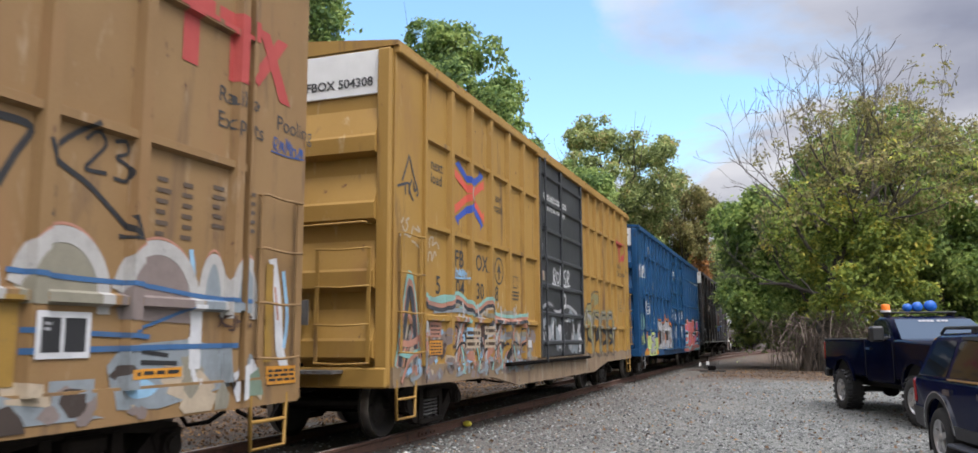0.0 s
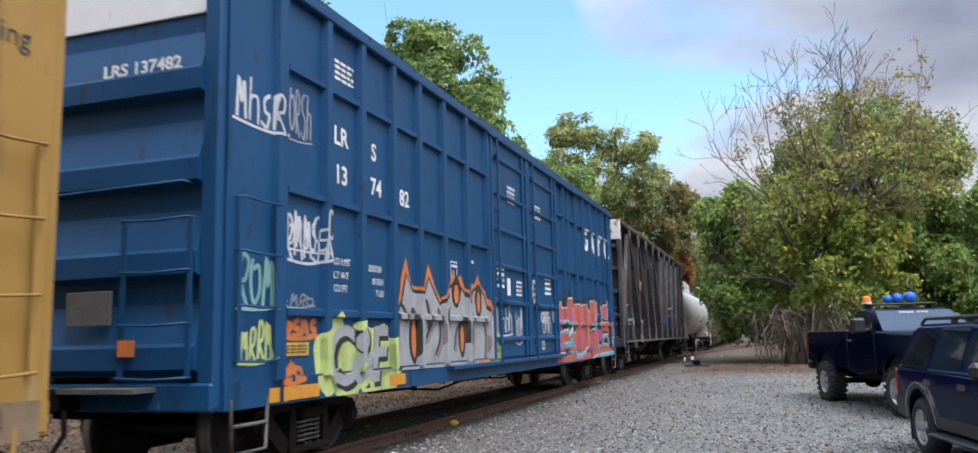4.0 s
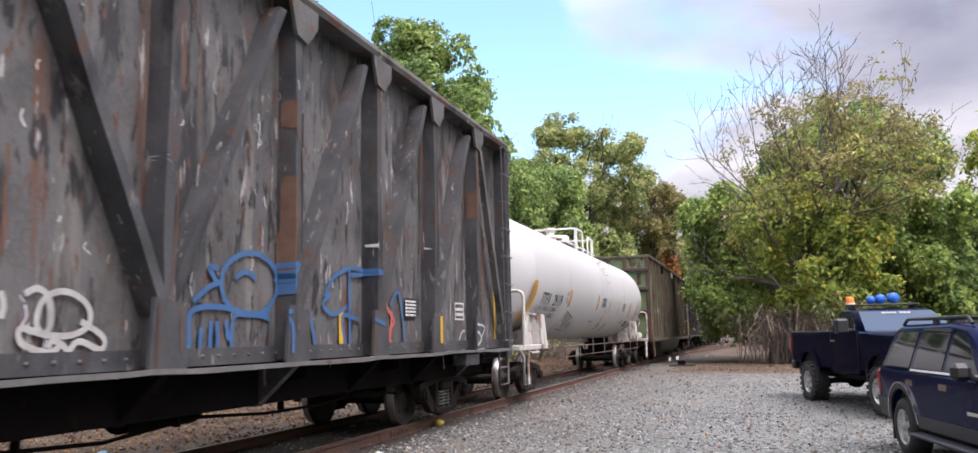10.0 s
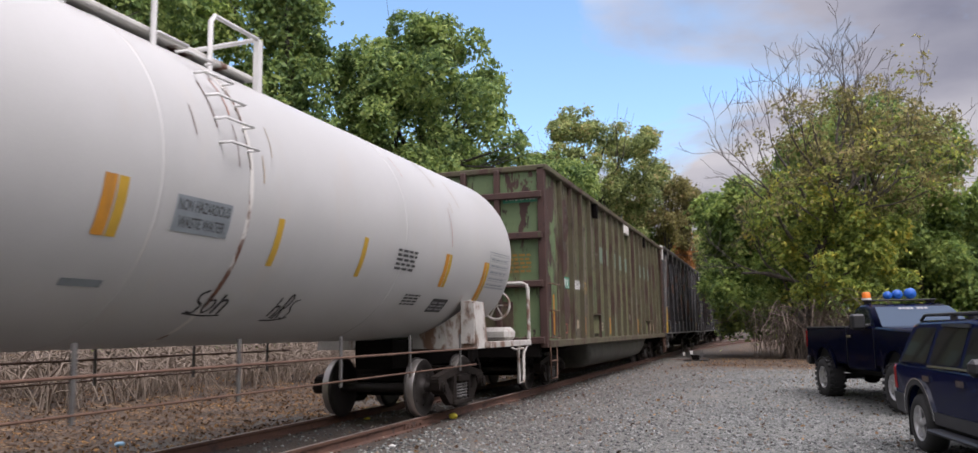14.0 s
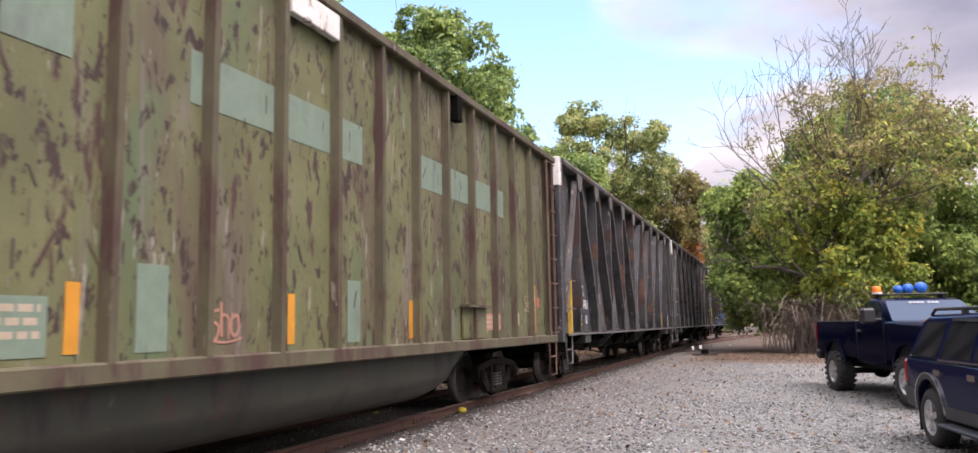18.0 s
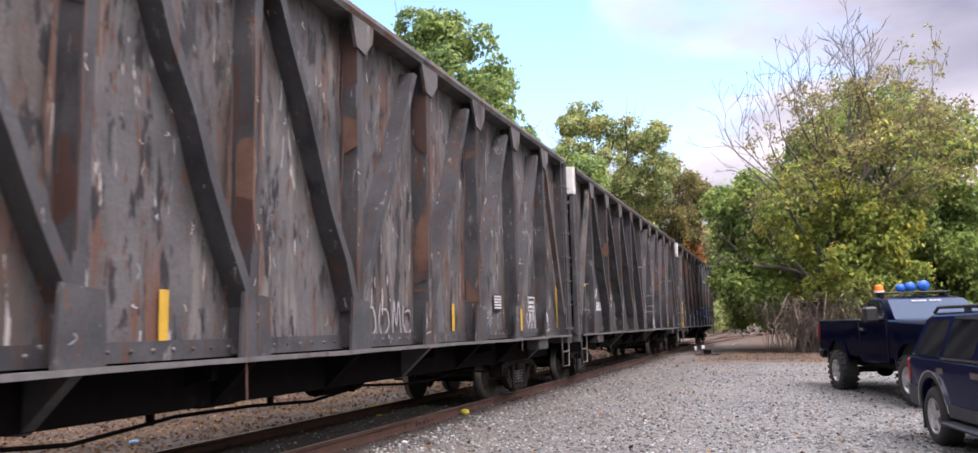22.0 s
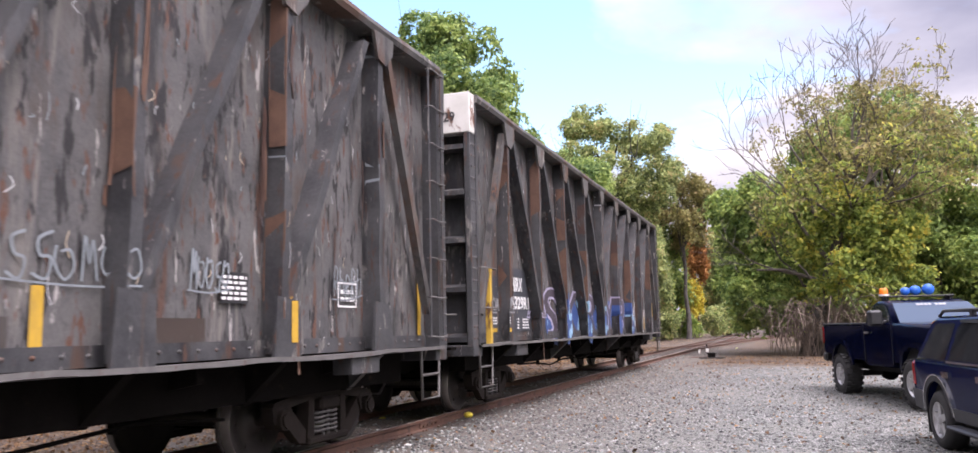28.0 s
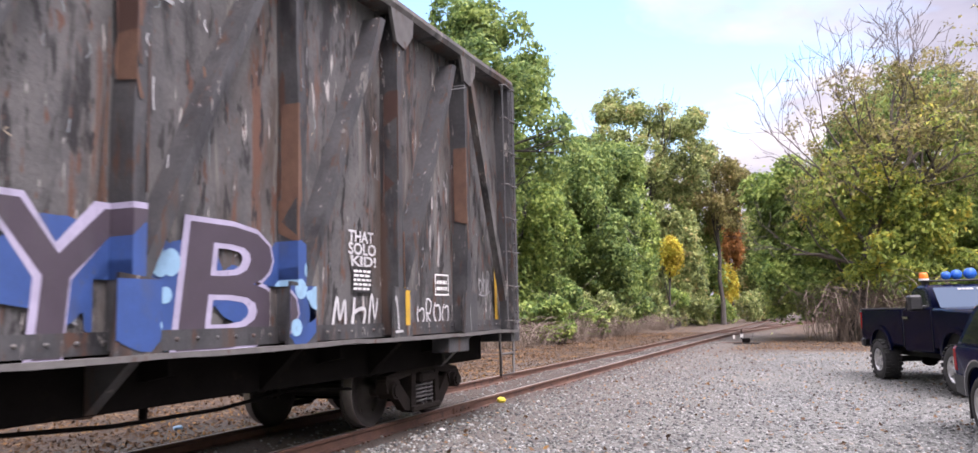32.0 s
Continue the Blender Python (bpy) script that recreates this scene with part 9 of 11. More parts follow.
def pickup(at):
    car = thing("pickup_truck", "dark navy lifted pickup truck with blue lamp covers, parked on gravel", "pickup truck", at=at)

    def wd(z):
        return 0.985 - 0.03 * max(0, z - 1.2) - 0.06 * max(0, 0.9 - z)

    def cabw(z):
        return 0.96 - 0.46 * max(0, z - 1.48)
    A = 0.53
    hood = [(-2.62, 0.84), (-2.68, 1.12), (-2.62, 1.36), (-2.35, 1.455), (-0.86, 1.52), (-0.80, 1.50), (-0.80, 0.72), (-1.10, 0.70)] + arc(-1.69, 0.55, A, 12, 168, 12) + [(-2.30, 0.78)]
    part("front_body", shell(hood, wd, 0.06), M_NAVY, car)
    part("cab_body", shell([(-0.79, 0.66), (0.47, 0.66), (0.47, 1.50), (-0.79, 1.51)], wd, 0.03), M_NAVY, car)
    bed = [(0.51, 0.74), (1.06, 0.76)] + arc(1.69, 0.57, A, 168, 12, 12) + [(2.30, 0.80), (2.76, 0.84), (2.80, 1.12), (2.79, 1.50), (0.51, 1.50)]
    part("cargo_bed", shell(bed, wd, 0.04), M_NAVY, car)
    pair("bed_rail_cap", Geo().box(-0.98, -0.88, 0.53, 2.78, 1.495, 1.525, c=0.01).box(0.88, 0.98, 0.53, 2.78, 1.495, 1.525, c=0.01), M_PLASTIC, car)
    part("tailgate_cap", Geo().box(-0.87, 0.87, 2.70, 2.80, 1.49, 1.52, c=0.01), M_PLASTIC, car)
    cab = [(-0.95, 1.47), (-0.34, 1.89), (-0.14, 1.95), (0.22, 1.965), (0.40, 1.92), (0.48, 1.48)]
    part("cab_roof", shell(cab, cabw, 0.05), M_NAVY, car)
    win = [(-0.62, 1.53), (-0.54, 1.64), (-0.18, 1.86), (-0.02, 1.885), (0.24, 1.885), (0.30, 1.84), (0.36, 1.53)]
    pair("side_window", side_patch(win, cabw), M_GLASS, car)
    ws = Geo().add([(-0.86, -0.945, 1.51), (0.86, -0.945, 1.51), (0.72, -0.375, 1.895), (-0.72, -0.375, 1.895)], [(0, 1, 2, 3)])
    part("windscreen", ws, M_SCREEN, car, "windscreen with the sky's reflection tinted in")
    ban = Geo()
    x = -0.30
    for l in (0.08, 0.07, 0.08, 0.07, 0.0, 0.08, 0.07, 0.08):
        if l:
            ban.add([(x, -0.475, 1.842), (x + l * 0.8, -0.475, 1.842), (x + l * 0.8, -0.425, 1.876), (x, -0.425, 1.876)], [(0, 1, 2, 3)])
        x += max(l, 0.05)
    tagged(part("screen_banner", ban, P_SILVER, car, "pale lettered strip"), kind="stuff")
    for y0, y1 in ((0.48, 0.50), (-0.80, -0.785)):
        pair("seam", side_patch([(y0, 0.72), (y1, 0.72), (y1, 1.48), (y0, 1.48)], wd, 0.002), M_LINER, car)
    pair("door_handle", side_patch([(0.18, 1.30), (0.40, 1.30), (0.40, 1.345), (0.18, 1.345)], wd, 0.03), M_CHROME, car)
    pair("mirror", Geo().box(-1.28, -1.02, -0.62, -0.44, 1.46, 1.76, c=0.04).box(1.02, 1.28, -0.62, -0.44, 1.46, 1.76, c=0.04), M_PLASTIC, car)
    pair("mirror_arm", Geo().box(-1.1, -0.88, -0.56, -0.48, 1.50, 1.56, c=0.01).box(0.88, 1.1, -0.56, -0.48, 1.50, 1.56, c=0.01), M_PLASTIC, car)
    for y in (-1.69, 1.69):
        fl = arc(y, 0.56, A + 0.07, 8, 172, 14) + arc(y, 0.56, A - 0.015, 172, 8, 14)
        pair("wheel_arch_flare", side_patch(fl, wd, 0.035), M_NAVY, car)
    pair("tail_lamp", Geo().box(-0.985, -0.90, 2.70, 2.815, 1.05, 1.46, c=0.02).box(0.90, 0.985, 2.70, 2.815, 1.05, 1.46, c=0.02), M_REDLAMP, car)
    part("rear_bumper", Geo().box(-0.95, 0.95, 2.78, 2.98, 0.66, 0.86, c=0.04), M_PLASTIC, car)
    part("front_bumper", Geo().box(-0.98, 0.98, -2.86, -2.58, 0.70, 0.98, c=0.06), M_NAVY, car)
    part("grille", Geo().box(-0.62, 0.62, -2.72, -2.64, 1.0, 1.36, c=0.02), M_PLASTIC, car)
    pair("headlamp", Geo().box(-0.96, -0.64, -2.70, -2.45, 1.08, 1.36, c=0.03).box(0.64, 0.96, -2.70, -2.45, 1.08, 1.36, c=0.03), M_CHROME, car)
    pair("frame_rail", Geo().box(-0.55, -0.40, -2.5, 2.7, 0.52, 0.70).box(0.40, 0.55, -2.5, 2.7, 0.52, 0.70), M_LINER, car)
    pair("axle", Geo().box(-0.88, 0.88, -1.75, -1.62, 0.38, 0.50).box(-0.88, 0.88, 1.62, 1.75, 0.38, 0.50), M_LINER, car, axis=1)
    part("axle_housing", Geo().lathe([(0.05, -0.16), (0.17, -0.08), (0.17, 0.08), (0.05, 0.16)], (0, 1.69, 0.44), (0, 1, 0), 12), M_UNDER, car)
    part("gearbox", Geo().box(-0.35, 0.25, -0.6, 0.4, 0.5, 0.66, c=0.05), M_UNDER, car)
    pair("wheel_liner", Geo().box(-0.93, 0.93, -2.2, -1.15, 0.75, 1.05).box(-0.93, 0.93, 1.18, 2.2, 0.75, 1.08), M_LINER, car, axis=1)
    set_wheels(car, road_wheel(0.425, 0.32, 0.235, 6, 22), 0.90, -1.69, 1.69, 0.425)
    rack = part("roof_rack", Geo().box(-0.68, 0.68, 0.0, 0.30, 2.02, 2.05, c=0.008).box(-0.66, -0.60, 0.05, 0.25, 1.95, 2.02).box(0.60, 0.66, 0.05, 0.25, 1.95, 2.02), M_PLASTIC, car)
    part("beacon", Geo().cyl((-0.66, 0.12, 2.05), (-0.66, 0.12, 2.085), 0.095, seg=16).mesh("beacon_base", M_WHITE), None, car)
    part("beacon_dome", Geo().lathe([(0.085, 2.085), (0.082, 2.17), (0.065, 2.205), (0.0, 2.21)], (-0.66, 0.12, 0), (0, 0, 1), 16), M_BEACON, car, "orange beacon dome")
    for x, r in ((-0.24, 0.075), (-0.04, 0.09), (0.22, 0.105)):
        lamp = part("roof_lamp", Geo().lathe([(0.0, 0.13), (r * 0.7, 0.11), (r, 0.02), (r, -0.03)], (x, 0.1, 2.06 + r), (0, 1, 0), 18), M_PLASTIC, car)
        part("lamp_cover", Geo().lathe([(r + 0.004, 0.05), (r + 0.006, -0.03), (r * 0.95, -0.045), (0.0, -0.055)], (x, 0.1, 2.06 + r), (0, 1, 0), 18), M_BLUECAP, lamp, "blue plastic lamp cover")
    return car


def suv(at):
    car = thing("sport_utility_vehicle", "dark blue sport utility vehicle with roof rails, parked on gravel", "car", at=at)

    def wd(z):
        return 0.915 - 0.05 * max(0, z - 0.95) - 0.10 * max(0, 0.7 - z)

    def gw(z):
        return 0.905 - 0.33 * max(0, z - 1.08)
    A = 0.44
    low = [(-2.36, 0.42), (-2.42, 0.62), (-2.40, 0.86), (-2.22, 0.99), (-1.10, 1.10), (2.20, 1.13), (2.28, 1.08), (2.34, 0.86), (2.34, 0.46), (1.92, 0.42)] + arc(1.445, 0.42, A, 8, 172, 12) + [(0.9, 0.40), (-0.9, 0.40)] + arc(-1.445, 0.42, A, 8, 172, 12) + [(-1.95, 0.42)]
    part("body", shell(low, wd, 0.05), M_NAVY2, car)
    gh = [(-1.18, 1.06), (-0.50, 1.55), (-0.30, 1.64), (0.2, 1.69), (1.75, 1.68), (1.98, 1.63), (2.24, 1.10)]
    part("roof", shell(gh, gw, 0.05), M_NAVY2, car)
    pair("front_side_window", side_patch([(-0.80, 1.14), (-0.70, 1.22), (-0.34, 1.52), (-0.16, 1.575), (0.02, 1.585), (0.04, 1.14)], gw), M_GLASS, car)
    pair("rear_side_window", side_patch([(0.14, 1.14), (0.13, 1.585), (0.86, 1.59), (0.98, 1.55), (1.04, 1.14)], gw), M_GLASS, car)
    pair("quarter_window", side_patch([(1.16, 1.14), (1.10, 1.57), (1.18, 1.59), (1.78, 1.58), (2.06, 1.14)], gw), M_GLASS, car)
    pair("window_trim", side_patch([(-0.82, 1.10), (1.08, 1.10), (1.08, 1.125), (-0.82, 1.125)], gw, 0.012), M_CHROME, car)
    pair("rain_guard", side_patch([(0.08, 1.58), (0.90, 1.60), (0.90, 1.635), (0.08, 1.625)], gw, 0.03), M_PLASTIC, car)
    part("windscreen", Geo().add([(-0.80, -1.19, 1.09), (0.80, -1.19, 1.09), (0.68, -0.50, 1.57), (-0.68, -0.50, 1.57)], [(0, 1, 2, 3)]), M_SCREEN, car)
    part("rear_window", Geo().add([(-0.74, 2.255, 1.14), (0.74, 2.255, 1.14), (0.66, 2.03, 1.58), (-0.66, 2.03, 1.58)], [(0, 1, 2, 3)]), M_GLASS, car)
    for s in (-1, 1):
        g = Geo().tube([(s * 0.66, -0.25, 1.67), (s * 0.66, -0.15, 1.75), (s * 0.66, 1.70, 1.75), (s * 0.66, 1.85, 1.68)], 0.022, 6)
        g.box(s * 0.66 - 0.025, s * 0.66 + 0.025, 0.7, 0.8, 1.67, 1.74)
        part("roof_rail", g, M_PLASTIC, car)
    pair("cross_bar", Geo().tube([(-0.66, 0.25, 1.745), (0.66, 0.25, 1.745)], 0.018, 6).tube([(-0.66, 1.35, 1.745), (0.66, 1.35, 1.745)], 0.018, 6), M_PLASTIC, car, axis=1, at=0.8)
    for y in (0.10, 1.12, -1.0):
        zt = 1.10
        pair("seam", side_patch([(y, 0.46), (y + 0.012, 0.46), (y + 0.012, zt), (y, zt)], wd, 0.002), M_LINER, car)
    for y in (-0.06, 0.98):
        pair("door_handle", side_patch([(y - 0.02, 0.92), (y + 0.2, 0.92), (y + 0.2, 0.99), (y - 0.02, 0.99)], wd, 0.025), M_CHROME, car)
    pair("lower_cladding", side_patch([(-0.95, 0.41), (0.95, 0.41), (1.0, 0.56), (-1.0, 0.56)], wd, 0.015), M_TRIMGREY, car)
    pair("rear_cladding", side_patch([(1.95, 0.43), (2.33, 0.47), (2.33, 0.72), (1.90, 0.70)], wd, 0.012), M_TRIMGREY, car)
    for y in (-1.445, 1.445):
        fl = arc(y, 0.43, A + 0.065, 2, 178, 14) + arc(y, 0.43, A - 0.01, 178, 2, 14)
        pair("wheel_arch_trim", side_patch(fl, wd, 0.02), M_TRIMGREY, car)
        edge = arc(y, 0.43, A + 0.078, 2, 178, 14) + arc(y, 0.43, A + 0.06, 178, 2, 14)
        pair("arch_edge", side_patch(edge, wd, 0.026), M_CHROME, car)
    pair("badge", side_patch([(-0.80, 0.70), (-0.52, 0.70), (-0.52, 0.74), (-0.80, 0.74)], wd, 0.006), M_CHROME, car)
    pair("running_board", Geo().box(-1.02, -0.84, -0.95, 0.95, 0.31, 0.36, c=0.02).box(0.84, 1.02, -0.95, 0.95, 0.31, 0.36, c=0.02), M_TRIMGREY, car)
    pair("mirror", Geo().box(-1.13, -0.93, -0.80, -0.66, 1.07, 1.26, c=0.05).box(0.93, 1.13, -0.80, -0.66, 1.07, 1.26, c=0.05), M_PLASTIC, car)
    pair("mirror_foot", Geo().box(-0.96, -0.84, -0.86, -0.72, 1.07, 1.14, c=0.02).box(0.84, 0.96, -0.86, -0.72, 1.07, 1.14, c=0.02), M_PLASTIC, car)
    pair("tail_lamp", Geo().box(-0.915, -0.80, 2.22, 2.352, 0.74, 1.08, c=0.03).box(0.80, 0.915, 2.22, 2.352, 0.74, 1.08, c=0.03), M_REDLAMP, car)
    part("rear_bumper", Geo().box(-0.86, 0.86, 2.28, 2.44, 0.42, 0.64, c=0.05), M_TRIMGREY, car)
    part("underbody", Geo().box(-0.75, 0.75, -2.2, 2.2, 0.28, 0.45), M_LINER, car)
    pair("wheel_liner", Geo().box(-0.82, 0.82, -1.88, -1.0, 0.45, 0.85).box(-0.82, 0.82, 1.0, 1.88, 0.45, 0.85), M_LINER, car, axis=1)
    part("mud_flap", Geo().box(-0.90, -0.70, 1.90, 1.92, 0.16, 0.5), M_PLASTIC, car)
    set_wheels(car, road_wheel(0.37, 0.24, 0.225, 5, 0), 0.80, -1.445, 1.445, 0.37)
    return car


def park(build, rear, turn, wheelbase, half, z):
    """Places a vehicle by the foot of its rear wheel on the side with smaller x."""
    c, s = math.cos(radians(turn)), math.sin(radians(turn))
    lx, ly = -half, wheelbase / 2
    return build(pose(rear[0] - (c * lx - s * ly), rear[1] - (s * lx + c * ly), z, 0, 0, turn))


truck = park(pickup, (1.10, 19.6), 17.3, 3.38, 0.98, -0.06)
wagon = park(suv, (1.76, 11.9), 10.0, 2.89, 0.90, -0.15)

# ---- trees ----
def leaf_material(name, dark, mid, light, extra=None, through_=0.46):
    """Leaves: each leaf has its own tint, and patches of the crown differ."""
    m = bpy.data.materials.new(name)
    m.use_nodes = True
    t = m.node_tree
    b = t.nodes["Principled BSDF"]
    geo = node(t, "ShaderNodeNewGeometry")
    v = node(t, "ShaderNodeTexCoord").outputs["Object"]
    nz = node(t, "ShaderNodeTexNoise", {"Vector": v, "Scale": 0.7, "Detail": 4.0})
    mixv = node(t, "ShaderNodeMath", {0: nz.outputs["Fac"], 1: 1.3, 2: -0.42}, operation="MULTIPLY_ADD")
    mixv = node(t, "ShaderNodeMath", {0: geo.outputs["Random Per Island"], 1: 0.68, 2: mixv.outputs[0]}, operation="MULTIPLY_ADD")
    stops = [(0.2, dark), (0.55, mid), (0.85, light)]
    if extra:
        stops.append((0.99, extra))
    c = ramp(t, mixv.outputs[0], stops)
    t.links.new(c, b.inputs["Base Color"])
    b.inputs["Roughness"].default_value = 0.5
    b.inputs["Specular IOR Level"].default_value = 0.15
    tr = node(t, "ShaderNodeBsdfTranslucent", {"Color": c})
    mx = node(t, "ShaderNodeMixShader", {0: through_, 1: b.outputs[0], 2: tr.outputs[0]})
    out = t.nodes["Material Output"]
    t.links.new(mx.outputs[0], out.inputs["Surface"])
    return m


L_GREEN = leaf_material("green_leaves", (0.095, 0.156, 0.051), (0.239, 0.342, 0.100), (0.451, 0.537, 0.159))
L_DEEP = leaf_material("deep_green_leaves", (0.081, 0.139, 0.056), (0.201, 0.298, 0.100), (0.384, 0.470, 0.152))
L_YELLOW = leaf_material("yellowing_leaves", (0.134, 0.185, 0.050), (0.302, 0.386, 0.095), (0.526, 0.549, 0.123), (0.620, 0.515, 0.101))
L_KHAKI = leaf_material("dry_khaki_leaves", (0.140, 0.132, 0.060), (0.270, 0.252, 0.105), (0.410, 0.380, 0.150), (0.38, 0.28, 0.14))
L_OLIVE = leaf_material("olive_leaves", (0.129, 0.168, 0.074), (0.286, 0.347, 0.134), (0.504, 0.549, 0.224), (0.538, 0.426, 0.202))
L_ORANGE = leaf_material("orange_leaves", (0.170, 0.080, 0.030), (0.360, 0.165, 0.058), (0.500, 0.260, 0.090))
L_GOLD = leaf_material("golden_leaves", (0.300, 0.240, 0.036), (0.600, 0.456, 0.060), (0.620, 0.600, 0.096))
L_DRY = leaf_material("dead_leaves", (0.04, 0.025, 0.016), (0.11, 0.066, 0.038), (0.24, 0.14, 0.07), (0.42, 0.24, 0.09))
M_BARK = surface("grey_bark", (0.038, 0.033, 0.029), (0.085, 0.076, 0.067), 3.0, 0.9, bump=0.6, fine=22.0)
M_BOUGH = surface("pale_grey_bark", (0.075, 0.064, 0.054), (0.155, 0.135, 0.115), 3.0, 0.9, bump=0.4, fine=22.0)
M_TWIG = surface("dry_vine_stems", (0.13, 0.10, 0.075), (0.24, 0.19, 0.15), 3.0, 0.9, bump=0.3, fine=30.0, vary=0.2)


def quads_mesh(name, P, U, V, mat_):
    """A mesh of loose four-cornered leaves: middles P, half-axes U and V."""
    n = len(P)
    fold = np.cross(U, V)
    fold = fold / (np.linalg.norm(fold, axis=1, keepdims=True) + 1e-9) * np.linalg.norm(U, axis=1, keepdims=True) * 0.25
    co = np.stack([P - V, P + U * 0.62 + fold, P + V, P - U * 0.62 + fold], 1).reshape(-1, 3)
    me = bpy.data.meshes.new(name)
    me.vertices.add(4 * n)
    me.vertices.foreach_set("co", co.astype(np.float32).ravel())
    me.loops.add(4 * n)
    me.loops.foreach_set("vertex_index", np.arange(4 * n, dtype=np.int32))
    me.polygons.add(n)
    me.polygons.foreach_set("loop_start", np.arange(0, 4 * n, 4, dtype=np.int32))
    me.update(calc_edges=True)
    me.materials.append(mat_)
    return me


def unit(a):
    return a / (np.linalg.norm(a, axis=-1, keepdims=True) + 1e-9)


def sprays(rng, C, D, size, clump, per):
    """Leafy sprays at the middles C, domed outwards along D: leaf middles and axes."""
    m = len(C)
    D = unit(D + np.array([0, 0, 0.55]) + 0.30 * rng.normal(size=(m, 3)))
    A = unit(np.cross(D, rng.normal(size=(m, 3))))
    B = np.cross(D, A)
    k = clump * rng.uniform(0.6, 1.35, (m, 1, 1))
    a, b = rng.normal(size=(2, m, per, 1)) * 0.62
    h_ = -0.42 * (a * a + b * b) + 0.16 * rng.normal(size=(m, per, 1))
    P = (C[:, None] + k * (a * A[:, None] + b * B[:, None] + h_ * D[:, None])).reshape(-1, 3)
    N = (D[:, None] + 0.55 * (a * A[:, None] + b * B[:, None]) + 0.75 * rng.normal(size=(m, per, 3))).reshape(-1, 3)
    keep = P[:, 2] > 0.12
    P, N = P[keep], unit(N[keep])
    U = unit(np.cross(N, rng.normal(size=P.shape)))
    V = np.cross(N, U)
    s = size * rng.uniform(0.6, 1.35, (len(P), 1))
    return P, U * s * 0.8, V * s


def leaf_cloud(rng, blobs, count, size, clump=0.5, per=34, fill=0.2):
    """Sprays set on the skins of the blobs, some within."""
    area = np.array([b[3] * b[4] + b[4] * b[5] + b[3] * b[5] for b in blobs])
    C, D = [], []
    for b, k in zip(blobs, (count / per * area / area.sum()).astype(int)):
        d = unit(rng.normal(size=(max(k, 1), 3)))
        r = np.where(rng.random(len(d)) < fill, rng.random(len(d)) ** 0.5, rng.uniform(0.80, 1.10, len(d)))
        c = np.array(b[:3]) + d * r[:, None] * np.array(b[3:6])
        ok = c[:, 2] > 0.3
        C.append(c[ok])
        D.append(unit(d[ok] / np.array(b[3:6])))
    return sprays(rng, np.concatenate(C), np.concatenate(D), size, clump, per)


def limb(rng, g, p, d, length, r, depth, spread, bend=0.25, up_=0.15, ends=None, least=0.0):
    """A tapering limb that forks on."""
    pts, radii = [Vector(p)], [r]
    d = Vector(d).normalized()
    n = 5
    for k in range(n):
        d = (d + Vector(rng.normal(size=3)) * bend * 0.35 + Vector((0, 0, up_ * 0.3))).normalized()
        pts.append(pts[-1] + d * length / n)
        radii.append(max(r * (1 - 0.6 * (k + 1) / n), least))
    g.tube(pts, r, 5 if r > 0.03 else 4, radii=radii)
    if ends is not None:
        ends.append(tuple(pts[-1]))
        if depth < 3:
            ends.append(tuple(pts[3]))
    if depth > 0:
        for k in range(int(rng.integers(2, 4))):
            i = int(rng.integers(2, n + 1))
            q = Vector(rng.normal(size=3))
            nd = (d + q * spread).normalized()
            limb(rng, g, pts[i], nd, length * rng.uniform(0.55, 0.8), radii[i] * 0.75, depth - 1, spread, bend, up_, ends, least)


def tree(name, label, x, y, trunk_h, trunk_r, blobs, count, size, mat_, seed, clump=0.5, lean=(0, 0), limbs=6, fill=0.3, per=28):
    """blobs: crown lumps relative to the tree's foot."""
    rng = np.random.default_rng(seed)
    z0 = rise(x, y) - 0.1
    t = thing(name, label, "tree", at=pose(x, y, z0), group="trees round the lot")
    g = Geo()
    top = Vector((lean[0], lean[1], trunk_h))
    pts = [Vector((0, 0, 0)), Vector((0, 0, 0.4))] + [top * k / 5 + Vector((rng.normal() * 0.12, rng.normal() * 0.12, 0)) for k in range(1, 6)]
    g.tube(pts, trunk_r, 9, radii=[trunk_r * 1.5, trunk_r * 1.1] + [trunk_r * (1 - 0.12 * k) for k in range(1, 6)])
    part("trunk", g, M_BARK, t)
    for k in range(limbs):
        b = blobs[k % len(blobs)]
        a = pts[2 + int(rng.integers(1, 5))]
        e = Vector((b[0] + rng.normal() * b[3] * 0.4, b[1] + rng.normal() * b[4] * 0.4, b[2] + rng.normal() * b[5] * 0.3))
        g = Geo()
        limb(rng, g, a, e - a, (e - a).length * 0.72, trunk_r * 0.42, 2, 0.55)
        part("limb", g, M_BARK, t)
    P, U, V = leaf_cloud(rng, blobs, int(count * 1.6), size * 0.86, clump, per, fill)
    part("crown", quads_mesh("crown", P, U, V, mat_), None, t)
    return t


def lumps(seed, cx, cy, cz, rx, ry, rz, n, s0=0.28, s1=0.45):
    """Overlapping crown lumps inside an egg of the given radii."""
    r = random.Random(seed)
    out = []
    for k in range(n):
        while True:
            q = Vector((r.uniform(-1, 1), r.uniform(-1, 1), r.uniform(-1, 1)))
            if 0.3 < q.length < 1:
                break
        s = r.uniform(s0, s1)
        q *= (1 - s * 0.8)
        out.append((cx + q.x * rx, cy + q.y * ry, cz + q.z * rz, rx * s, ry * s, rz * s))
    return out


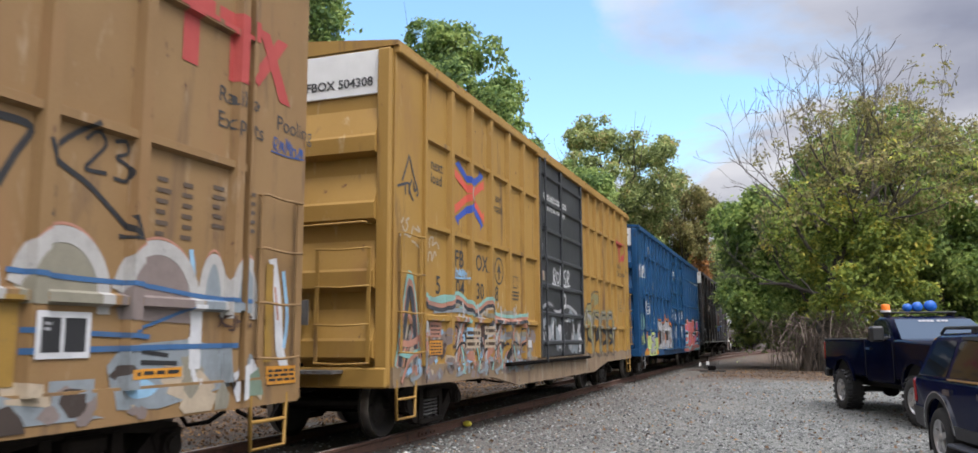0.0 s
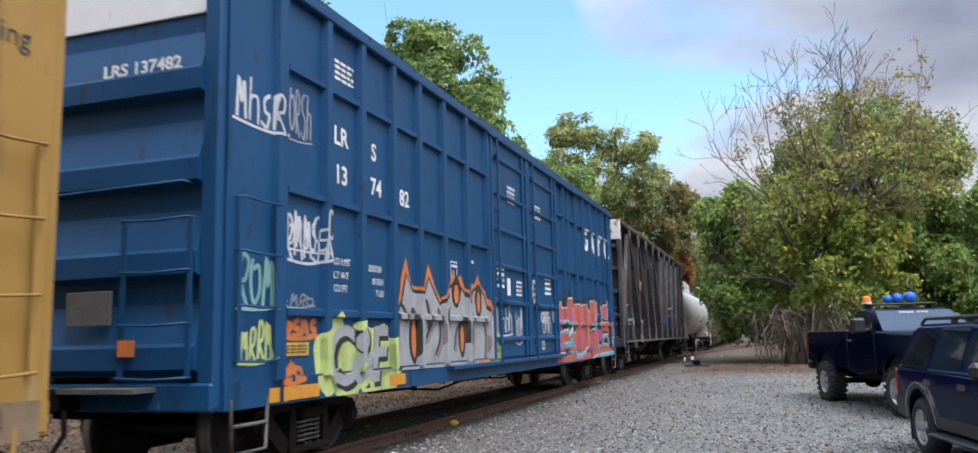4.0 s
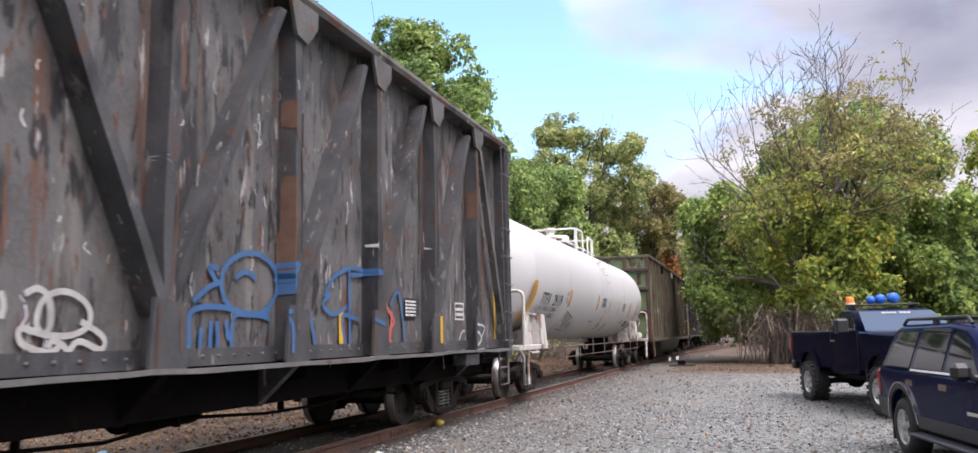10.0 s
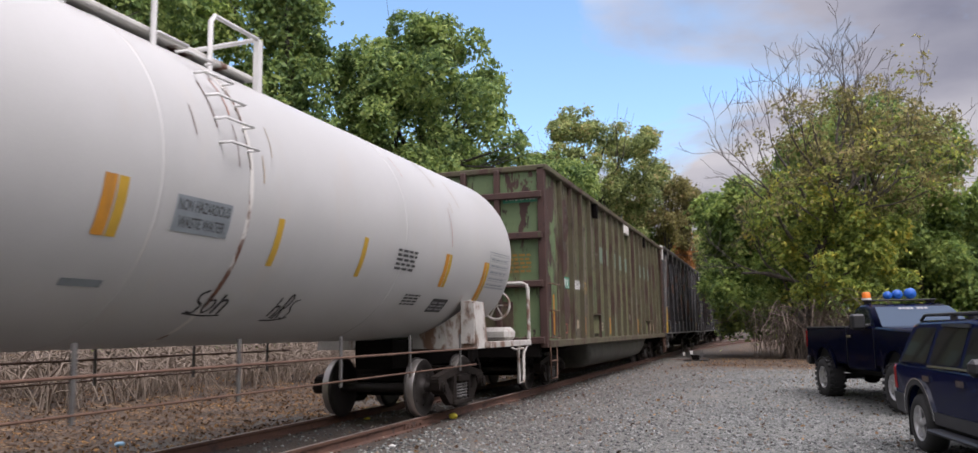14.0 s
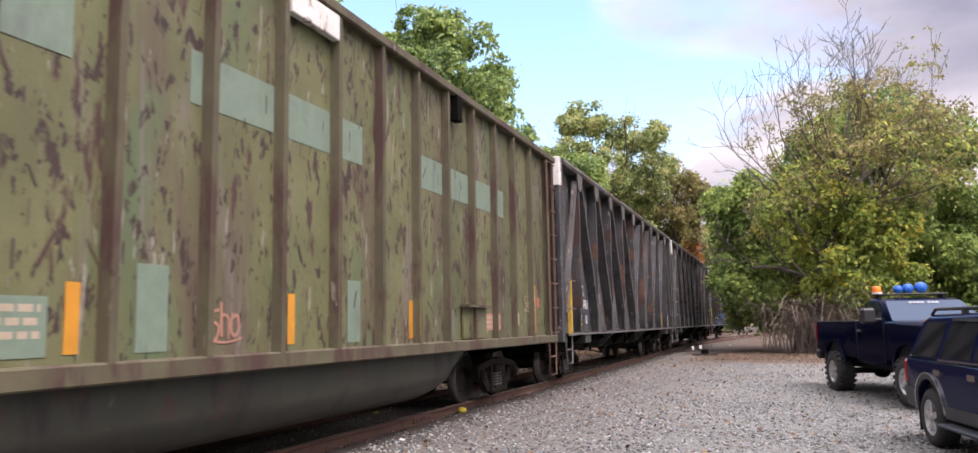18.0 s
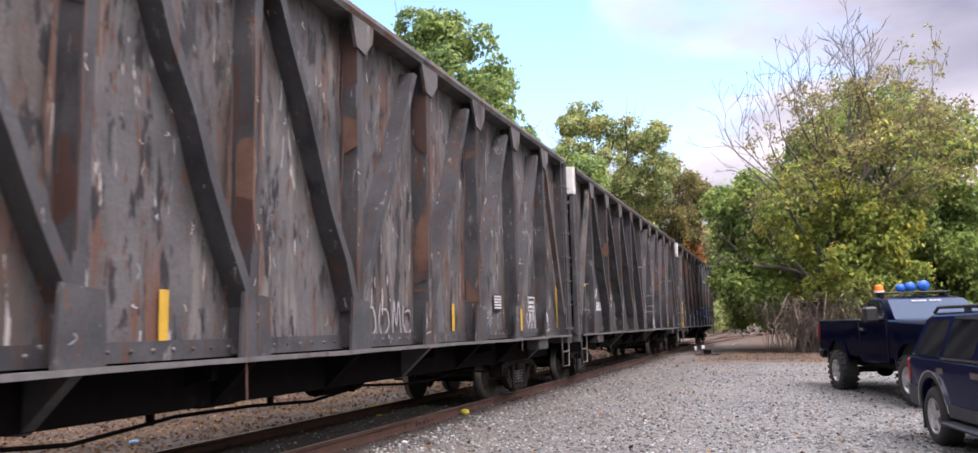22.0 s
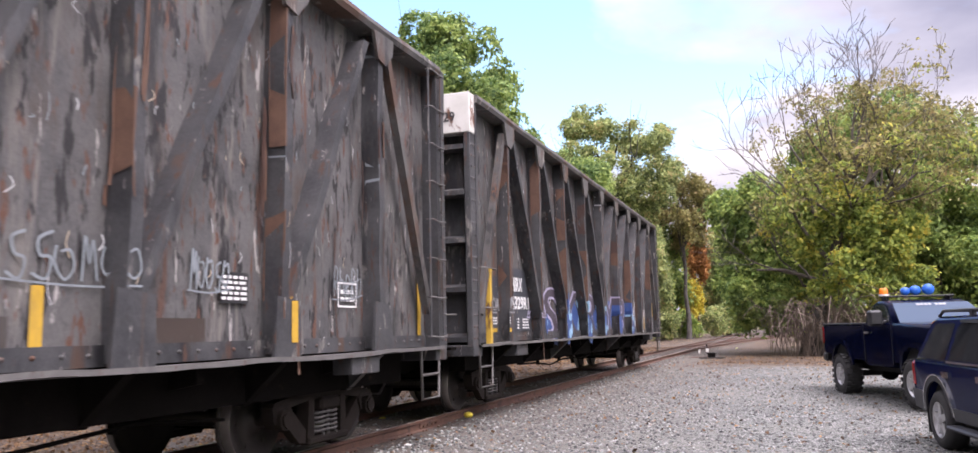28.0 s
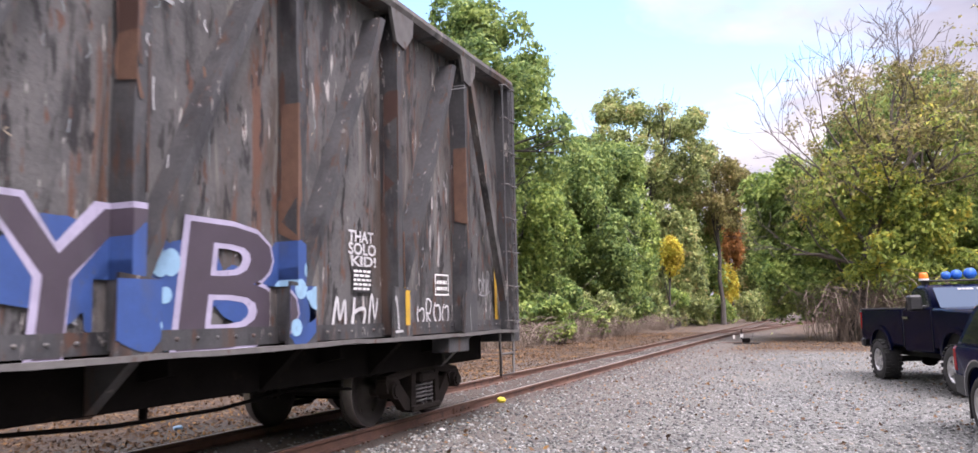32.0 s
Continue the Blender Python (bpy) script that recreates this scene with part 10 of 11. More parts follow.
# along the far bank, from the nearest on
tree("tall_tree", "tall dark green tree wrapped in ivy", -20.2, 31.0, 15.0, 0.42, lumps(11, 0, 0, 11.0, 2.1, 2.2, 10.5, 22, 0.2, 0.36), 19000, 0.17, L_DEEP, 11, 0.5)
tree("tall_tree", "tall open-crowned green tree on the bank", -27.5, 34.0, 14.0, 0.36, lumps(12, 0, 0, 17.0, 5.5, 5.0, 6.5, 20, 0.14, 0.26), 11000, 0.19, L_GREEN, 12, 0.65, fill=0.26)
tree("tall_tree", "tall green tree on the bank", -25.5, 24.0, 12.0, 0.4, lumps(13, 0, 0, 16.0, 5.0, 5.0, 7.5, 20, 0.16, 0.3), 13000, 0.19, L_DEEP, 13, 0.6, fill=0.26)
tree("tall_tree", "tall green tree on the bank", -37.0, 30.0, 11.0, 0.4, lumps(14, 0, 0, 14.0, 6.0, 6.0, 9.0, 16), 14000, 0.22, L_GREEN, 14, 0.7)
tree("broad_tree", "broad round-crowned green tree beside the track", -17.1, 39.0, 12.0, 0.36, lumps(15, -0.1, 0, 11.9, 6.5, 5.0, 6.7, 80, 0.09, 0.22), 36000, 0.17, L_DEEP, 15, 0.5, limbs=10, fill=0.26)
tree("broad_tree", "dark green tree behind the bank", -23.0, 45.0, 10.0, 0.3, lumps(16, 0, 0, 8.0, 5.0, 5.0, 7.5, 16), 14000, 0.2, L_DEEP, 16, 0.6)
tree("small_tree", "dense green tree at the edge of the wood", -17.0, 48.0, 8.0, 0.24, lumps(17, 0, 0, 6.8, 3.3, 3.2, 6.8, 26, 0.2, 0.34), 22000, 0.17, L_GREEN, 17, 0.5)
tree("broad_tree", "dense dark green tree at the edge of the wood", -15.6, 60.0, 10.0, 0.3, lumps(18, 0.4, 0, 8.4, 4.2, 4.0, 8.2, 36, 0.17, 0.3), 30000, 0.18, L_DEEP, 18, 0.55)
tree("tall_tree", "green tree at the edge of the wood", -21.5, 58.0, 11.0, 0.28, lumps(28, 0, 0, 9.6, 4.4, 4.4, 9.4, 24, 0.2, 0.34), 18000, 0.2, L_GREEN, 28, 0.6)
tree("tall_tree", "green tree at the edge of the wood", -15.4, 72.0, 10.0, 0.28, lumps(19, 0, 0, 8.4, 3.6, 3.6, 8.4, 44, 0.12, 0.26), 20000, 0.2, L_GREEN, 19, 0.6)
tree("tall_tree", "tall pale olive tree with an open crown", -17.0, 86.0, 18.0, 0.4, lumps(20, -0.6, 0, 18.6, 8.8, 6.0, 7.6, 110, 0.06, 0.15), 30000, 0.21, L_OLIVE, 20, 0.62, limbs=18, fill=0.26)
tree("tall_tree", "brownish olive tree behind the wood's edge", -10.4, 94.0, 13.0, 0.3, lumps(21, 0, 0, 15.2, 4.2, 4.4, 5.6, 50, 0.08, 0.18), 10000, 0.21, L_KHAKI, 21, 0.6, fill=0.26)
tree("tall_tree", "green tree beside the far track", -14.2, 97.0, 10.0, 0.26, lumps(22, 0, 0, 8.6, 4.2, 4.2, 9.4, 44, 0.12, 0.26), 19000, 0.25, L_GREEN, 22, 0.7)
tree("tall_tree", "olive-green tree beside the far track", -13.6, 83.0, 9.0, 0.24, lumps(29, 0, 0, 6.8, 3.0, 3.2, 7.0, 36, 0.12, 0.26), 15000, 0.22, L_OLIVE, 29, 0.6)
tree("small_tree", "small tree with golden autumn leaves", -13.0, 75.5, 6.0, 0.14, lumps(23, 0, 0, 7.3, 1.4, 1.5, 2.6, 14, 0.18, 0.36), 4600, 0.17, L_GOLD, 23, 0.4)
tree("small_tree", "slender tree with orange autumn leaves", -10.2, 102.0, 10.0, 0.16, lumps(24, 0, 0, 10.5, 1.7, 1.9, 5.6, 18, 0.18, 0.32), 7000, 0.22, L_ORANGE, 24, 0.5)
tree("small_tree", "low tree with orange and yellow autumn leaves", -10.6, 99.0, 4.0, 0.12, lumps(30, 0, 0, 4.2, 1.5, 1.6, 3.4, 12, 0.2, 0.36), 4000, 0.2, L_GOLD, 30, 0.45)
tree("tall_tree", "olive tree at the end of the view", -7.4, 114.0, 8.0, 0.26, lumps(25, 0, 0, 7.6, 3.6, 4.0, 8.0, 22, 0.2, 0.34), 15000, 0.26, L_OLIVE, 25, 0.7)
tree("tall_tree", "green tree at the end of the view", -2.5, 118.0, 8.0, 0.26, lumps(26, 0, 0, 7.0, 4.5, 4.5, 8.0, 22, 0.2, 0.34), 15000, 0.28, L_GREEN, 26, 0.7)
tree("tall_tree", "green tree far behind the lot", 4.5, 112.0, 8.0, 0.26, lumps(27, 0, 0, 7.5, 6.0, 5.0, 8.5, 20), 14000, 0.3, L_DEEP, 27, 0.8)


def far_woods():
    """The wood goes on behind, with unseen stands added round the eye: one leafy mass."""
    rng = np.random.default_rng(90)
    bl = []
    for k in range(46):
        bl.append((-42 + rng.uniform(-6, 6), 8 + 2.6 * k, 6.5 + rng.uniform(-1.5, 1.5), 6.0, 6.0, 7.0 + rng.uniform(-1.5, 1.5)))
    for k in range(30):
        bl.append((-28 + rng.uniform(-3, 3), 48 + 3.0 * k, 5.5 + rng.uniform(-1, 1), 5.0, 5.0, 6.0 + rng.uniform(-1, 1.5)))
    for k in range(20):
        bl.append((-40 + 5.5 * k, 142 + rng.uniform(-6, 6), 6.5, 6.0, 6.0, 7.5 + rng.uniform(-1.5, 2)))
    for k in range(14):
        bl.append((12 + 5.0 * k, 68 + rng.uniform(-4, 6), 5.0, 5.0, 5.0, 5.5 + rng.uniform(-1, 1.5)))
    # unseen row behind the eye, added tall to block low sky light
    for k in range(26):
        bl.append((-60 + 5.0 * k, -28 + rng.uniform(-4, 4), 9.0, 5.5, 5.5, 11.0 + rng.uniform(-1.5, 2)))
    for k in range(22):
        bl.append((48 + rng.uniform(-5, 5), -30 + 5.0 * k, 6.0, 5.5, 5.5, 7.0 + rng.uniform(-1.5, 1.5)))
    for k in range(12):
        bl.append((-42 + rng.uniform(-5, 5), -34 + 4.0 * k, 6.5, 5.5, 5.5, 7.5 + rng.uniform(-1.5, 1.5)))
    P, U, V = leaf_cloud(rng, bl, 150000, 0.42, 1.0, 24, 0.25)
    solid("far_woods", quads_mesh("far_woods", P, U, V, L_GREEN), None, "green woodland behind the bank's trees, with unseen stands blocking low sky", "woods", kind="stuff")


far_woods()

# the big tree at the edge of the lot stands before a green mass
tree("broad_tree", "big dense green tree behind the parked vehicles", 6.2, 48.5, 9.0, 0.3, lumps(31, -0.6, 0.5, 7.8, 6.6, 4.0, 6.8, 44, 0.15, 0.28), 36000, 0.18, L_DEEP, 31, 0.55, fill=0.26)
tree("broad_tree", "green tree at the lot's edge beside the track", 0.8, 45.5, 7.0, 0.2, lumps(32, -1.3, 0, 5.8, 3.7, 2.8, 4.9, 44, 0.15, 0.28), 32000, 0.16, L_GREEN, 32, 0.45, fill=0.26)
tree("broad_tree", "dark green tree beside the pickup behind the lot's edge", 7.0, 43.6, 7.0, 0.2, lumps(40, 0.3, 0, 4.9, 3.9, 2.2, 4.6, 36, 0.15, 0.28), 24000, 0.15, L_GREEN, 40, 0.45, fill=0.26)
tree("broad_tree", "low green tree leaning over the track's edge", 0.9, 42.8, 4.0, 0.12, lumps(38, -1.9, 0, 3.5, 2.6, 1.8, 2.3, 26, 0.18, 0.32), 15000, 0.14, L_GREEN, 38, 0.4, fill=0.26)
tree("broad_tree", "dark green low tree behind the pickup", 10.6, 45.5, 5.0, 0.22, lumps(34, 0, 0, 4.4, 4.0, 2.6, 4.2, 26, 0.18, 0.32), 16000, 0.17, L_DEEP, 34, 0.5)
tree("broad_tree", "olive tree behind the parked vehicles", 14.5, 50.0, 6.0, 0.22, lumps(35, 0, 0, 5.0, 4.2, 3.5, 4.8, 20, 0.2, 0.34), 12000, 0.19, L_OLIVE, 35, 0.55)
tree("tall_tree", "slender pale tree with thin yellow-green leaves", 14.9, 57.0, 12.0, 0.2, lumps(36, 0, 0, 11.2, 2.6, 2.8, 5.4, 18, 0.12, 0.24), 4600, 0.19, L_YELLOW, 36, 0.55, limbs=9, fill=0.26)
tree("broad_tree", "green tree behind the lot", 20.5, 56.0, 6.0, 0.24, lumps(37, 0, 0, 6.0, 5.0, 4.0, 5.6, 18), 12000, 0.22, L_GREEN, 37, 0.6)


def smooth_line3(pts):
    P = [Vector(p) for p in pts]
    out = []
    for i in range(len(P) - 1):
        p0, p1, p2, p3 = P[max(i - 1, 0)], P[i], P[i + 1], P[min(i + 2, len(P) - 1)]
        for k in range(3):
            t = k / 3
            out.append(0.5 * ((2 * p1) + (p2 - p0) * t + (2 * p0 - 5 * p1 + 4 * p2 - p3) * t * t + (3 * p1 - p0 - 3 * p2 + p3) * t ** 3))
    return out + [P[-1]]


def leaning_tree():
    """The big tree: a leaning trunk, long boughs that end in bare twigs, yellowing leaves on the lower and inner ones."""
    x, y = 1.25, 40.6
    rng = np.random.default_rng(33)
    t = thing("broad_tree", "leaning tree with yellowing leaves and bare upper twigs", "tree", at=pose(x, y, rise(x, y) - 0.1), group="trees round the lot")
    stem = [(0, 0, 0), (0.05, 0, 0.6), (0.3, 0.05, 2.2), (0.9, 0.1, 4.4), (1.5, 0.2, 6.2), (1.9, 0.3, 8.0), (2.2, 0.3, 9.6)]
    part("trunk", Geo().tube(smooth_line3(stem), 0.3, 9, radii=[0.42 - 0.0185 * k for k in range(19)]), M_BARK, t)
    boughs = [((0.9, 0.1, 4.4), (-0.95, -0.1, 0.75), 4.3, 0.13), ((0.6, 0.1, 3.4), (-0.95, -0.1, 0.45), 3.2, 0.11), ((1.2, 0.2, 5.3), (-0.55, 0.2, 0.9), 3.9, 0.12), ((1.5, 0.2, 6.2), (-0.95, -0.2, 0.85), 4.3, 0.11),
              ((1.9, 0.3, 8.0), (-0.35, -0.2, 1.0), 3.3, 0.10), ((2.2, 0.3, 9.6), (0.35, 0.1, 1.0), 3.0, 0.09), ((2.2, 0.3, 9.4), (-0.2, -0.3, 1.0), 2.5, 0.08), ((1.9, 0.3, 8.0), (0.75, -0.2, 0.9), 3.8, 0.11),
              ((1.5, 0.2, 6.2), (0.9, -0.2, 0.75), 3.8, 0.13), ((1.3, 0.2, 5.6), (1.0, 0.1, 0.42), 4.2, 0.12), ((0.9, 0.1, 4.4), (1.0, -0.25, 0.30), 4.2, 0.13), ((1.1, 0.1, 5.0), (0.4, -0.6, 0.8), 3.2, 0.09),
              ((0.5, 0.1, 3.0), (0.7, -0.5, 0.35), 2.8, 0.09), ((0.4, 0.1, 2.8), (-0.5, -0.6, 0.5), 2.6, 0.08), ((1.7, 0.2, 7.1), (0.2, -0.6, 0.8), 3.2, 0.09), ((1.7, 0.2, 7.0), (0.85, 0.3, 0.8), 3.9, 0.12), ((2.0, 0.3, 8.4), (0.9, 0.0, 0.75), 3.6, 0.10), ((2.1, 0.3, 9.0), (0.55, -0.2, 0.95), 3.4, 0.09), ((1.8, 0.2, 7.6), (-0.6, -0.3, 0.9), 3.6, 0.09)]
    ends = []
    for p, d, l, r in boughs:
        g = Geo()
        limb(rng, g, p, d, l, r, 4, 0.42, 0.42, 0.28, ends, 0.011)
        part("bough", g, M_BOUGH, t)
    E = np.array(ends)
    edge = np.hypot((E[:, 0] - 3.0) / 5.2, (E[:, 2] - 5.6) / 6.4)
    keep = (edge < 0.92 + 0.12 * rng.normal(size=len(E))) & (rng.random(len(E)) < 0.62) | ((E[:, 0] > 5.5) & (rng.random(len(E)) < 0.2))
    E = E[keep]
    low = rng.random(len(E)) > np.clip((E[:, 2] - 5.0) / 5.0, 0.05, 0.8)
    out = E - np.array([2.0, 0.2, 5.5])
    P, U, V = leaf_cloud(rng, lumps(43, 2.6, 0.6, 9.5, 5.2, 2.6, 4.3, 90, 0.05, 0.11), 9000, 0.08, 0.36, 14, 0.5)
    part("foliage", quads_mesh("foliage", P, U, V, L_KHAKI), None, t, "sparse dry khaki leaves")
    for name, sel, per, mat_, label in (("foliage", low, 21, L_YELLOW, "bright yellow-green leaves"), ("foliage", ~low, 15, L_KHAKI, "sparse dry khaki leaves")):
        P, U, V = sprays(rng, E[sel], unit(out[sel]), 0.115, 0.48, per)
        part(name, quads_mesh(name, P, U, V, mat_), None, t, label)
    P, U, V = leaf_cloud(rng, lumps(42, 1.8, -0.6, 4.9, 3.6, 1.6, 3.2, 26, 0.10, 0.2), 10000, 0.12, 0.4, 30, 0.3)
    part("foliage", quads_mesh("foliage", P, U, V, L_YELLOW), None, t, "bright yellow-green leaves")


leaning_tree()


# ---- undergrowth ----
def shrub(x, y, r, hh, count, size, mat_, seed, label="low green undergrowth at the wood's edge"):
    rng = np.random.default_rng(seed)
    t = thing("shrub", label, "shrub", at=pose(x, y, rise(x, y) - 0.05), group="undergrowth")
    P, U, V = leaf_cloud(rng, lumps(seed, 0, 0, hh * 0.5, r, r * 0.9, hh * 0.55, 14, 0.2, 0.36), count * 1.5, size, 0.34, 26, 0.2)
    part("leaves", quads_mesh("leaves", P, U, V, mat_), None, t)
    g = Geo()
    for k in range(14):
        a = rng.uniform(0, 6.28)
        q = (rng.uniform(-0.6, 0.6) * r, rng.uniform(-0.6, 0.6) * r, 0)
        g.tube([q, (q[0] + math.cos(a) * 0.3, q[1] + math.sin(a) * 0.3, hh * 0.45), (q[0] + math.cos(a) * 0.8 * r, q[1] + math.sin(a) * 0.8 * r, hh * rng.uniform(0.6, 0.95))], 0.012, 4)
    part("stems", g, M_TWIG, t)


rs = random.Random(77)
for k, (x, y, r, hh, m) in enumerate([(-13.6, 40.0, 2.0, 2.4, L_GREEN), (-14.0, 44.0, 2.2, 3.0, L_DEEP), (-13.6, 48.5, 2.0, 2.6, L_GREEN), (-14.3, 54.0, 2.4, 3.2, L_OLIVE), (-14.4, 60.0, 2.4, 3.4, L_GREEN),
                                      (-14.6, 66.0, 2.5, 3.2, L_DEEP), (-14.0, 73.0, 2.4, 3.4, L_OLIVE), (-13.4, 80.0, 2.4, 3.6, L_GREEN), (-12.2, 88.0, 2.4, 3.8, L_OLIVE), (-10.8, 96.0, 2.4, 3.6, L_GREEN),
                                      (-9.2, 104.0, 2.6, 3.8, L_OLIVE), (-15.5, 36.0, 2.2, 3.2, L_DEEP), (-16.5, 30.0, 2.2, 3.0, L_DEEP), (-17.5, 25.0, 2.4, 3.0, L_DEEP), (-18.5, 20.0, 2.5, 3.2, L_GREEN), (-19.5, 14.0, 2.5, 3.4, L_DEEP),
                                      (-22.0, 28.0, 3.0, 4.5, L_DEEP), (-23.0, 20.0, 3.0, 4.5, L_DEEP), (-20.5, 36.0, 3.0, 5.0, L_DEEP), (4.5, 43.0, 2.2, 2.6, L_OLIVE), (7.5, 42.5, 2.0, 2.4, L_GREEN), (11.0, 44.0, 2.4, 2.8, L_OLIVE), (15.5, 46.0, 2.6, 3.0, L_GREEN),
                                      (-16.4, 50.0, 2.6, 4.4, L_DEEP), (-16.6, 63.0, 2.6, 4.6, L_GREEN), (-15.6, 77.0, 2.6, 4.4, L_DEEP), (-13.6, 91.0, 2.6, 4.6, L_GREEN), (-8.0, 110.0, 2.6, 4.4, L_OLIVE), (-5.0, 112.0, 2.6, 4.2, L_GREEN), (-2.0, 113.0, 2.6, 4.4, L_OLIVE), (1.0, 110.0, 2.6, 4.6, L_DEEP)]):
    shrub(x, y, r, hh, 2600, 0.15, m, 200 + k)


def tangle(name, label, boxes, seed, n, hh, r=0.011, lean=0.6):
    """Dry vine stems and brush: bent thin stalks rising from the ground."""
    rng = np.random.default_rng(seed)
    g = Geo()
    for k in range(n):
        x0, x1, y0, y1 = boxes[k % len(boxes)]
        x, y = rng.uniform(x0, x1), rng.uniform(y0, y1)
        z = rise(x, y) - 0.05
        l = hh * rng.uniform(0.35, 1.1)
        d = rng.normal(size=2) * lean
        pts = [(x, y, z), (x + d[0] * l * 0.25, y + d[1] * l * 0.25, z + l * 0.55), (x + d[0] * l * 0.6, y + d[1] * l * 0.6, z + l * rng.uniform(0.7, 1.0)), (x + d[0] * l * 1.0, y + d[1] * l * 1.0, z + l * rng.uniform(0.35, 0.95))]
        g.tube(smooth_line3(pts), r * rng.uniform(0.6, 1.6), 4)
    ob = solid(name, g, M_TWIG, label, "brush", kind="stuff")


tangle("vine_thicket", "dry brown vines hanging round the trunk", [(0.0, 2.9, 39.3, 41.2), (0.6, 2.6, 39.5, 41.0), (-0.8, 3.6, 39.8, 42.0)], 51, 330, 2.9, 0.013, 0.5)
tangle("dry_brush", "dry grey brush along the foot of the bank", [(-15.5, -13.0, 12, 22), (-15.5, -13.0, 22, 34), (-14.6, -12.4, 34, 50), (-14.4, -12.6, 50, 72)], 52, 2600, 1.3, 0.013, 0.9)


# ---- fallen leaves ----
def litter():
    """Brown leaves on the ground beyond the track and at the foot of the big tree."""
    rng = np.random.default_rng(61)
    n = 40000
    y = 4 + 56 * rng.random(n) ** 1.3
    x = rng.uniform(-15.5, -7.3, n)
    m = 2600
    x = np.concatenate([x, rng.uniform(-3.5, 6.0, m), rng.uniform(-4.8, 5, 2200)])
    y = np.concatenate([y, 32 + 9 * rng.random(m), rng.uniform(7, 34, 2200)])
    z = np.array([rise(float(a), float(b)) for a, b in zip(x, y)]) + rng.uniform(0.008, 0.03, len(x))
    P = np.stack([x, y, z], 1)
    U = rng.normal(size=(len(x), 3))
    U[:, 2] *= 0.35
    U /= np.linalg.norm(U, axis=1, keepdims=True)
    V = np.cross(U, np.array([0, 0, 1.0]) + 0.4 * rng.normal(size=(len(x), 3)))
    V /= np.linalg.norm(V, axis=1, keepdims=True)
    s = rng.uniform(0.02, 0.05, (len(x), 1))
    solid("fallen_leaves", quads_mesh("fallen_leaves", P, U * s, V * s, L_DRY), None, "brown fallen leaves scattered over the ground", "leaves", kind="stuff")


litter()


# ---- small things beside the track ----
M_PAINTY = surface("sprayed_yellow_stone", (0.55, 0.45, 0.03), (0.66, 0.55, 0.06), 9.0, 0.7, bump=0.2)


def lump(name, label, category, x, y, z, r, mat_, seed, flat_=0.7):
    rng = np.random.default_rng(seed)
    bm = bmesh.new()
    bmesh.ops.create_icosphere(bm, subdivisions=2, radius=r)
    for v in bm.verts:
        v.co *= 1 + 0.28 * noise.noise(v.co * (2.2 / r) + Vector((seed, 0, 0)))
        v.co.z *= flat_
    me = bpy.data.meshes.new(name)
    bm.to_mesh(me)
    bm.free()
    me.materials.append(mat_)
    solid(name, me, None, label, category, at=pose(x, y, z))


lump("painted_stone", "stone sprayed bright yellow beside the rail", "stone", -4.98, 12.55, 0.13, 0.075, M_PAINTY, 3)
lump("painted_stone", "stone sprayed dull yellow between the rails", "stone", -6.35, 12.2, 0.08, 0.06, M_PAINTY, 4)
lump("pale_stone", "pale stone beside the rail", "stone", -4.62, 9.55, 0.05, 0.06, M_WHITE, 5)
lump("blue_litter", "crumpled blue and white wrapper on the leaves", "litter", -8.6, 9.2, 0.03, 0.07, P_SKY, 6, 0.5)


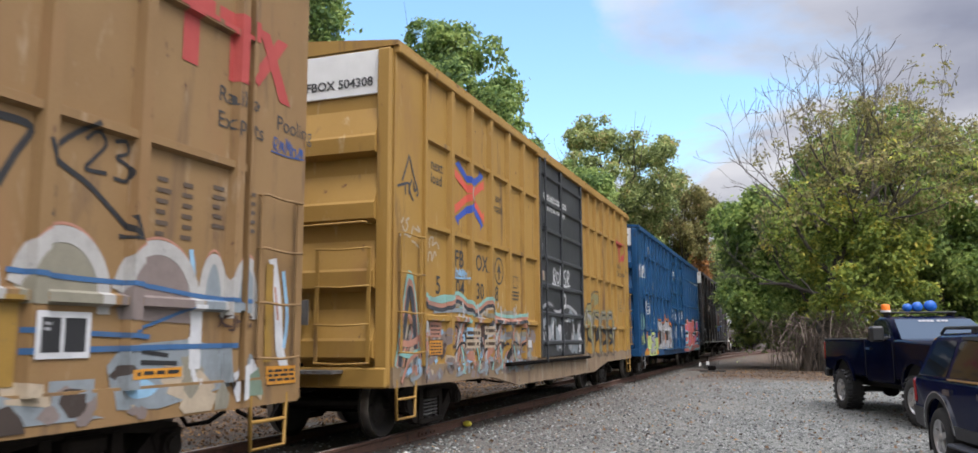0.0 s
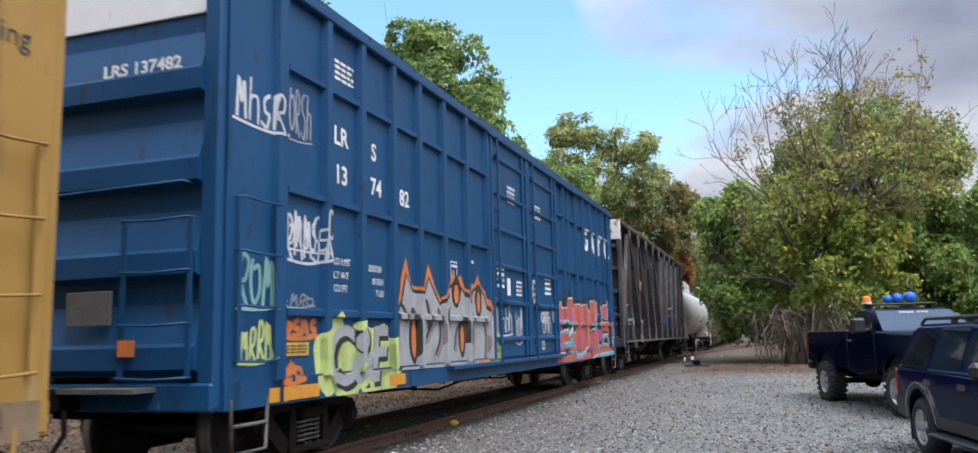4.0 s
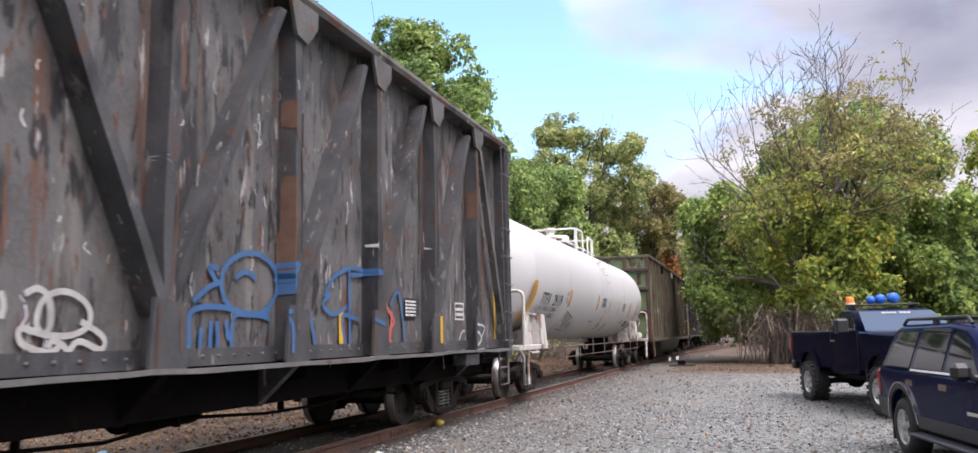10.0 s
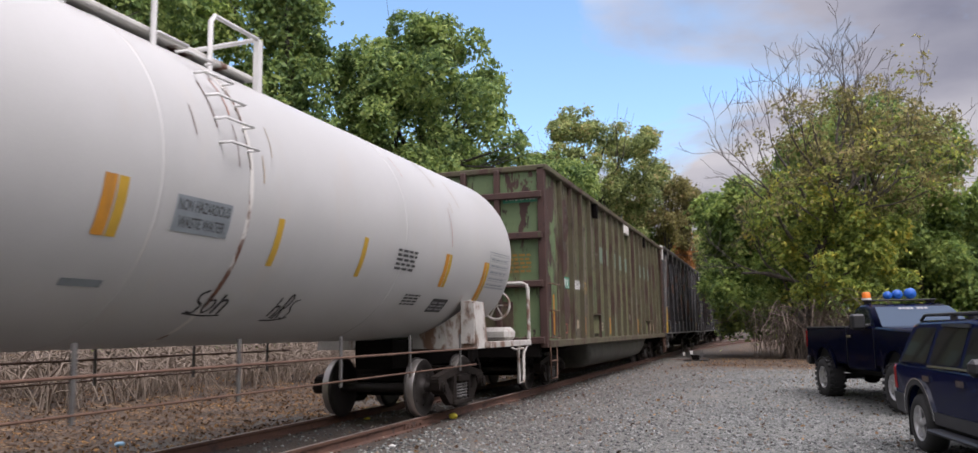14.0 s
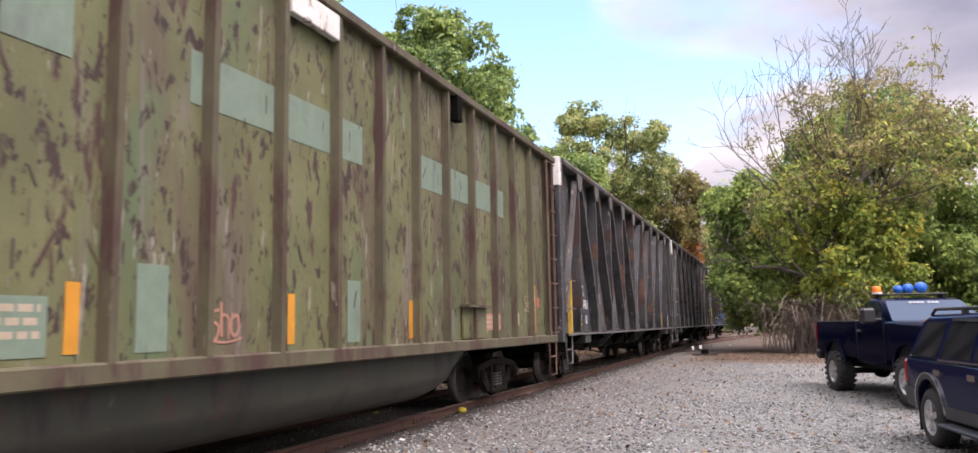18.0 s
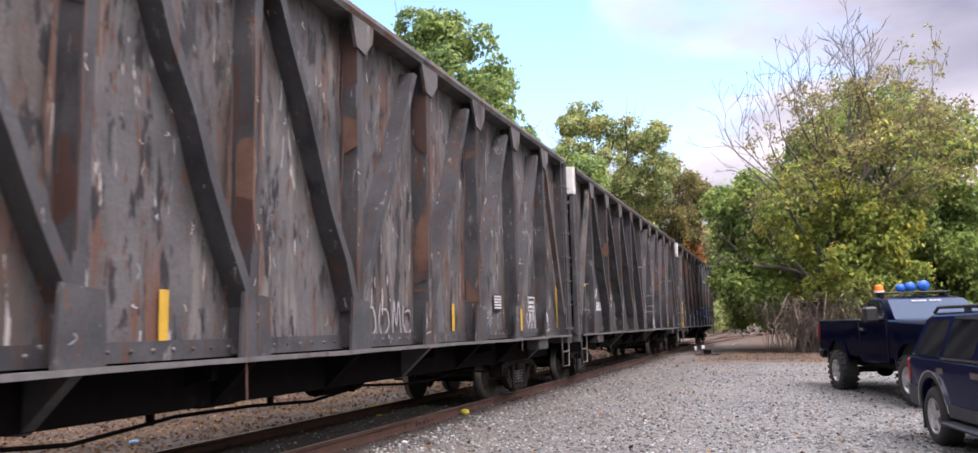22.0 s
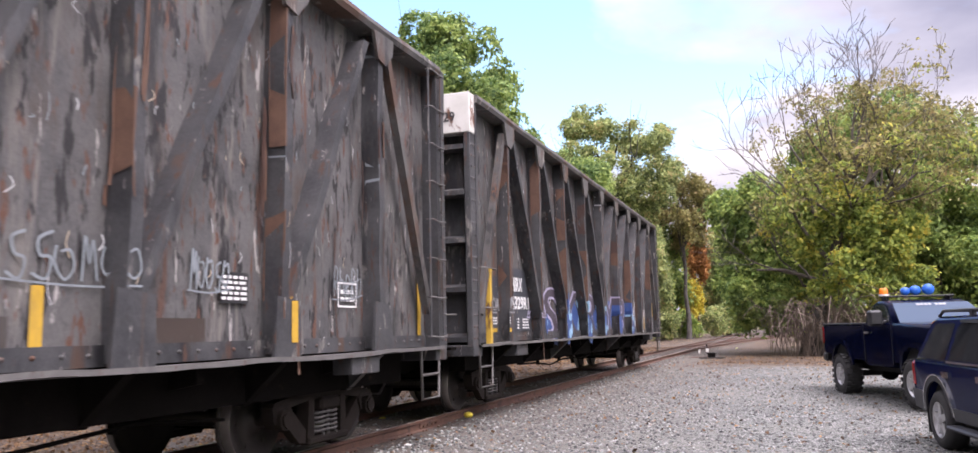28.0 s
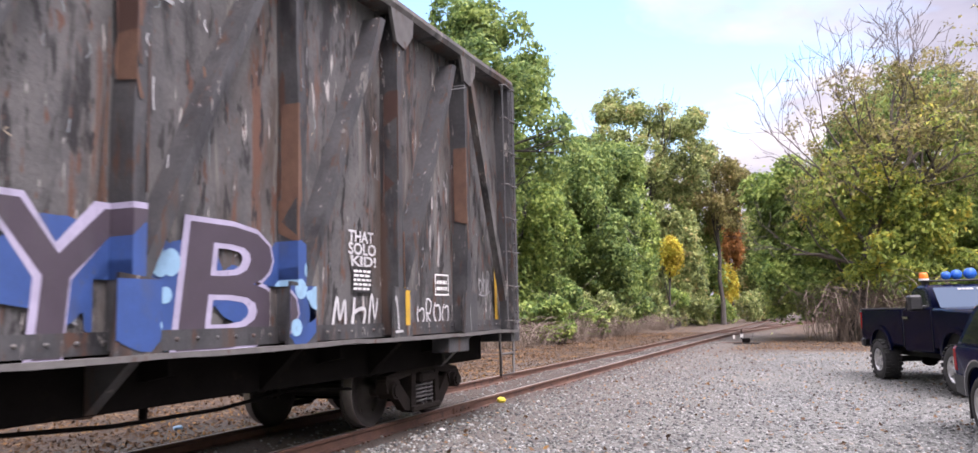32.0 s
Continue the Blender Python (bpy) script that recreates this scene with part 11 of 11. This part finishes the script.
def switch_stand():
    """A low switch stand with its small target beside the siding."""
    t = thing("switch_stand", "low switch stand with small white targets on two ties", "switch stand", at=pose(-3.3, 38.2, rise(-3.3, 38.2)))
    part("base", Geo().box(-0.55, 0.55, -0.14, 0.14, -0.03, 0.07, c=0.01).box(-0.55, 0.55, 0.22, 0.5, -0.03, 0.07, c=0.01), M_TIE, t)
    part("body", Geo().box(-0.16, 0.16, -0.1, 0.24, 0.07, 0.26, c=0.03), M_UNDER, t)
    part("target", Geo().box(-0.24, -0.11, -0.02, 0.0, 0.30, 0.46, c=0.004), M_WHITE, t, "white target plate")
    part("target", Geo().box(-0.56, -0.46, -0.02, 0.0, 0.24, 0.42, c=0.004), M_WHITE_RUST, t)
    part("mast", Geo().cyl((-0.18, 0, 0.2), (-0.18, 0, 0.66), 0.018, seg=8), M_UNDER, t)
    part("lever", Geo().tube([(0.1, 0.0, 0.1), (0.26, 0.0, 0.26), (0.32, 0.0, 0.5)], 0.016, 6), M_GALV, t, "pale throw lever")
    part("connecting_rod", Geo().tube([(0, 0.1, 0.08), (-1.3, 0.1, 0.06)], 0.02, 5), M_RAIL, t)


switch_stand()


# ---- motion ----
def ran(t):
    """How far the train has run at t: a smooth curve through RUN."""
    ts = [a for a, _ in RUN]
    i = max(0, min(len(RUN) - 2, sum(1 for a in ts if a <= t) - 1))

    def slope(k):
        a, b = max(k - 1, 0), min(k + 1, len(RUN) - 1)
        return (RUN[b][1] - RUN[a][1]) / (RUN[b][0] - RUN[a][0])
    (t0, s0), (t1, s1) = RUN[i], RUN[i + 1]
    d = t1 - t0
    u = (t - t0) / d
    return s0 * (1 + 2 * u) * (1 - u) ** 2 + slope(i) * d * u * (1 - u) ** 2 + s1 * u * u * (3 - 2 * u) + slope(i + 1) * d * u * u * (u - 1)


def motions():
    times = [k * 0.5 for k in range(65)]
    for car, start in CARS:
        walk(car, [(t, pose(TRACK_X, start - ran(t), RAIL)) for t in times])
    steps = [k * 0.1 for k in range(321)]
    runs = [ran(t) for t in steps]
    for wheel, y in WHEELS:
        walk(wheel, [(t, pose(0, y, WHEEL_R, math.degrees(s / WHEEL_R))) for t, s in zip(steps, runs)])


motions()
